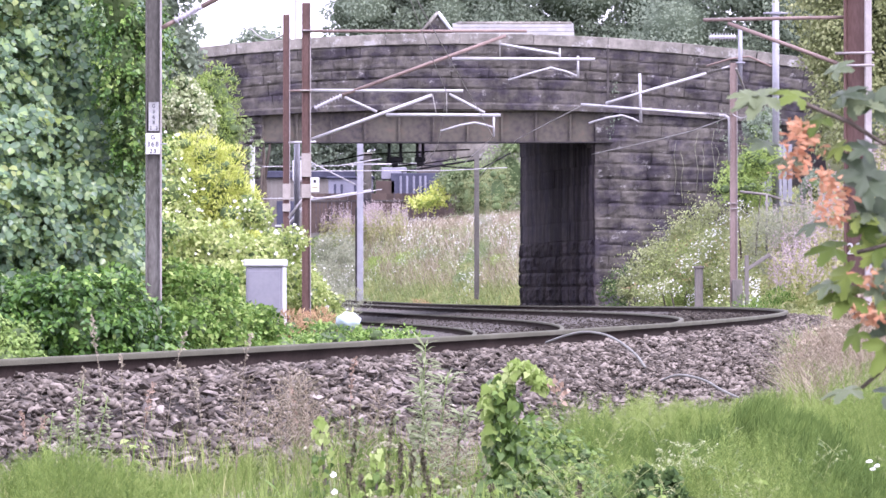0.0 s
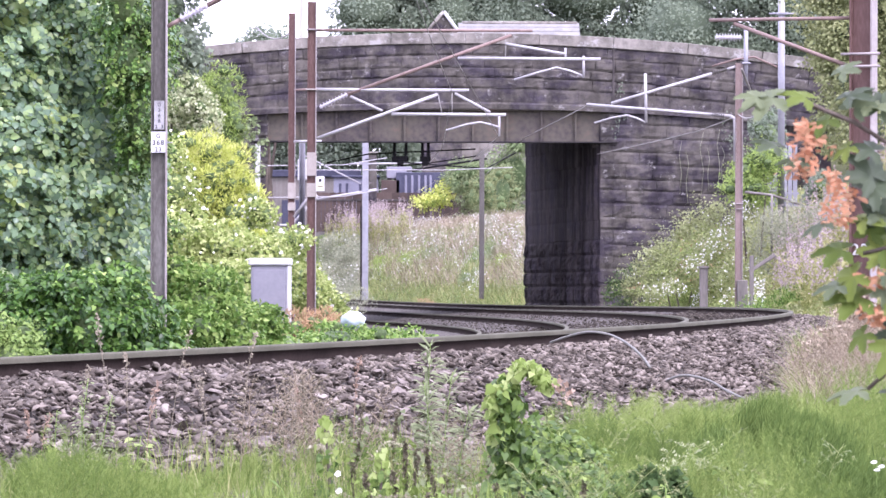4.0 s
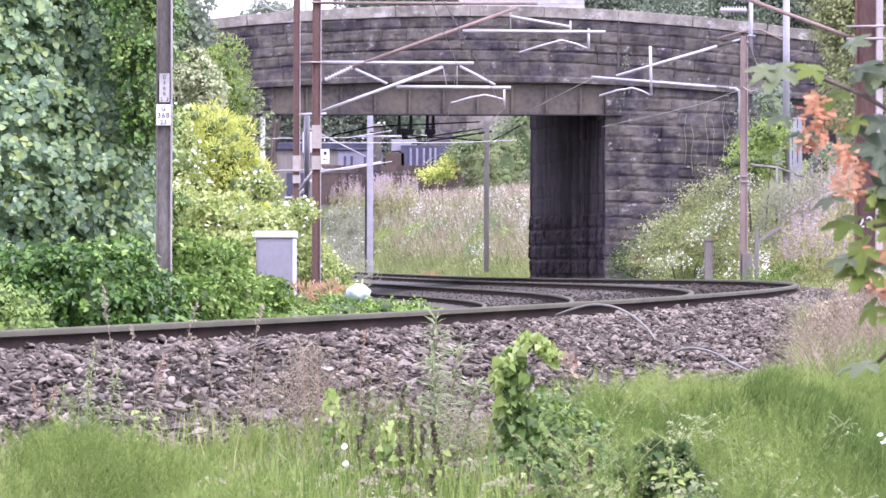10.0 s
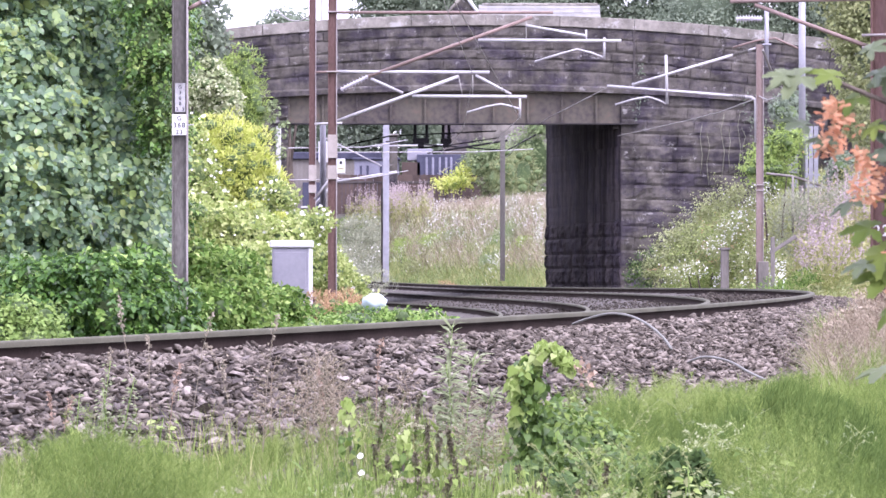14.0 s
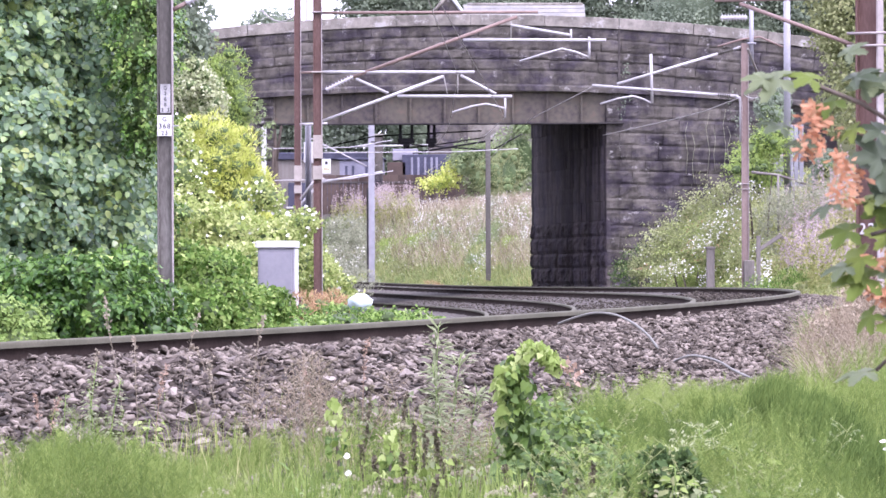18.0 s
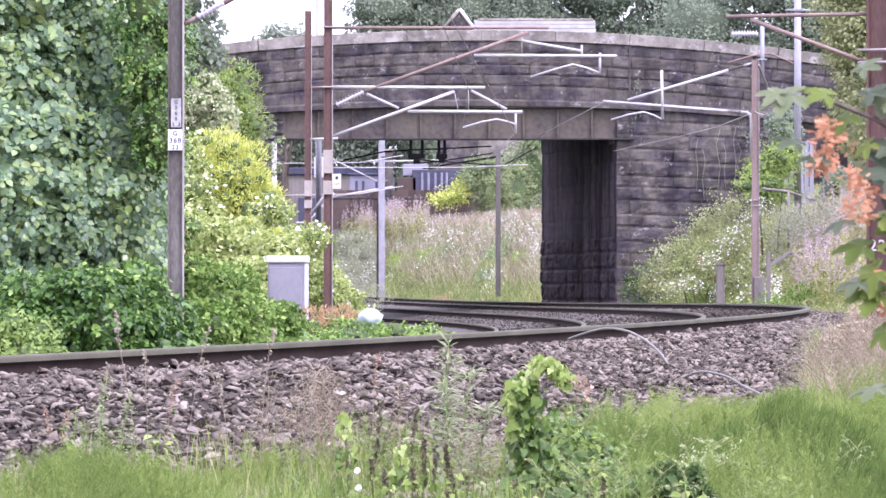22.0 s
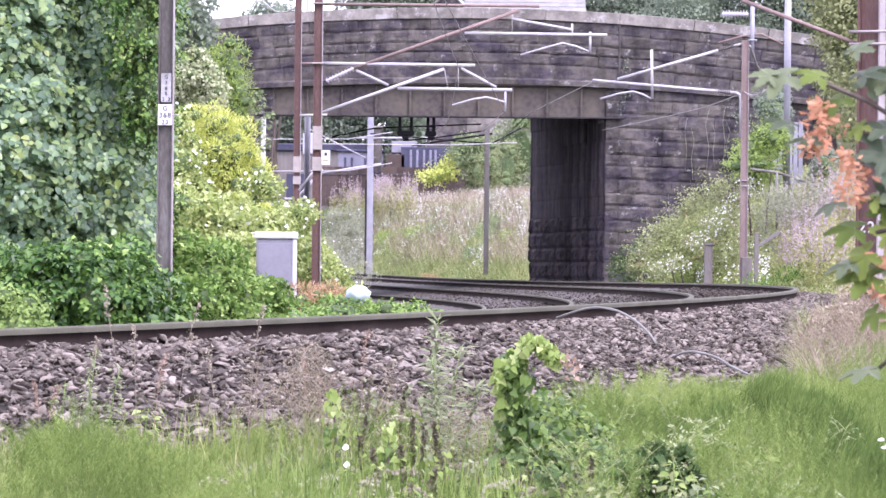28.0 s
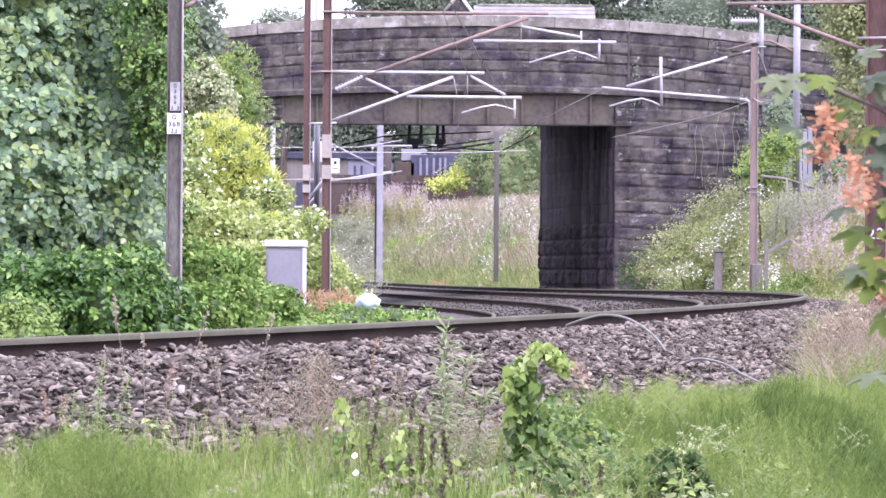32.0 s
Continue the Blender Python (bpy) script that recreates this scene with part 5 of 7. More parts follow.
bush("wall_plant", "small green plants growing out of the wall's joints", [(5.25, 139.85, 7.7, 0.1, 0.1, 0.3), (5.35, 139.85, 6.9, 0.2, 0.1, 0.15), (5.2, 139.85, 6.5, 0.1, 0.1, 0.3), (8.7, 139.8, 6.6, 0.25, 0.15, 0.5), (9.0, 139.8, 5.9, 0.3, 0.15, 0.5)], 300, 0.075, TREELEAF, small=12, small_r=0.1, dense=False)
climber = thing("dry_climber", (7.9, 139.7, 3.6), "bare dry climber stems hanging on the stone wall", "climber")
for x, z0, z1, bend in ((-0.75, 0.9, 2.5, 0.05), (-0.5, 0.6, 2.2, -0.06), (-0.1, 0.8, 2.8, 0.08), (0.15, 1.0, 2.3, -0.04), (0.42, 1.0, 2.9, 0.06), (0.6, 1.2, 2.4, -0.08)):
    bar("stem", [(x, 0, z0), (x + bend, -0.02, z0 * 0.6 + z1 * 0.4), (x - bend * 0.4, -0.03, z0 * 0.25 + z1 * 0.75), (x + bend, 0, z1)], 0.008, GREYGREEN, climber, sides=5, r2=0.005)
bush("green_shrub", "mid-green leafy shrub by the parapet", [(-5.35, 100, 5.6, 0.55, 0.9, 0.7), (-5.9, 100, 6.2, 0.6, 0.9, 0.7), (-5.0, 100, 4.9, 0.4, 0.8, 0.6), (-6.2, 101, 4.8, 0.8, 1, 1.2), (-6.6, 101, 6.2, 0.8, 0.9, 0.9), (-4.98, 100, 5.8, 0.42, 0.6, 0.55), (-4.78, 100, 5.2, 0.34, 0.6, 0.5)], 15000, 0.1, FRESH, SLIM, small=50, small_r=0.26, droop=-0.2)
bush("variegated_shrub", "pale cream-green variegated shrub", [(-5.42, 97, 5.4, 0.3, 0.4, 0.34), (-5.15, 97, 5.1, 0.26, 0.4, 0.26), (-5.6, 97, 5.9, 0.26, 0.4, 0.34), (-5.75, 97, 5.3, 0.3, 0.4, 0.34)], 5000, 0.06, VARIEGATED, ROUND, small=34, small_r=0.17)
bush("grey_green_scrub", "grey-green scrub with pale flowers at the bridge's foot", [(-4.8, 118, 2.3, 0.55, 1.2, 0.8), (-5.4, 120, 2.7, 0.6, 1.2, 1.0), (-4.2, 118, 1.6, 0.6, 1.0, 0.8), (-6.4, 122, 3.2, 0.7, 1.2, 1.4), (-7.4, 126, 4.2, 0.9, 1.3, 2.0)],
     11000, 0.1, OLIVE, small=36, small_r=0.25, flowers=70, flower_size=0.1)
bush("grey_green_scrub", "thin grey-green scrub in the verge", [(-3.3, 122, 1.3, 0.5, 2.0, 0.55), (-2.7, 128, 1.2, 0.4, 2.0, 0.5), (-3.9, 126, 1.6, 0.6, 2.0, 0.7)], 5000, 0.08, GREYGREEN, SLIM, small=26, small_r=0.22, droop=-0.5, dense=False)
bush("bramble", "yellow-green bramble falling towards the rails", [(-3.65, 95, 2.1, 0.4, 0.5, 0.48), (-3.15, 95, 1.65, 0.4, 0.5, 0.48), (-2.7, 95, 1.2, 0.34, 0.5, 0.4), (-2.35, 95, 0.85, 0.28, 0.4, 0.3)], 7500, 0.08, BRAMBLE, small=36, small_r=0.16, flowers=45, flower_size=0.07)
bush("tall_weeds", "grey-green tall weeds by the handrail", [(8.2, 115, 2.7, 0.4, 0.6, 0.75), (8.8, 114, 2.9, 0.45, 0.6, 0.75), (9.5, 113, 2.8, 0.45, 0.6, 0.8)], 7000, 0.09, GREYGREEN, SLIM, small=40, small_r=0.22, droop=-0.6, category="weeds", dense=False)
bush("low_weeds", "low bright green creeping weeds over the inner rail", [(-0.95, 62, 0.62, 0.45, 2.0, 0.24), (-0.5, 64, 0.6, 0.3, 1.8, 0.22), (-1.5, 61, 0.68, 0.45, 2.0, 0.28), (-2.1, 59, 0.62, 0.45, 2.0, 0.28), (-2.9, 57, 0.55, 0.5, 2.0, 0.26)],
     9000, 0.055, LUSH, small=36, small_r=0.13, category="weeds")
bush("dry_weeds", "pale dry weeds before the broad mast's foot", [(3.08, 37.5, 0.72, 0.25, 0.3, 0.24), (3.38, 37.5, 0.82, 0.25, 0.3, 0.32), (3.66, 37.5, 0.88, 0.25, 0.3, 0.36), (3.95, 37.4, 0.85, 0.25, 0.3, 0.34)], 4200, 0.05, STRAW, SLIM, small=36, small_r=0.1, droop=-0.5, category="weeds", extra=(1500, 0.045, LEAF), dense=False)
bush("red_weeds", "reddish dry weeds by the cabinet", [(-1.8, 63.5, 0.85, 0.24, 0.4, 0.26), (-1.6, 64.5, 0.8, 0.16, 0.4, 0.2), (-2.08, 61.6, 0.78, 0.2, 0.25, 0.34), (-2.35, 61.5, 0.7, 0.2, 0.2, 0.22)], 3200, 0.07, REDWEED, SLIM, small=10, small_r=0.1, droop=-0.6, category="weeds")
bush("bank_shrub", "yellow-green shrub on the bank beside the wing wall", [(8.15, 124, 4.75, 0.3, 0.6, 0.36), (8.55, 124, 5.05, 0.3, 0.6, 0.4), (8.0, 123, 4.2, 0.4, 0.7, 0.36), (8.6, 125, 4.3, 0.4, 0.8, 0.45), (8.95, 125, 4.9, 0.26, 0.6, 0.4)], 2600, 0.085, SHRUB, SLIM, small=30, small_r=0.2, droop=-0.2, shoots=(dict(n=700, leaves=6, size=0.085, material=FRESH, kind=OVAL, length=0.34, droop=0.0),))
bush("red_weeds", "small patch of reddish weeds beside the far track", [(-1.0, 184, 1.0, 0.3, 0.5, 0.2), (-0.7, 184, 0.95, 0.2, 0.5, 0.15)], 900, 0.07, REDWEED, SLIM, droop=-0.6, category="weeds", dense=False)
bush("bank_shrub", "dark ivy clump beside the grey palisade", [(9.5, 134, 6.0, 0.5, 0.8, 0.8), (10.3, 126, 4.2, 0.35, 0.6, 0.7), (10.6, 127, 3.8, 0.5, 0.7, 0.8)], 4500, 0.1, TREELEAF, small=20, small_r=0.25)
bush("bank_bramble", "olive-green brambles climbing beside the bridge's wing wall", [(5.35, 130, 1.62, 0.3, 0.9, 0.26), (5.8, 129, 2.05, 0.42, 0.9, 0.36), (6.3, 128, 2.45, 0.5, 0.9, 0.4), (6.9, 127, 2.95, 0.5, 0.9, 0.4), (7.5, 126, 3.4, 0.5, 0.9, 0.4), (6.6, 126, 2.2, 0.5, 0.9, 0.4)],
     11000, 0.07, OLIVE, small=60, small_r=0.2, flowers=60, flower_size=0.045, dense=False, shoots=(dict(n=420, leaves=9, size=0.07, material=MUTED, kind=OVAL, length=0.75, droop=0.0, inner=0.95), dict(n=120, leaves=8, size=0.06, material=GREYGREEN, kind=OVAL, length=0.7, droop=-0.1, inner=1.0)))
bush("bank_bramble", "light green brambles on the bank's slope", [(5.8, 127, 1.55, 0.3, 0.9, 0.22), (6.25, 126, 1.95, 0.45, 0.9, 0.36), (6.8, 125, 2.4, 0.5, 0.9, 0.4), (7.3, 124, 2.8, 0.5, 0.9, 0.4), (6.9, 123, 2.0, 0.45, 0.8, 0.4)],
     6000, 0.065, MUTED, small=60, small_r=0.2, flowers=50, flower_size=0.045, dense=False, shoots=(dict(n=380, leaves=9, size=0.065, material=BRAMBLE, kind=OVAL, length=0.7, droop=0.1, inner=0.95), dict(n=90, leaves=8, size=0.06, material=REDWEED, kind=OVAL, length=0.5, droop=0.1, inner=0.95)))
for lobes, n in (([(8.0, 121.5, 3.62, 0.26, 0.4, 0.24), (7.62, 121.5, 3.2, 0.28, 0.4, 0.24)], 90), ([(7.17, 121.5, 2.82, 0.28, 0.4, 0.24), (6.8, 121.3, 2.45, 0.26, 0.4, 0.24), (6.5, 121.3, 2.1, 0.2, 0.4, 0.2)], 110), ([(5.95, 120.5, 1.56, 0.3, 0.4, 0.16), (5.5, 120.5, 1.42, 0.26, 0.4, 0.14)], 60),
                 ([(7.6, 119, 2.2, 0.3, 0.4, 0.3), (7.3, 118, 1.6, 0.3, 0.4, 0.3)], 26)):
    bush("daisy_clump", "clump of white ox-eye daisies on the bank", lobes, 900, 0.075, MUTED, SLIM, small=10, small_r=0.12, flowers=int(1.5 * n), flower_size=0.036, droop=-0.6, category="flowers", group="daisies on the bank", dense=False)
bush("bank_bramble", "dark green leaves at the wing wall's foot", [(4.95, 132, 1.3, 0.4, 0.6, 0.5), (5.3, 131, 1.8, 0.3, 0.6, 0.4)], 1300, 0.08, TANGLE, small=16, small_r=0.16, dense=False)
bush("far_scrub", "grey-green scrub with white flowers below the far fence", [(-5.55, 215, 2.1, 0.7, 1, 0.8), (-4.9, 216, 2.6, 0.7, 1, 0.95), (-4.3, 214, 2.0, 0.6, 1, 0.7), (-5.3, 218, 3.5, 0.8, 1, 0.8), (-4.5, 219, 3.5, 0.6, 1, 0.7)], 8000, 0.13, GREYGREEN, SLIM, small=50, small_r=0.3, droop=-0.5, flowers=70, flower_size=0.07, extra=(3500, 0.1, LEAF), dense=False)
bush("verge_weeds", "fresh green weeds at the foot of the bank", [(7.2, 107, 0.75, 0.4, 0.4, 0.4), (7.7, 106, 0.9, 0.5, 0.5, 0.45), (8.3, 106, 1.1, 0.5, 0.5, 0.5), (6.9, 109.4, 0.7, 0.4, 0.3, 0.35)], 6000, 0.085, LUSH, SLIM, small=40, small_r=0.18, droop=-0.6, category="weeds", dense=False)
bush("yellow_shrub", "loose yellow-green shrub on the far bank", [(-1.2, 226, 6.05, 0.3, 0.5, 0.16), (-0.6, 227, 6.4, 0.34, 0.5, 0.2), (-0.1, 227, 6.75, 0.3, 0.5, 0.2), (-0.75, 226, 5.95, 0.3, 0.5, 0.14), (-0.2, 226, 6.2, 0.25, 0.5, 0.16)], 400, 0.11, FRESH, small=16, small_r=0.16, dense=False, shoots=(dict(n=230, leaves=6, size=0.15, material=LIME, kind=OVAL, length=0.6, droop=-0.1),))
bush("far_shrub", "soft mid-green shrubs on the far bank", [(1.2, 226, 6.6, 0.9, 1.2, 1.2), (2.3, 225, 6.8, 1.0, 1.2, 1.6), (3.3, 223, 7.2, 1.0, 1.2, 1.9), (0.6, 228, 7.4, 0.7, 1.2, 0.8), (1.8, 226, 5.0, 1.6, 1.2, 1.0)], 16000, 0.13, SOFT, small=60, small_r=0.4)
bush("far_shrub", "feathery light green shrub below the far hedge", [(1.3, 222, 6.2, 0.5, 0.8, 0.8), (1.9, 219, 6.3, 0.6, 0.8, 1.1), (2.6, 216, 6.2, 0.6, 0.8, 1.4)], 7000, 0.1, OLIVE, SLIM, small=40, small_r=0.3, droop=-0.2)
for x, y, r, mat in ((-3.9, 206, 0.45, GREYGREEN), (-4.6, 209, 0.5, OLIVE), (-2.3, 205, 0.35, OLIVE), (-0.7, 205, 0.4, SOFT), (0.2, 196, 0.35, OLIVE), (1.9, 192, 0.4, SOFT), (2.4, 186, 0.3, FRESH), (-1.6, 208, 0.45, FRESH), (0.9, 190, 0.3, SOFT), (2.0, 200, 0.4, GREYGREEN), (-3.0, 213, 0.5, FRESH)):
    z = float(ground_height(x, y)[0]) + r * 0.75
    bush("bank_tuft", "rounded tuft of tall green weeds on the far bank", [(x, y, z, r, 0.8, r * 0.7), (x + r * 0.8, y, z - r * 0.1, r * 0.7, 0.8, r * 0.6), (x - r * 0.7, y, z - r * 0.1, r * 0.6, 0.8, r * 0.5)], 1100, 0.11, mat, SLIM, small=12, small_r=0.2, droop=-0.6, flowers=14, flower_size=0.04, category="weeds", group="tufts on the far bank", dense=False)
pillar = thing("brick_pillar", (-3.86, 229.5, 4.2), "weathered brick gate pillar behind the far mast", "pillar")
block("shaft", (0.44, 0.44, 4.3), (0, 0, 2.15), STONE, pillar, bevel=0.015)
block("cap", (0.56, 0.56, 0.14), (0, 0, 4.37), COPING, pillar, bevel=0.02)
bush("far_hedge", "hedge closing the view beyond the bridge", [(-17 + 1.9 * i, 254 + (i % 3), 5.2 + 0.8 * (i % 2), 1.7, 1.5, 4.2) for i in range(12)], 34000, 0.26, TREELEAF, small=50, small_r=0.6)

terrace = thing("terrace_house", (-9.5, 247, 0.5), "pale grey plastered building behind the line", "building")
block("wall", (9.0, 5, 7.4), (0, 2.5, 3.7), WOOD, terrace, bevel=0.02)
block("roof", (9.4, 5.4, 0.4), (0, 2.5, 7.5), SHEDDARK, terrace, bevel=0.05)
for i in range(4):
    window = block("window", (1.0, 0.1, 1.3), (-3.3 + 2.1 * i, -0.04, 5.4), SHEDDARK, terrace, bevel=0.01)
    block("sill", (1.2, 0.16, 0.1), (-3.3 + 2.1 * i, -0.06, 4.7), PALE, window, bevel=0.01)
tree("tree", (-8.0, 250, 2), 11, [(0, 0, 8, 2.4, 2, 2.4), (3, 0, 8.4, 2.2, 2, 2), (-3, 0, 8, 2.2, 2, 2), (5.4, 0, 7, 2, 2, 2.2), (-5.5, 0, 7.6, 2, 2, 2)], 24000, 0.2, TREELEAF, "broadleaved tree beyond the bridge")
tree("tree", (-7.6, 190, 2), 9, [(0, 0, 9.9, 0.8, 1, 0.75), (0.9, 0, 9.6, 0.6, 1, 0.6), (-1.0, 0, 9.4, 0.7, 1, 0.6), (0, 0, 8, 1.6, 1, 1.4), (0.3, 0, 9.3, 1.2, 1, 0.6)], 8000, 0.17, TREELEAF, "small broadleaved tree behind the parapet", small=24, small_r=0.4)
tree("tree", (-3.2, 268, 2), 15, [(0, 0, 13.5, 2.6, 3, 2.6), (3, 0, 15.5, 2.6, 3, 2.6), (5.6, 0, 14.5, 2.6, 3, 2.6), (-1.4, 0, 16.5, 2.4, 3, 2.2), (2, 0, 18, 2.6, 3, 2.4), (6, 1, 18, 2.6, 3, 2.6)], 42000, 0.19, TREELEAF, "dark green broadleaved tree above the house")
tree("tree", (8, 272, 2), 17, [(0, 0, 13, 3, 3, 3), (3.4, 0, 13.5, 3, 3, 3), (-3.4, 0, 15, 2.6, 3, 2.6), (0, 0, 18, 3.4, 3, 3), (5, 0, 17, 3, 3, 3), (2, 0, 10.5, 3.2, 3, 3)], 46000, 0.2, TREELEAF, "dark green broadleaved tree behind the bridge")
tree("tree", (15.5, 238, 2), 15, [(0, 0, 11, 3, 3, 3), (-3, 0, 13, 2.6, 3, 2.6), (3, 0, 14, 3, 3, 3), (0, 0, 16.5, 3.2, 3, 2.6), (4, 0, 10, 2.6, 3, 2.6), (-1.5, -1, 9, 2.6, 2, 2)], 46000, 0.19, TREELEAF, "dark green broadleaved tree behind the bridge")
tree("tree", (11.15, 119, 2.6), 7, [(-0.5, 0, 4.6, 0.8, 1, 0.9), (-0.7, 0, 5.9, 0.75, 1, 0.8), (0.3, 0, 6.6, 0.9, 1, 0.9), (0, -0.3, 3.2, 0.7, 1, 0.8), (0.9, 0, 5, 0.9, 1, 1.2), (-0.1, 0, 7.4, 0.9, 1, 0.7), (-0.9, 0, 6.9, 0.6, 1, 0.5)], 24000, 0.11, OLIVE, "pale olive-green tree beside the bridge's end")
tree("tree", (-4.5, 64, 1), 7.5, [(0.55, 0, 4.4, 0.34, 0.6, 0.36), (-0.3, 0, 5.2, 0.7, 0.7, 0.7), (0.95, -0.2, 4.75, 0.25, 0.4, 0.22), (-1, 0, 4.2, 0.8, 0.8, 0.8), (0.65, 0, 4.9, 0.45, 0.5, 0.3), (0.7, 0, 3.95, 0.3, 0.4, 0.3), (0.45, 0, 3.6, 0.25, 0.4, 0.35), (0.9, 0, 3.65, 0.2, 0.3, 0.18)], 8000, 0.095, TREELEAF, "overhanging dark-leaved tree above the mast", 0.07, small=34, small_r=0.2)
tree("tree", (17.5, 176, 3), 14, [(0, 0, 5, 2.6, 2, 2.6), (0, 0, 9, 2.6, 2, 2.6), (0, 0, 12, 2.6, 2, 2.4), (-2, 0, 3, 2, 2, 2), (3, 0, 6, 2.6, 2, 3)], 12000, 0.22, OLIVE, "pale green tree at the top of the bank")


# ---- grass and flowers ----
def blades(name, x, y, z, height, width, material, label, lean=0.35, category="grass", drift=(0, 0)):
    """Bent tapering blades; arrays of feet and heights."""
    n = len(x)
    a = rng.random(n) * 2 * np.pi
    side = np.stack((np.cos(a + np.pi / 2), np.sin(a + np.pi / 2) * 0.5, np.zeros(n)), 1) * width[:, None]
    way = np.stack((np.cos(a) * lean + drift[0], np.sin(a) * lean + drift[1], np.zeros(n)), 1) * (height * (0.4 + rng.random(n)))[:, None]
    foot = np.stack((x, y, z), 1)
    lift = np.zeros((n, 3))
    lift[:, 2] = height
    v = np.stack((foot - side, foot + side, foot + way * 0.35 + lift * 0.6 - side * 0.8, foot + way * 0.35 + lift * 0.6 + side * 0.8, foot + way + lift), 1).reshape(-1, 3)
    t = np.array([(0, 1, 3), (0, 3, 2), (2, 3, 4)])
    f = (t[None] + (np.arange(n) * 5)[:, None, None]).reshape(-1, 3)
    return tagged(sheet(name, v, f, material), label, category, kind="stuff")


def patch(n, x0, x1, y0, y1, fan=True):
    """Random plan points; fan: x given at depth 1, widening with the distance."""
    y = y0 + (y1 - y0) * rng.random(n)
    x = x0 + (x1 - x0) * rng.random(n)
    return (x * y if fan else x), y


def field(n, fan, depth, d_range):
    x, y = patch(n, fan[0], fan[1], depth[0], depth[1])
    s, d = arc_of(x, y)
    keep = (d > d_range[0]) & (d < d_range[1])
    return x[keep], y[keep], d[keep]


def tufty(x, y, k=1.0):
    return 0.55 + 0.45 * np.sin(x * 4.1 * k + 1.3 * np.sin(y * 2.3 * k)) * np.sin(y * 1.9 * k + x)


def mounds(x, y):
    return np.sin(x * 2.6 + 0.8 * np.sin(y * 0.9)) * np.sin(y * 0.75 + 1.7 * np.sin(x * 1.3))


# hollows between the grassy mounds: plan centre and half widths
HOLLOWS = ((1.78, 24.9, 0.09, 0.9), (1.81, 24.7, 0.12, 0.9), (1.85, 24.3, 0.09, 0.9), (1.94, 24.0, 0.09, 0.9), (1.97, 23.6, 0.14, 0.9), (1.99, 23.1, 0.13, 0.9), (1.36, 22.3, 0.07, 0.9), (1.32, 21.9, 0.08, 0.9), (1.2, 21.4, 0.09, 0.9), (1.95, 20.7, 0.09, 0.9), (0.86, 17.9, 0.17, 1.0), (1.86, 22.6, 0.17, 1.2), (1.9, 21.8, 0.14, 0.8))


def horsetails(n, needles, label):
    """Feathery stems with fine needles all the way up, in soft mounds with hollows between."""
    x, y, d = field(n, (-0.112, 0.112), (16.3, 33), (1.5, 40))
    m = mounds(x * 1.15, y * 1.1) + 0.4 * mounds(x * 4 + 3, y * 3)
    f = x / y
    deep = np.zeros(len(x))
    for cx, cy, rx, ry in HOLLOWS:
        deep = np.maximum(deep, np.exp(-(((x - cx) / rx) ** 2 + ((y - cy) / ry) ** 2) ** 2))
    keep = rng.random(len(x)) < np.clip(0.75 + 0.75 * m, 0.1, 1)
    keep &= (rng.random(len(x)) > deep * 0.93) & (d > 1.5 + 1.25 * smooth01((f + 0.06) / 0.1))
    keep &= ~((f > -0.042) & (f < 0.012) & (rng.random(len(x)) < 0.75))
    keep &= ~((f > 0.008) & (f < 0.058) & (y < 19.6) & (rng.random(len(x)) < 0.8))
    x, y, m = x[keep], y[keep], m[keep]
    right = smooth01((x / y + 0.01) / 0.085)
    near = (0.4 + 0.6 * smooth01((d[keep] - 1.6 - 0.9 * right) / 2.6)) * (1 - 0.6 * deep[keep]) * (1 + 0.3 * smooth01(mounds(x * 0.9 + 1, y * 0.8) * 2))
    h = (0.2 + 0.12 * rng.random(len(x))) * (1 + right * (0.15 + 0.7 * smooth01((y - 26) / 3.5))) * np.clip(1 + 0.75 * m, 0.3, 2) * near
    lean = rng.normal(size=(len(x), 2)) * 0.16 * h[:, None]
    z = ground_height(x, y)
    k = np.repeat(np.arange(len(x)), needles)
    c = len(k)
    t = np.sqrt(rng.random(c))
    a = rng.random(c) * 2 * np.pi
    out = np.stack((np.cos(a), np.sin(a), 0.3 + 0.9 * rng.random(c)), 1)
    foot = np.stack((x[k] + lean[k, 0] * t, y[k] + lean[k, 1] * t, z[k] + h[k] * t * 0.86), 1)
    long = (0.022 + 0.032 * rng.random(c)) * (1.25 - 0.6 * t)
    side = np.stack((0.8 * np.ones(c), -0.2 * np.sin(a), np.zeros(c)), 1) * (0.0007 + 0.0007 * rng.random(c))[:, None]
    v = np.stack((foot - side, foot + side, foot + out * long[:, None]), 1).reshape(-1, 3)
    return tagged(sheet("meadow_grass", v, np.arange(c * 3).reshape(-1, 3), GRASS), label, "grass", kind="stuff")


horsetails(21000, 100, "soft feathery bright green horsetails before the ballast")


def undergrowth(n, fan, depth, d_range, height, size, material, label, kind=LEAF, patchy=0.6, seed=0.0):
    """Leafy ground cover that follows the slope, in patches."""
    x, y, d = field(n, fan, depth, d_range)
    m = mounds(x * 1.1 + seed, y * 0.35 + seed)
    keep = rng.random(len(x)) < np.clip(0.5 + patchy * m, 0.03, 1)
    x, y, m = x[keep], y[keep], m[keep]
    n = len(x)
    at = np.stack((x, y, ground_height(x, y) + height * (0.6 + 0.4 * m) * rng.random(n) ** 0.7), 1)
    ahead = ball(n) + np.array((0, -0.3, 0.1))
    v, f = scatter(at, ahead, ball(n) * 0.8 + np.array((0, -0.3, 1.0)), size * (0.6 + 0.8 * rng.random(n)), kind)
    tagged(sheet("undergrowth", v, f, material), label, "undergrowth", kind="stuff")


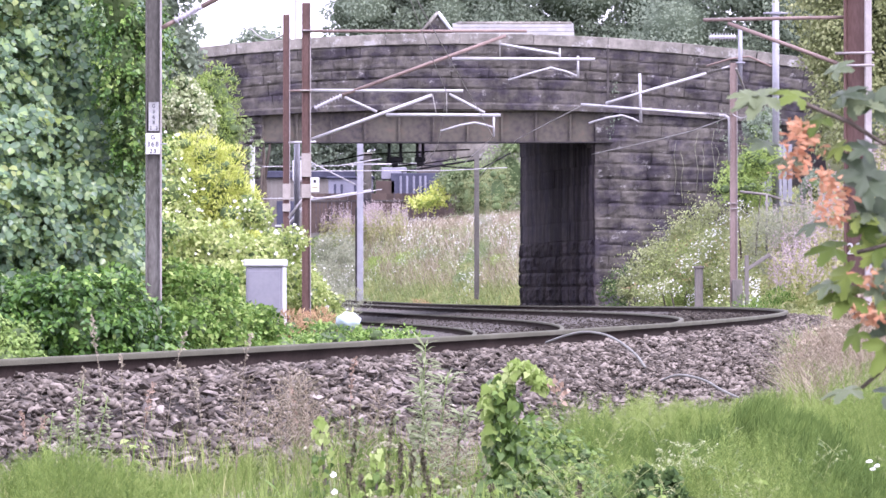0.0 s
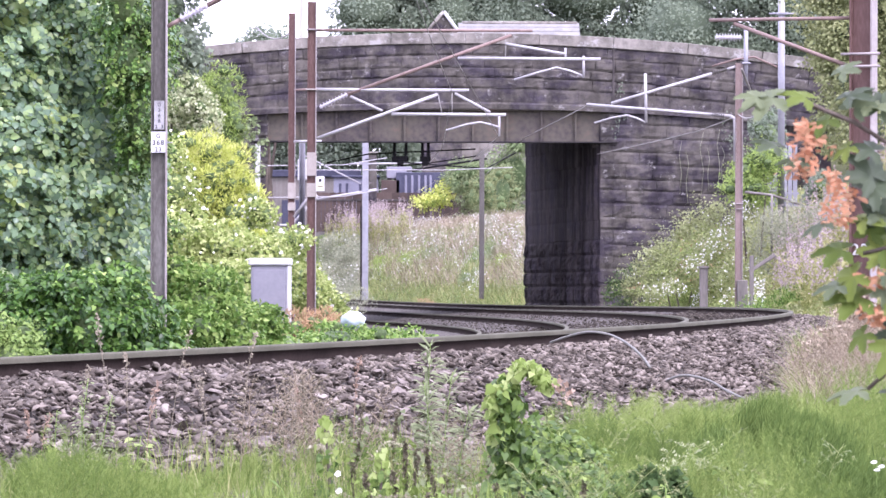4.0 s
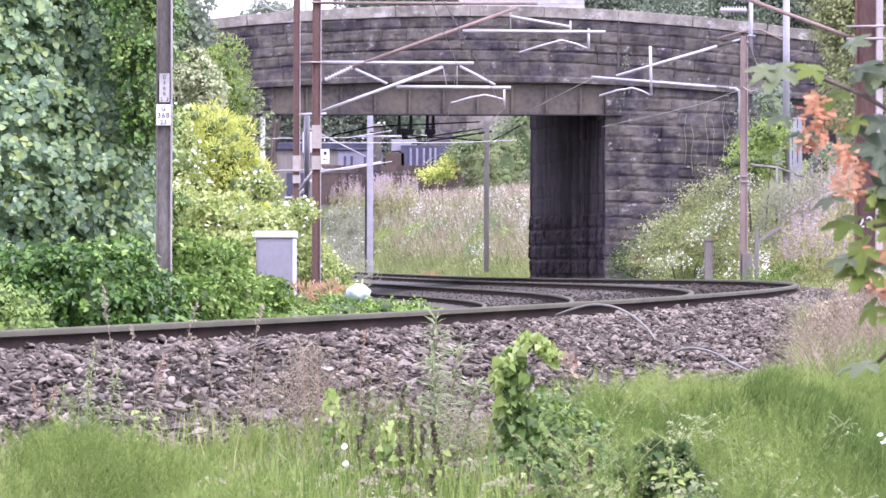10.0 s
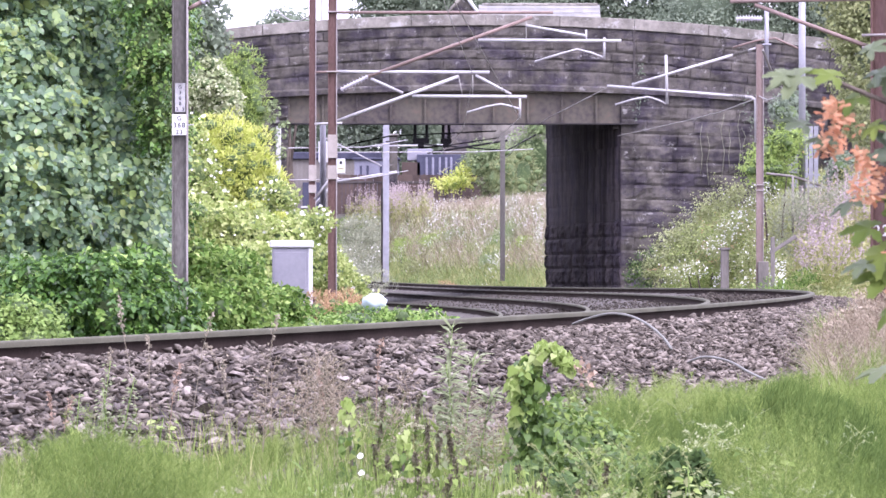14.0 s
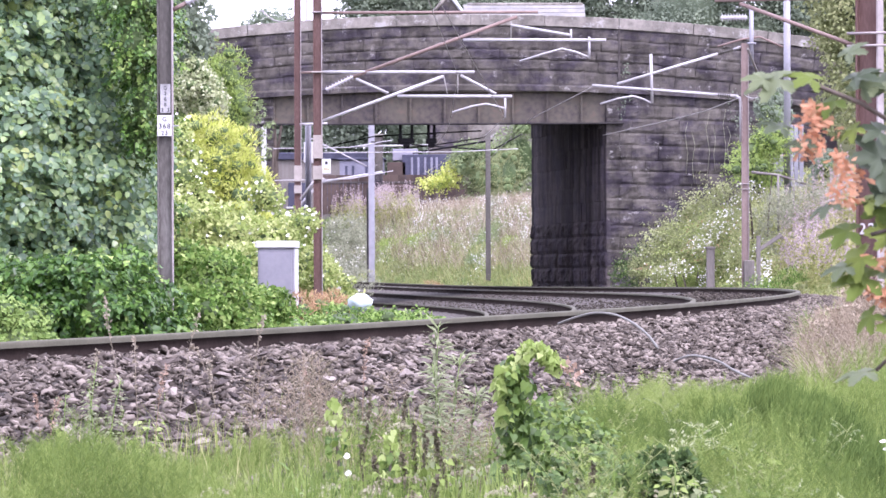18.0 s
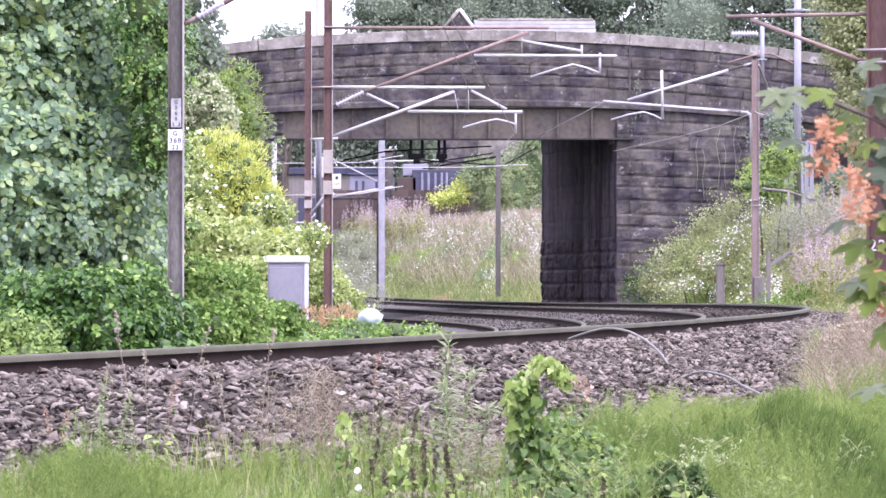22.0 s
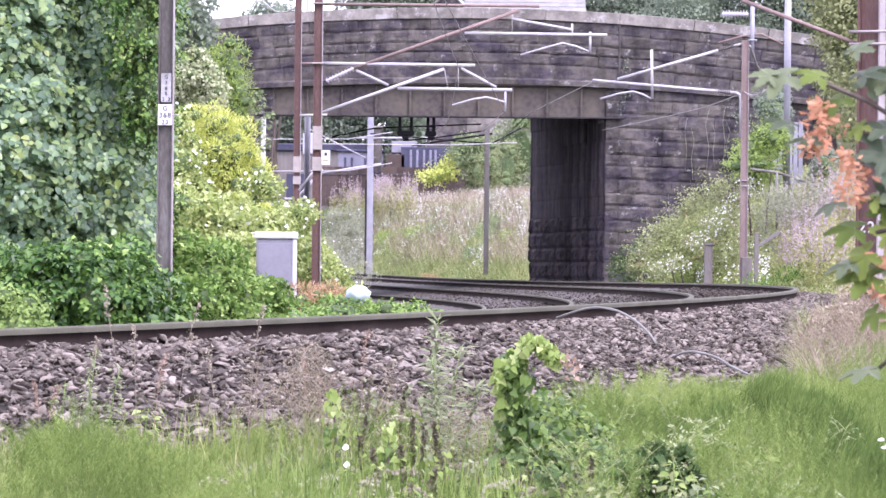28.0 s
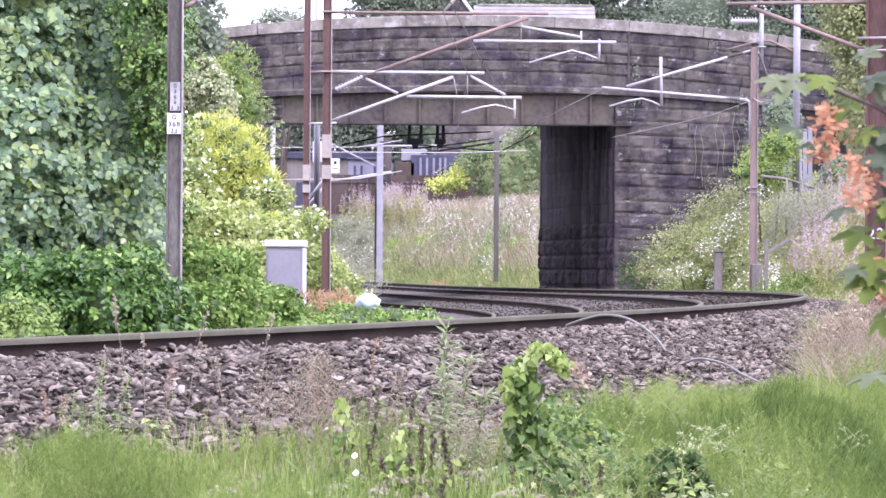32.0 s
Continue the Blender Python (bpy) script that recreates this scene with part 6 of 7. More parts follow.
undergrowth(9000, (0.03, 0.075), (100, 139), (2.9, 8.5), 0.75, 0.08, BRAMBLE, "light green brambles on the bank by the wing wall", seed=1.0)
undergrowth(45000, (0.03, 0.078), (90, 139), (2.9, 8.5), 0.6, 0.095, OLIVE, "olive-green undergrowth on the bank", seed=5.3)
undergrowth(46000, (0.03, 0.085), (90, 139), (2.9, 8.5), 0.55, 0.075, MUTED, "green leafy undergrowth on the bank", seed=4.0)
undergrowth(26000, (0.045, 0.1), (86, 125), (2.6, 8), 0.8, 0.12, BANKGRASS, "pale green weeds on the bank", SLIM, seed=7.0)
undergrowth(7000, (0.045, 0.066), (100, 130), (2.6, 6), 0.5, 0.07, REDWEED, "reddish weeds among the brambles", SLIM, 0.7, seed=2.5)
undergrowth(40000, (-0.035, 0.02), (160, 232), (2.8, 14), 0.5, 0.13, OLIVE, "grey-green weeds on the far bank", SLIM, seed=3.0)
x, y, d = field(34000, (0.077, 0.12), (32, 60), (0.95, 9))
z = surface_height(x, y)
blades("dry_grass", x, y, z, (0.08 + 0.4 * rng.random(len(x)) ** 1.5) * (0.6 + 0.6 * tufty(x, y, 1.4)) * (0.45 + 0.55 * smooth01((d - 0.9) / 1.2)), 0.002 + 0.002 * rng.random(len(x)), STRAW, "tangled dry straw-coloured grass beside the mast", 1.1)
keep = (rng.random(len(x)) < 0.38 - 0.012 * (y - 32)) & (d > 1.3)
blades("verge_grass", x[keep], y[keep], z[keep], 0.15 + 0.3 * rng.random(keep.sum()), 0.002 + 0.002 * rng.random(keep.sum()), GRASS, "green grass among dry stems", 1.0)
x, y, d = field(9000, (0.08, 0.105), (35.5, 39.6), (0.9, 9))
z = surface_height(x, y)
blades("dry_grass", x, y, z, (0.15 + 0.45 * rng.random(len(x))) * (0.6 + 0.6 * smooth01((x / y - 0.082) / 0.008)), 0.0015 + 0.0015 * rng.random(len(x)), STRAW, "pale dry stems round the mast's foot", 0.8)
x, y, d = field(80000, (-0.03, 0.12), (78, 139), (2.3, 9))
z = ground_height(x, y)
blades("bank_grass", x, y, z, 0.2 + 0.35 * rng.random(len(x)), 0.004 + 0.004 * rng.random(len(x)), BANKGRASS, "rough green grass on the cutting's bank", 0.7)
x, y, d = field(16000, (0.03, 0.09), (92, 132), (2.3, 3.9))
z = ground_height(x, y)
blades("verge_grass", x, y, z, 0.2 + 0.3 * rng.random(len(x)), 0.004 + 0.004 * rng.random(len(x)), GRASS, "fresh green grass at the foot of the bank", 0.7)
x, y, d = field(30000, (0.034, 0.062), (112, 138), (2.2, 4.6))
z = ground_height(x, y)
blades("verge_grass", x, y, z, 0.25 + 0.35 * rng.random(len(x)), 0.004 + 0.004 * rng.random(len(x)), GRASS, "fresh green grass below the wing wall", 0.7)
x, y, d = field(60000, (-0.035, 0.025), (158, 230), (2.3, 5.2))
z = ground_height(x, y)
blades("verge_grass", x, y, z, 0.25 + 0.3 * rng.random(len(x)), 0.005 + 0.005 * rng.random(len(x)), BANKGRASS, "greener grass at the foot of the far bank", 0.9)
x, y, d = field(110000, (-0.035, 0.025), (155, 235), (2.3, 14))
z = ground_height(x, y)
blades("bank_grass", x, y, z, 0.15 + 0.35 * rng.random(len(x)) * tufty(x, y, 0.5), 0.005 + 0.005 * rng.random(len(x)), FARGRASS, "long pale grass on the bank beyond the bridge", 0.9)
x, y, d = field(40000, (-0.03, 0.022), (155, 225), (4.0, 14))
keep = mounds(x * 0.5, y * 0.2) > -0.45
x, y = x[keep], y[keep]
z = ground_height(x, y)
blades("bank_grass", x, y, z, 0.6 + 0.4 * rng.random(len(x)), 0.004 + 0.004 * rng.random(len(x)), STRAW, "pale dry seeding grass on the far bank", 0.9)
x, y, d = field(40000, (-0.1, 0.0), (56, 135), (-9.5, -6.2))
z = ground_height(x, y)
blades("verge_grass", x, y, z, 0.2 + 0.35 * rng.random(len(x)), 0.004 + 0.005 * rng.random(len(x)), GRASS, "green verge grass inside the curve", 0.6)


x, y, d = field(3400, (-0.112, 0.012), (17, 24.5), (1.5, 9))
z = ground_height(x, y)
blades("tall_grass", x, y, z, 0.14 + 0.3 * rng.random(len(x)) * tufty(x, y, 1.2), 0.0015 + 0.0015 * rng.random(len(x)), GRASS, "pale green slender grass before the ballast", 0.5)
x, y, d = field(2600, (-0.112, 0.012), (17, 24.5), (1.5, 9))
z = ground_height(x, y)
blades("tall_grass", x, y, z, 0.14 + 0.28 * rng.random(len(x)) * tufty(x, y, 1.2), 0.0012 + 0.0015 * rng.random(len(x)), BANKGRASS, "pale bleached grass before the ballast", 0.6)
undergrowth(16000, (-0.04, -0.02), (165, 226), (2.8, 14), 1.3, 0.12, GREYGREEN, "grey-green weeds below the purple flowers", SLIM, seed=6.1)


undergrowth(40000, (-0.035, 0.02), (158, 225), (2.6, 10), 0.5, 0.1, SOFT, "fresh green weeds low on the far bank", SLIM, 0.8, seed=9.0)
undergrowth(22000, (-0.02, 0.02), (165, 228), (4, 14), 0.8, 0.055, VARIEGATED, "cream-flowered weeds on the far bank", LEAF, 0.8, seed=11.0)


def daisies(n, fan, depth, d_range, size, label):
    x, y, d = field(n, fan, depth, d_range)
    keep = rng.random(len(x)) < smooth01(tufty(x, y, 0.6) * 2.2 - 1.2) * smooth01(mounds(x * 0.5 + 2, y * 0.12 + 1) * 1.3 + 0.8)
    x, y = x[keep], y[keep]
    n = len(x)
    at = np.stack((x, y, ground_height(x, y) + 0.45 + 0.35 * rng.random(n)), 1)
    up = np.tile((0.0, -0.9, 0.7), (n, 1)) + ball(n) * 0.5
    v, f = scatter(at, np.cross(up, ball(n)), up, size * (0.6 + 0.8 * rng.random(n)), BLOOM)
    tagged(sheet("daisies", v, f, PETAL), label, "flowers", kind="stuff")


daisies(34000, (-0.03, 0.02), (165, 226), (4, 13), 0.028, "white ox-eye daisies on the far bank")
daisies(15000, (0.045, 0.07), (95, 132), (3, 7.5), 0.042, "white ox-eye daisies on the bank by the wing wall")


def flower_drift(spots, n, size, label):
    """White flower heads gathered in drifts. spots: plan centre, half widths, height over the ground."""
    spots = np.asarray(spots, float)
    pick = rng.integers(0, len(spots), n)
    q = rng.normal(size=(n, 2)) * 0.6
    x, y = spots[pick, 0] + q[:, 0] * spots[pick, 2], spots[pick, 1] + q[:, 1] * spots[pick, 3]
    at = np.stack((x, y, ground_height(x, y) + spots[pick, 4] + 0.25 * rng.random(n)), 1)
    up = np.tile((0.0, -0.9, 0.7), (n, 1)) + ball(n) * 0.5
    v, f = scatter(at, np.cross(up, ball(n)), up, size * (0.6 + 0.8 * rng.random(n)), BLOOM)
    tagged(sheet("daisies", v, f, PETAL), label, "flowers", kind="stuff")


flower_drift([(2.6, 190, 0.5, 4, 0.6), (1.9, 196, 0.5, 4, 0.6), (0.4, 200, 0.8, 5, 0.6), (-0.6, 207, 0.7, 5, 0.6), (1.2, 187, 0.5, 4, 0.5), (-4.6, 214, 0.5, 3, 0.9), (-5.3, 216, 0.6, 3, 1.0), (2.9, 184, 0.3, 4, 0.4), (-1.6, 212, 0.5, 4, 0.6)], 1300, 0.034, "white ox-eye daisies in drifts on the far bank")


def rosebay(fan, depth, d_range, n, label):
    """Tall stems of pink-purple flower spikes."""
    x, y, d = field(n, fan, depth, d_range)
    keep = rng.random(len(x)) < np.clip(0.35 + 0.8 * mounds(x * 1.1, y * 0.3), 0.02, 1)
    x, y = x[keep], y[keep]
    n = len(x)
    z = ground_height(x, y)
    h = 0.9 + 0.9 * rng.random(n)
    k = 26
    t = rng.random((n, k))
    at = np.stack((np.repeat(x, k), np.repeat(y, k), np.repeat(z, k) + np.repeat(h, k) * (0.55 + 0.5 * t.ravel())), 1)
    taper = (1.1 - t.ravel())
    at[:, :2] += rng.normal(size=(n * k, 2)) * 0.03 * taper[:, None]
    v, f = scatter(at, ball(n * k), ball(n * k), 0.05 * (0.5 + rng.random(n * k)), LEAF)
    tagged(sheet("rosebay_flowers", v, f, PINK), label, "flowers", kind="stuff")
    at = np.stack((np.repeat(x, k), np.repeat(y, k), np.repeat(z, k) + np.repeat(h, k) * 0.75 * t.ravel()), 1)
    v, f = scatter(at, ball(n * k) + np.array((0, 0, 0.3)), ball(n * k) + np.array((0, 0, 1)), 0.16 * (0.5 + rng.random(n * k)), SLIM)
    tagged(sheet("rosebay_leaves", v, f, BANKGRASS), "narrow green leaves of rosebay stems", "plants", kind="stuff")


rosebay((0.072, 0.098), (92, 120), (3.0, 8.5), 1400, "pink-purple rosebay spikes on the bank")
rosebay((-0.03, -0.008), (212, 231), (6.5, 14), 4600, "pale purple rosebay spikes on the far bank")


# ---- ballast stones ----
def pebble(seed):
    """An angular broken stone: the hull of a few random points, about one across."""
    r = random.Random(seed)
    bm = bmesh.new()
    s = (r.uniform(0.5, 0.78), r.uniform(0.36, 0.55), r.uniform(0.16, 0.3))
    for q in range(8):
        p = Vector((r.gauss(0, 1), r.gauss(0, 1), r.gauss(0, 1))).normalized() * r.uniform(0.75, 1.3)
        bm.verts.new((p.x * s[0], p.y * s[1], p.z * s[2]))
    made = bmesh.ops.convex_hull(bm, input=list(bm.verts))
    bmesh.ops.delete(bm, geom=[v for v in made["geom_interior"] if isinstance(v, bmesh.types.BMVert)], context="VERTS")
    return bm


def spread(n, arc, d_range, size):
    s = arc[0] + (arc[1] - arc[0]) * rng.random(n)
    d = d_range[0] + (d_range[1] - d_range[0]) * rng.random(n)
    x, y = beside(s, d)
    lump = 0.025 * np.sin(x * 5 + y * 2) * np.sin(y * 4 - x * 3)
    return x, y, bed_height(s, d) + lump + size * (0.55 * rng.random(n) - 0.12)


def ballast_field(n, arc, d_range, size, label, material=BALLAST):
    """Thousands of broken stones heaped on the bed, in one mesh."""
    shapes = []
    for q in range(10):
        bm = pebble(q)
        bm.verts.index_update()
        shapes.append((np.array([v.co for v in bm.verts]), np.array([[v.index for v in f.verts] for f in bm.faces])))
        bm.free()
    x, y, z = spread(n, arc, d_range, size)
    vs, fs, base = [], [], 0
    for q, (tv, tf) in enumerate(shapes):
        i = np.arange(q, len(x), 10)
        a = rng.random((len(i), 3)) * np.array((1.2, 1.2, 6.283)) - np.array((0.6, 0.6, 0))
        ca, sa = np.cos(a), np.sin(a)
        sc = size * (0.55 + 1.2 * rng.random(len(i)) ** 2)
        p = np.repeat(tv[None], len(i), 0) * sc[:, None, None]
        for u, w, c in ((1, 2, 0), (0, 2, 1), (0, 1, 2)):
            e = p.copy()
            e[..., u] = p[..., u] * ca[:, None, c] - p[..., w] * sa[:, None, c]
            e[..., w] = p[..., u] * sa[:, None, c] + p[..., w] * ca[:, None, c]
            p = e
        p += np.stack((x[i], y[i], z[i]), 1)[:, None]
        vs.append(p.reshape(-1, 3))
        fs.append((tf[None] + (np.arange(len(i)) * len(tv))[:, None, None]).reshape(-1, 3) + base)
        base += p.shape[0] * p.shape[1]
    return tagged(sheet("ballast_stones", np.concatenate(vs), np.concatenate(fs), material), label, "ballast", kind="stuff")


ballast_field(66000, (-59, -24), (0.06, 2.9), 0.052, "angular brown-grey granite ballast beside the near rail")
ballast_field(9000, (-59, -30), (1.7, 3.1), 0.062, "angular brown-grey granite ballast along the shoulder")
ballast_field(7500, (-26, 18), (-1.42, -0.06), 0.055, "dark brown ballast between the outer rails", OLDBALLAST)
ballast_field(5500, (-26, 18), (0.06, 1.1), 0.055, "angular brown-grey granite ballast outside the outer track")
ballast_field(9000, (-16, 60), (-4.8, -1.6), 0.04, "oily dark brown ballast between the tracks", OLDBALLAST)
pebbles = []
for q in range(6):
    bm = pebble(40 + q)
    me = bpy.data.meshes.new("ballast_stone")
    bm.to_mesh(me)
    bm.free()
    me.materials.append(STONEPIECE)
    pebbles.append(me)
px, py, pz = spread(300, (-57, -49), (0.7, 2.2), 0.085)
for i in range(300):
    ob = new("ballast_stone", pebbles[i % 6])
    ob.parent = BED
    q = 0.06 + 0.05 * rng.random()
    ob.matrix_basis = pose(px[i], py[i], pz[i] + 0.03, *(rng.random(3) * (60, 60, 360) - (30, 30, 0))) @ Matrix.Scale(q, 4)


# ---- plants near the camera ----
def on_ground(x, y):
    return float(ground_height(x, y)[0])


x, y, d = field(1700, (-0.045, 0.016), (17, 20.6), (1.5, 9))
z = ground_height(x, y)
blades("tall_grass", x, y, z, 0.2 + 0.22 * rng.random(len(x)), 0.0022 + 0.002 * rng.random(len(x)), GRASS, "upright green grass among the docks", 0.25)


def dock_plant(x, y, h, lean, thick=0.02):
    z = on_ground(x, y)
    p = thing("dock_plant", (x, y, z), "tall withered dock stem packed with dark brown seeds", "weed", "tall weeds")
    bar("stem", [(0, 0, 0), (lean * 0.3, 0, h * 0.5), (lean, 0, h)], 0.006, DOCK, p, sides=5, r2=0.003)
    n = int(520 * thick / 0.02)
    t = 0.28 + 0.72 * rng.random(n)
    whorl = 0.55 + 0.45 * np.sin(t * h * 130)
    at = np.stack((lean * t ** 1.6, np.zeros(n), h * t), 1) + ball(n) * (thick * whorl * (1.1 - 0.7 * t))[:, None] * rng.random((n, 1)) ** 0.4
    v, f = scatter(at, ball(n), ball(n), 0.013 * (0.6 + 0.8 * rng.random(n)), ROUND)
    tagged(sheet("seed_spray", v, f, DOCKSEED, p, "dark brown seed clusters"), kind="stuff")
    m = 12
    t = 0.6 * rng.random(m)
    at = np.stack((lean * t ** 1.6, np.zeros(m), h * t), 1)
    out = ball(m) * np.array((1, 1, 0.3)) + np.array((0, 0, 0.25))
    v, f = scatter(at, out, np.tile((0.0, 0.0, 1.0), (m, 1)), 0.08 * (0.5 + rng.random(m)), LEAF)
    sheet("foliage", v, f, GRASS, p)
    m = 22
    t = 0.25 + 0.75 * rng.random(m)
    at = np.stack((lean * t ** 1.6, np.zeros(m), h * t), 1) + ball(m) * 0.03
    v, f = scatter(at, ball(m) * 0.7 + np.array((0, -0.2, -0.6)), np.tile((0.1, -0.8, 0.6), (m, 1)) + ball(m) * 0.6, 0.03 * (0.5 + 0.8 * rng.random(m)), HEART)
    sheet("foliage", v, f, VINETIP if thick > 0.018 else THISTLE, p, "climbing yellow-green leaves" if thick > 0.018 else "")


# feet in the plan, height, lean, thickness of the seeds
for x, y, h, lean, thick in ((-0.405, 20.6, 0.36, -0.02, 0.02), (-0.185, 20.6, 0.44, 0.0, 0.02), (-0.04, 20.4, 0.46, -0.055, 0.026), (0.03, 20.2, 0.34, -0.03, 0.024), (0.3, 20.0, 0.36, 0.0, 0.02), (0.11, 19.4, 0.26, 0.01, 0.014),
                             (0.46, 18.9, 0.24, 0.0, 0.026), (-0.1, 19.2, 0.26, 0.02, 0.022), (-0.62, 19.4, 0.22, 0.03, 0.016), (0.19, 21.2, 0.42, 0.02, 0.014), (0.6, 19.0, 0.22, -0.02, 0.02)):
    dock_plant(x, y, h, lean, thick)
for k in range(15):
    r = random.Random(60 + k)
    yy = r.uniform(18.4, 20.0)
    dock_plant(r.choice((r.uniform(-0.02, 0.0), r.uniform(0.006, 0.03))) * yy, yy, r.uniform(0.24, 0.4), r.uniform(-0.07, 0.07), r.uniform(0.016, 0.026))
for k in range(6):
    r = random.Random(100 + k)
    yy = r.uniform(19.5, 23)
    dock_plant(r.uniform(-0.03, 0.02) * yy, yy, r.uniform(0.26, 0.5), r.uniform(-0.05, 0.05), r.uniform(0.008, 0.014))


def leafy_stem(x, y, h, lean, n, size, material, label, name="leafy_weed", kind=LEAF, hang=0.3, spread=0.07, stem=0.005):
    z = on_ground(x, y)
    p = thing(name, (x, y, z), label, "weed", "tall weeds")
    pts = [(lean * (t ** 2), 0, h * t) for t in np.linspace(0, 1, 6)]
    bar("stem", pts, stem, BARK if name == "twining_weed" else SHRUB, p, sides=5, r2=stem * 0.5)
    t = 0.12 + 0.88 * rng.random(n)
    at = np.stack((lean * t ** 2, np.zeros(n), h * t), 1)
    out = ball(n) * np.array((1, 1, 0.4))
    at += out * spread * rng.random(n)[:, None]
    v, f = scatter(at, out + np.array((0, 0, -hang)), np.tile((0.0, -0.4, 1.0), (n, 1)) + ball(n) * 0.4, size * (0.5 + 0.8 * rng.random(n)), kind)
    sheet("foliage", v, f, material, p)


# vine on a dead stem: a hooked crest and hanging leaves
vine = thing("climbing_vine", (0.30, 20.5, on_ground(0.3, 20.5)), "bright green climbing vine hooked over a dead stem", "vine", "tall weeds")
VH = 0.92 - vine.matrix_basis.translation.z + 0.07
hook = [(-0.02, 0, 0), (-0.05, 0, VH * 0.5), (-0.04, 0, VH * 0.86), (0.02, 0, VH * 0.98), (0.08, 0, VH * 0.985), (0.13, 0, VH * 0.94), (0.155, 0, VH * 0.89)]
bar("stem", hook, 0.008, SHRUB, vine, sides=6)


def vine_leaves(n, where, size, material, label, spread=0.03):
    """Hanging heart-shaped leaves along a line of (x, z), given from its top; the blades turn to the viewer's side and the sky."""
    u = rng.random(n)
    k = np.linspace(0, 1, len(where))
    at = np.stack((np.interp(u, k, [q[0] for q in where]) + rng.normal(size=n) * spread, rng.normal(size=n) * 0.045, np.interp(u, k, [q[1] for q in where]) + rng.normal(size=n) * 0.014), 1)
    ahead = ball(n) * np.array((1.0, 0.7, 0.6)) + np.array((0, -0.25, -0.8))
    up = np.tile((0.1, -0.7, 0.8), (n, 1)) + ball(n) * 0.95
    v, f = scatter(at, ahead, up, size * (0.45 + 0.75 * rng.random(n)), HEART)
    sheet("foliage", v, f, material, vine, label)


vine_leaves(300, [(q[0], q[2] + 0.015) for q in hook[2:]], 0.042, VINETIP, "bright young yellow-green leaves", 0.018)
vine_leaves(30, [(0.17, VH * 0.92), (0.22, VH * 0.9), (0.24, VH * 0.82)], 0.026, REDDISH, "pale reddish end of the shoot", 0.02)
vine_leaves(120, [(-0.06, VH * 0.92), (-0.085, VH * 0.8), (-0.07, VH * 0.62)], 0.05, VINETIP, "bright young yellow-green leaves", 0.018)
vine_leaves(430, [(-0.03, VH * 0.94), (-0.02, VH * 0.75), (0.0, VH * 0.6), (0.03, VH * 0.5)], 0.052, VINE, "green heart-shaped leaves", 0.03)
vine_leaves(460, [(0.0, VH * 0.6), (0.05, VH * 0.45), (0.1, VH * 0.28), (0.12, VH * 0.1)], 0.052, VINE, "green heart-shaped leaves", 0.034)
vine_leaves(140, [(-0.04, VH * 0.6), (-0.05, VH * 0.4), (-0.03, VH * 0.1)], 0.04, VINE, "green heart-shaped leaves", 0.035)
for x, y, h, lean in ((-0.1, 22.5, 0.8, 0.02), (-0.02, 22.3, 0.66, 0.05), (-0.06, 22.0, 0.6, -0.05), (0.05, 21.8, 0.5, 0.06)):
    leafy_stem(x, y, h, lean, 190, 0.066, THISTLE, "pale grey-green leafy thistle stem", "thistle", SLIM, -0.1, 0.045, 0.004)
for x, y, h, lean in ((-1.68, 20.6, 0.62, 0.05), (-1.62, 20.4, 0.5, -0.03), (-1.56, 20.2, 0.55, 0.07), (-1.74, 20.0, 0.46, 0.02)):
    leafy_stem(x, y, h, lean, 130, 0.022, THISTLE, "grey-green weed with small leaves before the ballast", "leafy_weed", LEAF, 0.1, 0.04, 0.004)


def twiner(x, y, h, lean):
    """A dead dark stem with a twining climber: yellow-green at the top, hanging heart-shaped leaves below."""
    p = thing("twining_weed", (x, y, on_ground(x, y)), "yellow-green bindweed twining up a dark dead stem", "weed", "tall weeds")
    bar("stem", [(lean * t * t, 0, h * t) for t in np.linspace(0, 1, 6)], 0.011, BARK, p, sides=6, r2=0.005)
    for n, lo, hi, size, mat, wide in ((26, 0.84, 1.04, 0.038, VINETIP, 0.03), (44, 0.15, 0.85, 0.036, VINE, 0.045), (26, 0.3, 0.8, 0.04, GRASS, 0.05)):
        t = lo + (hi - lo) * rng.random(n)
        at = np.stack((lean * t ** 2, np.zeros(n), h * t), 1) + ball(n) * wide
        v, f = scatter(at, ball(n) * 0.6 + np.array((0, -0.2, -1.0)), np.tile((0.1, -0.9, 0.6), (n, 1)) + ball(n) * 0.6, size * (0.5 + 0.7 * rng.random(n)), HEART)
        sheet("foliage", v, f, mat, p)


twiner(-0.52, 20.5, 0.56, -0.03)
twiner(-0.29, 20.2, 0.42, 0.0)
bush("bindweed_clump", "yellow-green bindweed leaves heaped beside the vine", [(0.44, 21.6, 0.52, 0.1, 0.16, 0.14), (0.54, 21.4, 0.48, 0.12, 0.18, 0.14), (0.66, 21.2, 0.42, 0.12, 0.18, 0.12), (0.5, 20.6, 0.36, 0.12, 0.16, 0.14)],
     700, 0.035, VINE, small=14, small_r=0.06, category="weeds", shoots=(dict(n=90, leaves=4, size=0.034, material=VINETIP, kind=HEART, length=0.1, droop=0.0, inner=0.95), dict(n=260, leaves=4, size=0.036, material=VINE, kind=HEART, length=0.1, droop=0.2), dict(n=120, leaves=4, size=0.034, material=GRASS, kind=OVAL, length=0.12, droop=-0.2)))
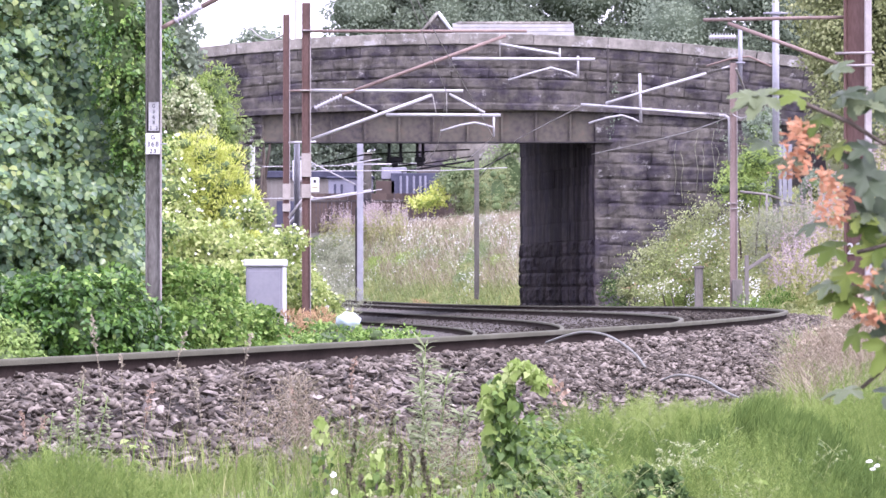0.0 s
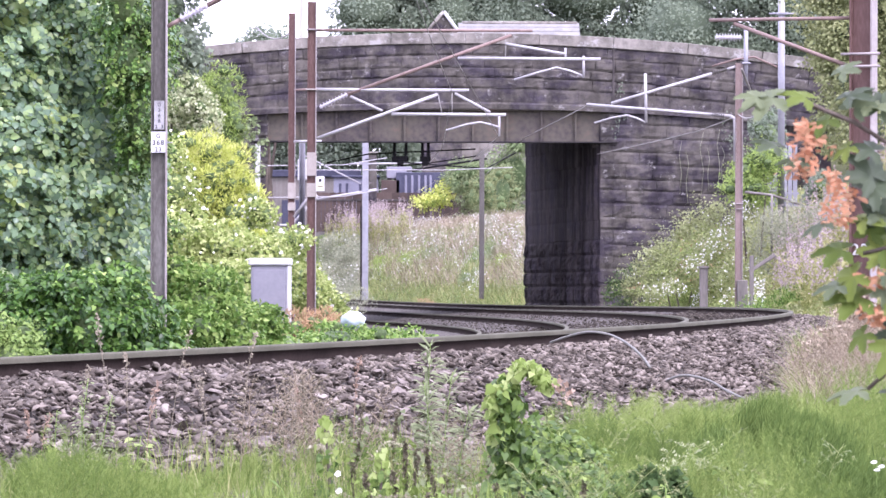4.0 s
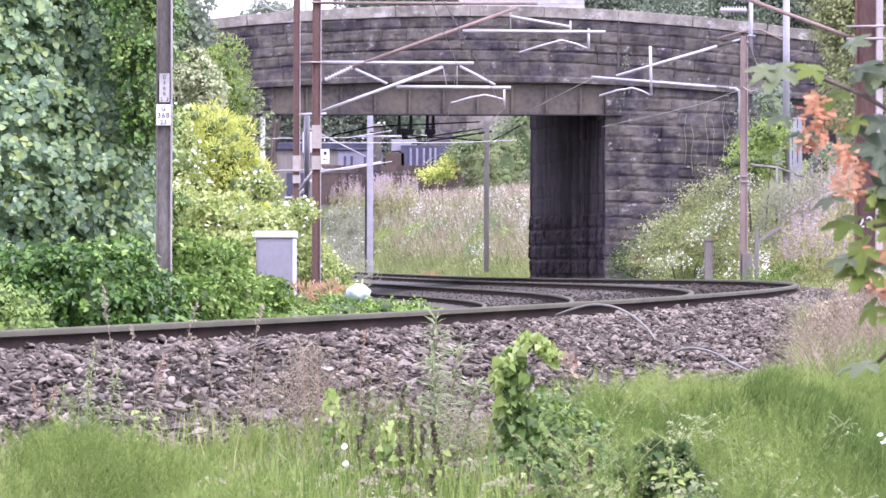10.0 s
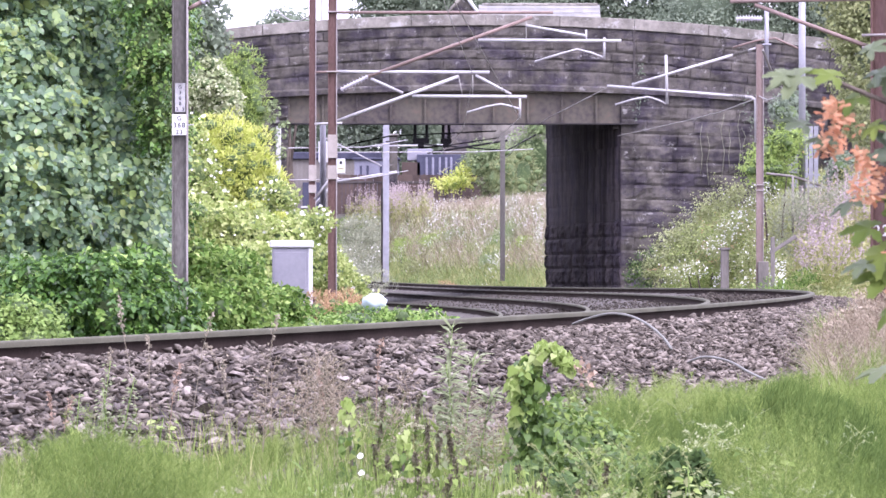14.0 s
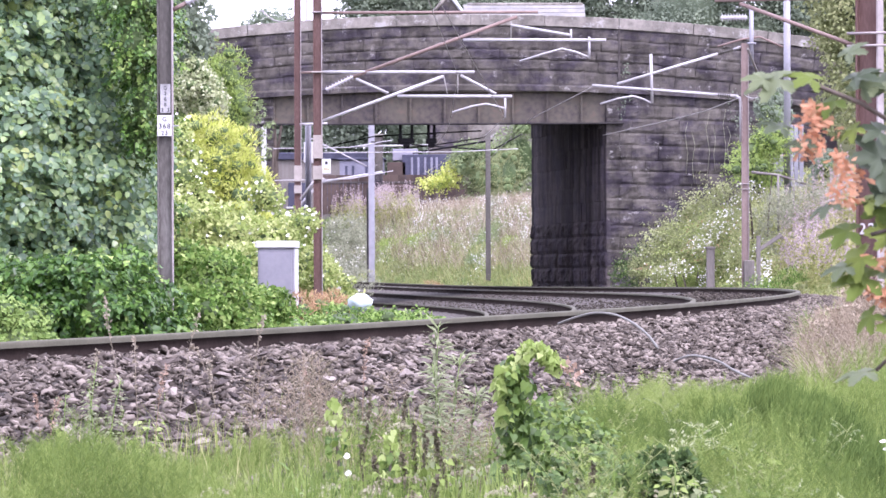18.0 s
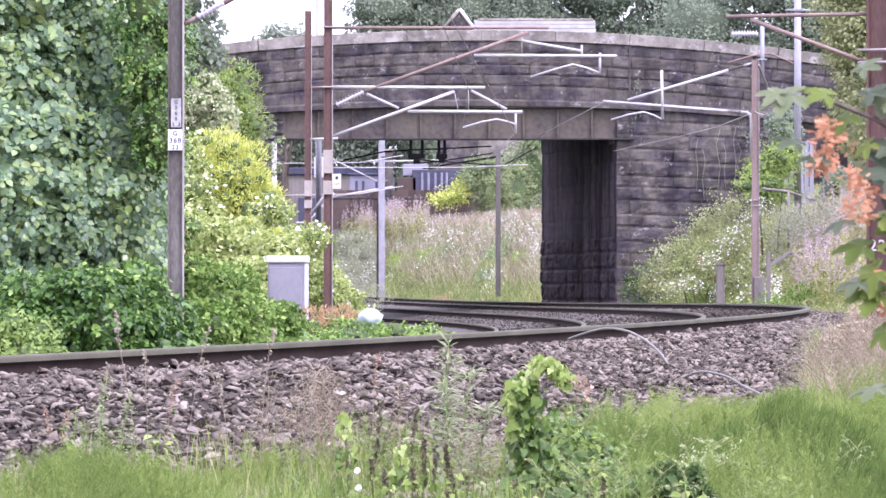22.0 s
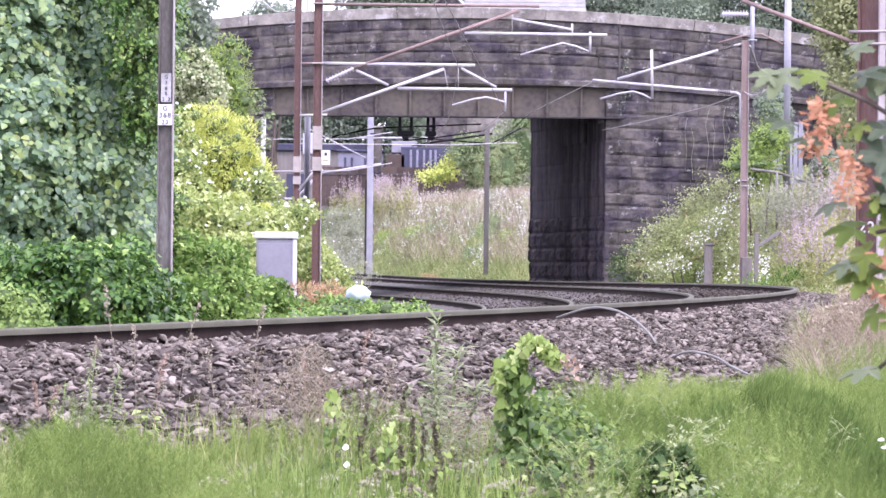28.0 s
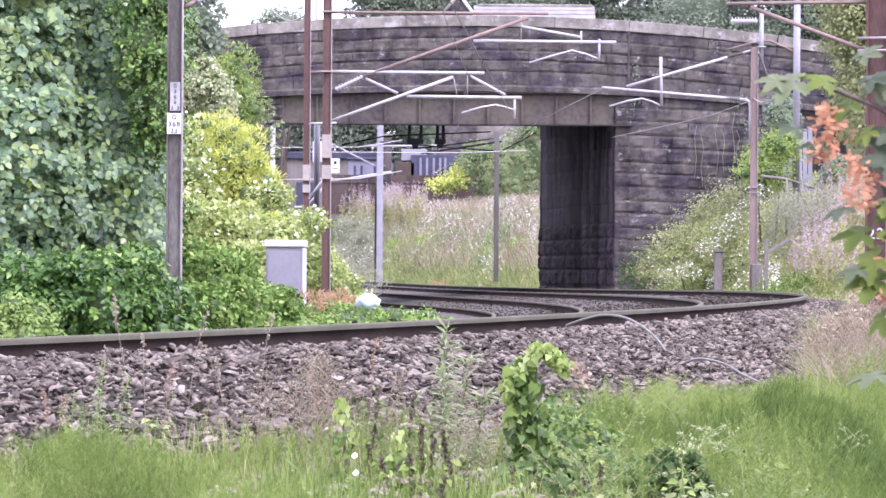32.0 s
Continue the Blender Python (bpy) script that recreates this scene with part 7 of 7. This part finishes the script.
bush("bindweed_clump", "dark blue-green bindweed leaves low in the weeds", [(0.4, 19.3, 0.34, 0.12, 0.16, 0.12), (0.56, 19.2, 0.32, 0.12, 0.16, 0.12), (0.72, 19.0, 0.3, 0.12, 0.16, 0.12), (0.86, 18.6, 0.36, 0.1, 0.14, 0.1), (0.3, 19.6, 0.36, 0.1, 0.14, 0.12)],
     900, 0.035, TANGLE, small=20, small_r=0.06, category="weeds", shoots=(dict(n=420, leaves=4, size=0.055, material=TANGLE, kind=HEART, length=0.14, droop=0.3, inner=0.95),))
for k in range(26):
    r = random.Random(300 + k)
    yy = r.uniform(16.8, 20.5)
    leafy_stem(r.uniform(0.03, 0.075) * yy, yy, r.uniform(0.26, 0.42), r.uniform(-0.12, 0.12), 44, 0.036, (THISTLE, VINE, SHADY, THISTLE, OLIVE)[k % 5], "low green leafy weed in the grass", kind=OVAL if k % 2 else LEAF)
for x, y in ((1.71, 22.4), (1.86, 23.6), (0.83, 17.6), (1.3, 19.6), (-1.46, 21.2)):
    leafy_stem(x, y, 0.34, 0.03, 46, 0.045, VINETIP, "small yellow-green leafy weed among the horsetails", kind=OVAL)
for k in range(14):
    r = random.Random(500 + k)
    yy = r.uniform(24, 30)
    leafy_stem(r.uniform(-0.09, -0.03) * yy, yy, r.uniform(0.3, 0.5), r.uniform(-0.08, 0.08), 24, 0.04, STRAW if k % 2 else OLIVE, "thin pale weed stem growing in the ballast", "thin_weed", SLIM, -0.3, 0.03, 0.0025)


def sprig(x, y, h, lean, material, label, branches=7):
    """A thin arching stem with fine side shoots and tiny seeds."""
    p = thing("grass_sprig", (x, y, on_ground(x, y)), label, "weed", "thin grass stems")
    stem = [(lean * t ** 2, 0, h * (t - 0.12 * t ** 3)) for t in np.linspace(0, 1, 8)]
    dry = STRAW if material in (STRAW, DOCK) else MUTED
    bar("stem", stem, 0.0022, dry, p, sides=4, r2=0.0012)
    bm = bmesh.new()
    ends = []
    for i in range(branches):
        t = 0.4 + 0.55 * i / branches
        a = Vector((lean * t * t, 0, h * (t - 0.12 * t ** 3)))
        side = 1 if i % 2 else -1
        b = a + Vector((side * random.uniform(0.03, 0.09), random.uniform(-0.03, 0.03), random.uniform(0.02, 0.07)))
        tube(bm, [a, a.lerp(b, 0.5) + Vector((0, 0, 0.012)), b], 0.0013, 4, 0.0007)
        ends += [a.lerp(b, q) for q in (0.4, 0.7, 0.85, 1.0)]
    tagged(part("side_shoot", bm, dry, p), kind="stuff")
    e = np.array([tuple(q) for q in ends])
    v, f = scatter(np.repeat(e, 3, 0), ball(len(e) * 3), ball(len(e) * 3), 0.012 * (0.6 + 0.8 * rng.random(len(e) * 3)), LEAF)
    tagged(sheet("seed_spray", v, f, material, p), kind="stuff")


random.seed(11)
for k in range(40):
    r = random.Random(700 + k)
    yy = r.uniform(16.8, 24)
    sprig(r.uniform(0.02, 0.1) * yy, yy, r.uniform(0.32, 0.5), r.uniform(-0.3, 0.3), (OLIVE, SOFT, MUTED)[k % 3], "thin pale green flowering weed stem")
for k in range(9):
    r = random.Random(750 + k)
    sprig(r.uniform(0.84, 0.98), r.uniform(20.4, 21.4), r.uniform(0.34, 0.46), r.uniform(0.22, 0.46), VARIEGATED, "pale arching seed stem leaning over the horsetails", 7)
for k in range(12):
    r = random.Random(780 + k)
    yy = r.uniform(18.0, 19.6)
    sprig(r.uniform(0.054, 0.085) * yy, yy, r.uniform(0.3, 0.4), r.choice((-1, 1, 1)) * r.uniform(0.2, 0.42), VARIEGATED, "pale green sprawling weed stem", 9)
for k in range(34):
    r = random.Random(900 + k)
    yy = r.uniform(20.5, 25.5)
    sprig(r.uniform(-0.05, 0.01) * yy, yy, r.uniform(0.3, 0.6), r.uniform(-0.12, 0.12), DOCK if k % 3 else STRAW, "thin dry weed stem with tiny seeds", 9)
for k in range(12):
    r = random.Random(950 + k)
    sprig(r.uniform(-0.78, -0.58), r.uniform(21.5, 23), r.uniform(0.55, 0.75), r.uniform(-0.08, 0.08), DOCK, "reddish brown sorrel stem in seed", 14)
for k in range(14):
    r = random.Random(1100 + k)
    yy = r.uniform(16.4, 21)
    leafy_stem(r.uniform(-0.045, 0.012) * yy, yy, r.uniform(0.2, 0.36), r.uniform(-0.06, 0.06), 26, 0.05, VINE if k % 3 else GRASS, "mixed green weed in the grass", "leafy_weed", SLIM, 0.1, 0.03, 0.003)


def panicle(x, y, h, lean, material, label, arch=1.0):
    """A grass stem with a feathery head; arch: how far it bends over at the top."""
    p = thing("grass_sprig", (x, y, on_ground(x, y)), label, "weed", "thin grass stems")
    side = 1 if lean > 0 else -1
    pts = [(lean * t ** 2, 0, h * t) for t in np.linspace(0, 0.85, 6)]
    x0, z0 = pts[-1][0], pts[-1][2]
    reach = arch * (0.05 + abs(lean) * 0.5) + (1 - arch) * lean * 0.3
    rise = 0.16 if arch > 0.5 else 0.2
    pts += [(x0 + side * abs(reach) * q, 0, z0 + rise * h * (q - 0.9 * arch * q * q)) for q in (0.35, 0.7, 1.0)]
    bar("stem", pts, 0.002, material, p, sides=4, r2=0.001)
    n = 56
    u = rng.random(n)
    k = np.linspace(0, 1, 5)
    at = np.stack((np.interp(u, k, [q[0] for q in pts[4:]]), np.zeros(n), np.interp(u, k, [q[2] for q in pts[4:]])), 1) + ball(n) * (0.003 + 0.01 * np.sin(u * 3.1))[:, None]
    v, f = scatter(at, ball(n) * 0.5 + np.array((side * 0.6 * arch, 0, 0.5 - arch)), ball(n), 0.015 * (0.6 + 0.8 * rng.random(n)), LEAF)
    tagged(sheet("seed_head", v, f, material, p, "feathery seed head"), kind="stuff")


for x, y, h, lean in ((-1.52, 21, 0.9, -0.12), (-1.47, 21, 0.72, -0.02), (-1.3, 21, 0.84, 0.1), (-0.98, 21.5, 0.8, 0.06), (-1.72, 21, 0.66, 0.05), (-1.1, 21.4, 0.6, -0.08)):
    panicle(x, y, h, lean, DRYSTALK, "tall pale grass stem in seed before the rail", 0.15)
for x, y, h, lean in ((-1.4, 21, 0.62, 0.05), (-1.86, 20.4, 0.46, -0.03), (-1.84, 20.4, 0.44, 0.04), (-0.68, 22, 0.55, -0.05), (-0.45, 21.8, 0.7, 0.02)):
    panicle(x, y, h, lean, REDDISH, "reddish dry grass stem in seed before the ballast", 0.3)
for x, y, h, lean in ((-0.38, 20.8, 0.46, 0.1), (-0.5, 21, 0.42, -0.07), (0.06, 20.2, 0.36, 0.08), (0.2, 19.6, 0.32, 0.1), (0.12, 20.0, 0.3, -0.08), (0.5, 19.0, 0.28, 0.12), (-0.72, 18.4, 0.3, 0.16), (-0.9, 18.2, 0.28, 0.2), (-0.6, 18.0, 0.26, -0.14), (-1.1, 18.4, 0.3, 0.1), (0.36, 18.6, 0.26, -0.1), (0.62, 18.4, 0.26, 0.14), (-0.15, 18.4, 0.26, 0.08),
                      (0.0, 18.6, 0.28, -0.08), (-1.3, 17.8, 0.26, 0.12), (-0.45, 17.6, 0.24, 0.16)):
    panicle(x, y, h, lean, PALESTRAW, "pale arching grass stem in seed")
for k in range(14):
    r = random.Random(1400 + k)
    yy = r.uniform(17.6, 20.4)
    panicle(r.uniform(-0.03, 0.03) * yy, yy, r.uniform(0.28, 0.42), r.choice((-1, 1)) * r.uniform(0.06, 0.16), DRYSTALK if k % 2 else PALESTRAW, "pale arching grass stem in seed")
for k in range(40):
    r = random.Random(1500 + k)
    yy = r.uniform(32.5, 38)
    sprig(r.uniform(0.078, 0.1) * yy, yy, r.uniform(0.3, 0.62), r.uniform(-0.25, 0.25), DOCK if k % 3 else STRAW, "tangled thin dry stem beside the mast", 9)
for k in range(24):
    r = random.Random(1700 + k)
    yy = r.uniform(35.5, 38.8)
    sprig(r.uniform(0.086, 0.1) * yy, yy, r.uniform(0.5, 0.95), r.uniform(-0.2, 0.2), STRAW if k % 3 else DOCK, "tall thin dry stem beside the mast", 11)
def hollow_shade(lobes, n):
    """Fine needles, thinning out from the middle, dark to paint shade where horsetails dip."""
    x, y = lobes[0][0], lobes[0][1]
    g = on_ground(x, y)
    p = thing("dark_tangle", (x, y, g), "darker green needles standing for shade in a hollow of the grass", "weeds")
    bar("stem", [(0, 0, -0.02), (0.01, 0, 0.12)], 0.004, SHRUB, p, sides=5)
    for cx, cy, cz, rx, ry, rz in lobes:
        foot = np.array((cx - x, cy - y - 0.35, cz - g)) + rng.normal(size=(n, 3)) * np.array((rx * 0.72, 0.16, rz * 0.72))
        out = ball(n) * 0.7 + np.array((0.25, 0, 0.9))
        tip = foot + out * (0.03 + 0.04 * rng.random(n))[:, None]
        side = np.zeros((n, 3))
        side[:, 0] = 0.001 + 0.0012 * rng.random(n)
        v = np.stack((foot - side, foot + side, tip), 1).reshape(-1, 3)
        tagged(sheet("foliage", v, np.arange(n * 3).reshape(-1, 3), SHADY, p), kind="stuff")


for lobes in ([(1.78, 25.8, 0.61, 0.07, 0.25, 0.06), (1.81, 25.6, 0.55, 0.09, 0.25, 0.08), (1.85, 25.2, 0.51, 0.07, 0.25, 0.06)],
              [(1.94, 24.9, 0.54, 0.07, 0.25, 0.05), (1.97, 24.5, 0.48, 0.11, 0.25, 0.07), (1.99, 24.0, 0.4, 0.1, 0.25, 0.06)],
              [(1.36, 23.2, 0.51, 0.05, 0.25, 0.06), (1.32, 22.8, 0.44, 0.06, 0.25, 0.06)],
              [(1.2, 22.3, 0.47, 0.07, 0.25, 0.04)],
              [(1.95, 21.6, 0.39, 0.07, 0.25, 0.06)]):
    hollow_shade(lobes, 11000 if lobes[0][0] > 1.85 else 4500)
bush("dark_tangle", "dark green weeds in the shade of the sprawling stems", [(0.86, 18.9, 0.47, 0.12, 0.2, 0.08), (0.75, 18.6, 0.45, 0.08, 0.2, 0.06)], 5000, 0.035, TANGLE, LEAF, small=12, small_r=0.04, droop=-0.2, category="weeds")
for k in range(7):
    r = random.Random(1900 + k)
    yy = r.uniform(25.5, 28)
    panicle(r.uniform(-0.095, -0.01) * yy, yy, r.uniform(0.45, 0.68), r.uniform(-0.2, 0.2), DRYSTALK, "thin pale grass stem rising above the rail", 0.6)
flower = thing("white_flower", (-0.44, 18.6, on_ground(-0.44, 18.6)), "two small white bindweed flowers low in the grass", "flower")
zz = flower.matrix_basis.translation.z
for dx, hh in ((0.0, 0.5), (-0.005, 0.57)):
    v, f = scatter(np.array([(dx, 0, hh - zz + 0.0)]), np.array([(1.0, 0, 0.2)]), np.array([(0.1, -1.0, 0.4)]), np.array([0.028]), BLOOM)
    sheet("flower_head", v, f, PETAL, flower)
bar("stem", [(0, 0, -0.05), (0, 0, 0.57 - zz)], 0.002, SHRUB, flower, sides=5)
bloom = thing("white_flower", (1.98, 20.8, on_ground(1.98, 20.8)), "white flower heads among the horsetails", "flower")
zz = bloom.matrix_basis.translation.z
for dx, hh in ((-0.015, 0.54), (0.02, 0.52), (0.0, 0.505)):
    v, f = scatter(np.array([(dx, 0, hh - zz)]), np.array([(1.0, 0, 0.1)]), np.array([(0.1, -0.5, 0.8)]), np.array([0.03]), BLOOM)
    sheet("flower_head", v, f, PETAL, bloom)
bar("stem", [(0, 0, -0.05), (0, 0, 0.54 - zz)], 0.002, SHRUB, bloom, sides=5)


# ---- the maple branch at the edge of the view, ten metres off ----
def maple_leaf_shape():
    """A five-lobed toothed blade, dished along its ribs."""
    ring = []
    for a in range(-150, 151, 6):
        lobe = max(math.exp(-((a - c) / w) ** 2) * r for c, w, r in ((-118, 24, 0.6), (-58, 27, 0.85), (0, 27, 1.0), (58, 27, 0.85), (118, 24, 0.6)))
        r = 0.3 + 0.7 * lobe + 0.05 * (1 if (a // 6) % 2 else -1)
        q = radians(a)
        ring.append((r * math.sin(q), 0.3 + r * math.cos(q) * 0.92, -0.22 * r * r + 0.1 * abs(math.sin(q * 3))))
    v = [(0, 0.3, 0.05)] + ring
    return np.array(v) * 0.7, np.array([(0, i, i + 1) for i in range(1, len(ring))])


MAPLE_SHAPE = maple_leaf_shape()
maple = thing("maple_branch", (0, 0, 0), "sycamore branch with green leaves and hanging orange winged seeds", "branch")
MY = 10.0
bar("twig", [(1.12, MY, 1.72), (0.98, MY, 1.64), (0.9, MY, 1.69), (0.8, MY, 1.73)], 0.006, BARK, maple, sides=6)
bar("twig", [(1.12, MY, 1.48), (1.0, MY, 1.42), (0.92, MY, 1.4)], 0.005, BARK, maple, sides=6)
bar("twig", [(1.12, MY, 1.2), (1.02, MY, 1.18), (0.93, MY, 1.1)], 0.005, BARK, maple, sides=6)
bar("bough", [(1.25, MY + 0.2, 0.6), (1.14, MY + 0.1, 1.2), (1.12, MY, 1.5), (1.14, MY, 1.9), (1.2, MY, 2.3)], 0.014, BARK, maple, sides=8)


# the flag picks the sunlit leaf tone instead of the shaded one
def maple_leaf(x, z, size, heading, tilt, lighter, y=MY):
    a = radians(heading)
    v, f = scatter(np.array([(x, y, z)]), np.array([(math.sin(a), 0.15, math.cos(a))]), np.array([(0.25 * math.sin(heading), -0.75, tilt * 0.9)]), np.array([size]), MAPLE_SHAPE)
    sheet("leaf", v, f, MAPLE_LIT if lighter else MAPLE, maple, "yellow-green leaf in a sunlit tone" if lighter else "")


for x, z, size, heading, tilt, lighter in ((0.745, 1.745, 0.13, -100, 1.6, 0), (0.70, 1.74, 0.08, -80, 1.2, 0), (0.81, 1.735, 0.1, -70, 2.2, 1), (0.86, 1.70, 0.1, -110, 2.0, 1), (0.89, 1.71, 0.09, 40, 1.6, 0),
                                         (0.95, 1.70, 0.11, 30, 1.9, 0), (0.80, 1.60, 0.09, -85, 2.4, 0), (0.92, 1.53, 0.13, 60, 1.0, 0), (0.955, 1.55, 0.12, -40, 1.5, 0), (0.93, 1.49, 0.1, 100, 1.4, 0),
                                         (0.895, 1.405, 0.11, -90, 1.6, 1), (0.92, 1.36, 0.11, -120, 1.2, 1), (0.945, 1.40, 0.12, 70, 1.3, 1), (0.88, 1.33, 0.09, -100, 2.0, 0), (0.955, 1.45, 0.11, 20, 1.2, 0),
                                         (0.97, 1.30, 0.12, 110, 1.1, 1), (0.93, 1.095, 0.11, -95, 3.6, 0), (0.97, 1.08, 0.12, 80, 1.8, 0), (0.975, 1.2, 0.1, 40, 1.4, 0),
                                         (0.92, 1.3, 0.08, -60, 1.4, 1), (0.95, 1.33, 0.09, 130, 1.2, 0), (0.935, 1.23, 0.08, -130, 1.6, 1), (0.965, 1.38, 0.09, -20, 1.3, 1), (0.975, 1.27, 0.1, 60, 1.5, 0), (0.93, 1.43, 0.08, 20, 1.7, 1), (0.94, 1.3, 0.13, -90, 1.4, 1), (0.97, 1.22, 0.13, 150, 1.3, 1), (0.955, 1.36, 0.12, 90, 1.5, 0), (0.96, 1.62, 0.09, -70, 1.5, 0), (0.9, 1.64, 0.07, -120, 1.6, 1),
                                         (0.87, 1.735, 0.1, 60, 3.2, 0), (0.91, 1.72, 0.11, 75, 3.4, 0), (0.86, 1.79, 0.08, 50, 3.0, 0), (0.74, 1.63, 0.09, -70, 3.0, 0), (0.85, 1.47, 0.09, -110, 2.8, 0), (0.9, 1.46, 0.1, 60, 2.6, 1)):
    maple_leaf(x, z, size, heading, tilt, lighter)


SLIM_KEY = (np.array([(0, 0, 0), (-0.16, 0.3, 0.05), (-0.3, 0.85, 0.12), (0.05, 1.05, 0.05), (0.14, 0.4, -0.03)]), np.array([(0, 2, 1), (0, 3, 2), (0, 4, 3)]))


def key_cluster(x, z, length, n, w=0.016):
    t = rng.random(n)
    at = np.stack((x + rng.normal(size=n) * w, MY + rng.normal(size=n) * 0.03, z - t * length), 1)
    out = ball(n) * np.array((1, 0.6, 0.5)) + np.array((0, 0, -0.2))
    v, f = scatter(at, out, np.tile((0.0, -1.0, 0.3), (n, 1)) + ball(n) * 0.6, 0.02 * (0.7 + 0.6 * rng.random(n)), SLIM_KEY)
    tagged(sheet("seed_spray", v, f, SEEDWING, maple, "orange winged seeds in a hanging cluster"), kind="stuff")


key_cluster(0.792, 1.69, 0.04, 49, 0.013)
key_cluster(0.80, 1.66, 0.05, 49, 0.018)
key_cluster(0.785, 1.62, 0.05, 46, 0.017)
key_cluster(0.855, 1.585, 0.04, 43, 0.015)
key_cluster(0.87, 1.54, 0.04, 49, 0.019)
key_cluster(0.865, 1.495, 0.03, 32, 0.017)
key_cluster(0.955, 1.36, 0.04, 45, 0.02)
key_cluster(0.93, 1.29, 0.03, 33, 0.018)
key_cluster(0.965, 1.285, 0.04, 45, 0.02)


# ---- what moves ----
def motions():
    """The sycamore branch sways a little in the wind; all else stands still."""
    walk(maple, [
        (0, pose(0.0034, 0, 0.0002)), (0.5, pose(0.0048, 0, 0.0000)), (1, pose(0.0046, 0, -0.0002)), (1.5, pose(0.0040, 0, 0.0006)),
        (2, pose(0.0048, 0, 0.0005)), (2.5, pose(0.0047, 0, 0.0005)), (3, pose(0.0045, 0, 0.0000)), (3.5, pose(0.0054, 0, -0.0004)),
        (5.5, pose(0.0059, 0, -0.0009)), (6, pose(0.0063, 0, -0.0003)), (6.5, pose(0.0042, 0, -0.0054)), (7, pose(0.0091, 0, -0.0016)),
        (7.5, pose(0.0076, 0, -0.0008)), (8, pose(0.0053, 0, -0.0019)), (8.5, pose(0.0075, 0, 0.0006)), (9, pose(0.0060, 0, -0.0050)),
        (9.5, pose(0.0035, 0, -0.0071)), (10, pose(0.0103, 0, -0.0022)), (10.5, pose(0.0035, 0, -0.0095)), (11, pose(0.0038, 0, -0.0058)),
        (11.5, pose(0.0014, 0, -0.0095)), (12, pose(0.0064, 0, -0.0075)), (12.5, pose(0.0069, 0, -0.0163)), (13, pose(0.0124, 0, -0.0039)),
        (13.5, pose(0.0010, 0, -0.0118)), (14, pose(0.0175, 0, 0.0053)), (14.5, pose(0.0020, 0, -0.0083)), (16.5, pose(0.0056, 0, 0.0014)),
        (17, pose(0.0035, 0, -0.0037)), (17.5, pose(0.0072, 0, 0.0002)), (18, pose(0.0022, 0, -0.0051)), (18.5, pose(0.0041, 0, -0.0051)),
        (19, pose(0.0048, 0, -0.0028)), (19.5, pose(0.0039, 0, -0.0032)), (20, pose(0.0059, 0, -0.0013)), (20.5, pose(0.0067, 0, -0.0023)),
        (21, pose(0.0043, 0, -0.0056)), (21.5, pose(0.0077, 0, -0.0033)), (22, pose(0.0059, 0, -0.0054)), (22.5, pose(0.0060, 0, -0.0029)),
        (23, pose(0.0079, 0, -0.0029)), (23.5, pose(0.0047, 0, -0.0045)), (24, pose(0.0062, 0, -0.0030)), (24.5, pose(0.0071, 0, -0.0032)),
        (25, pose(0.0030, 0, -0.0084)), (25.5, pose(0.0060, 0, -0.0048)), (27.5, pose(0.0025, 0, -0.0035)), (28, pose(0.0021, 0, -0.0051)),
        (28.5, pose(0.0081, 0, 0.0008)), (29, pose(0.0069, 0, -0.0013)), (29.5, pose(0.0056, 0, -0.0004)), (30, pose(0.0078, 0, -0.0026)),
        (30.5, pose(0.0043, 0, 0.0003)), (31, pose(0.0073, 0, 0.0017)), (31.5, pose(0.0097, 0, 0.0041)), (32, pose(0.0053, 0, -0.0015)),
    ])


motions()
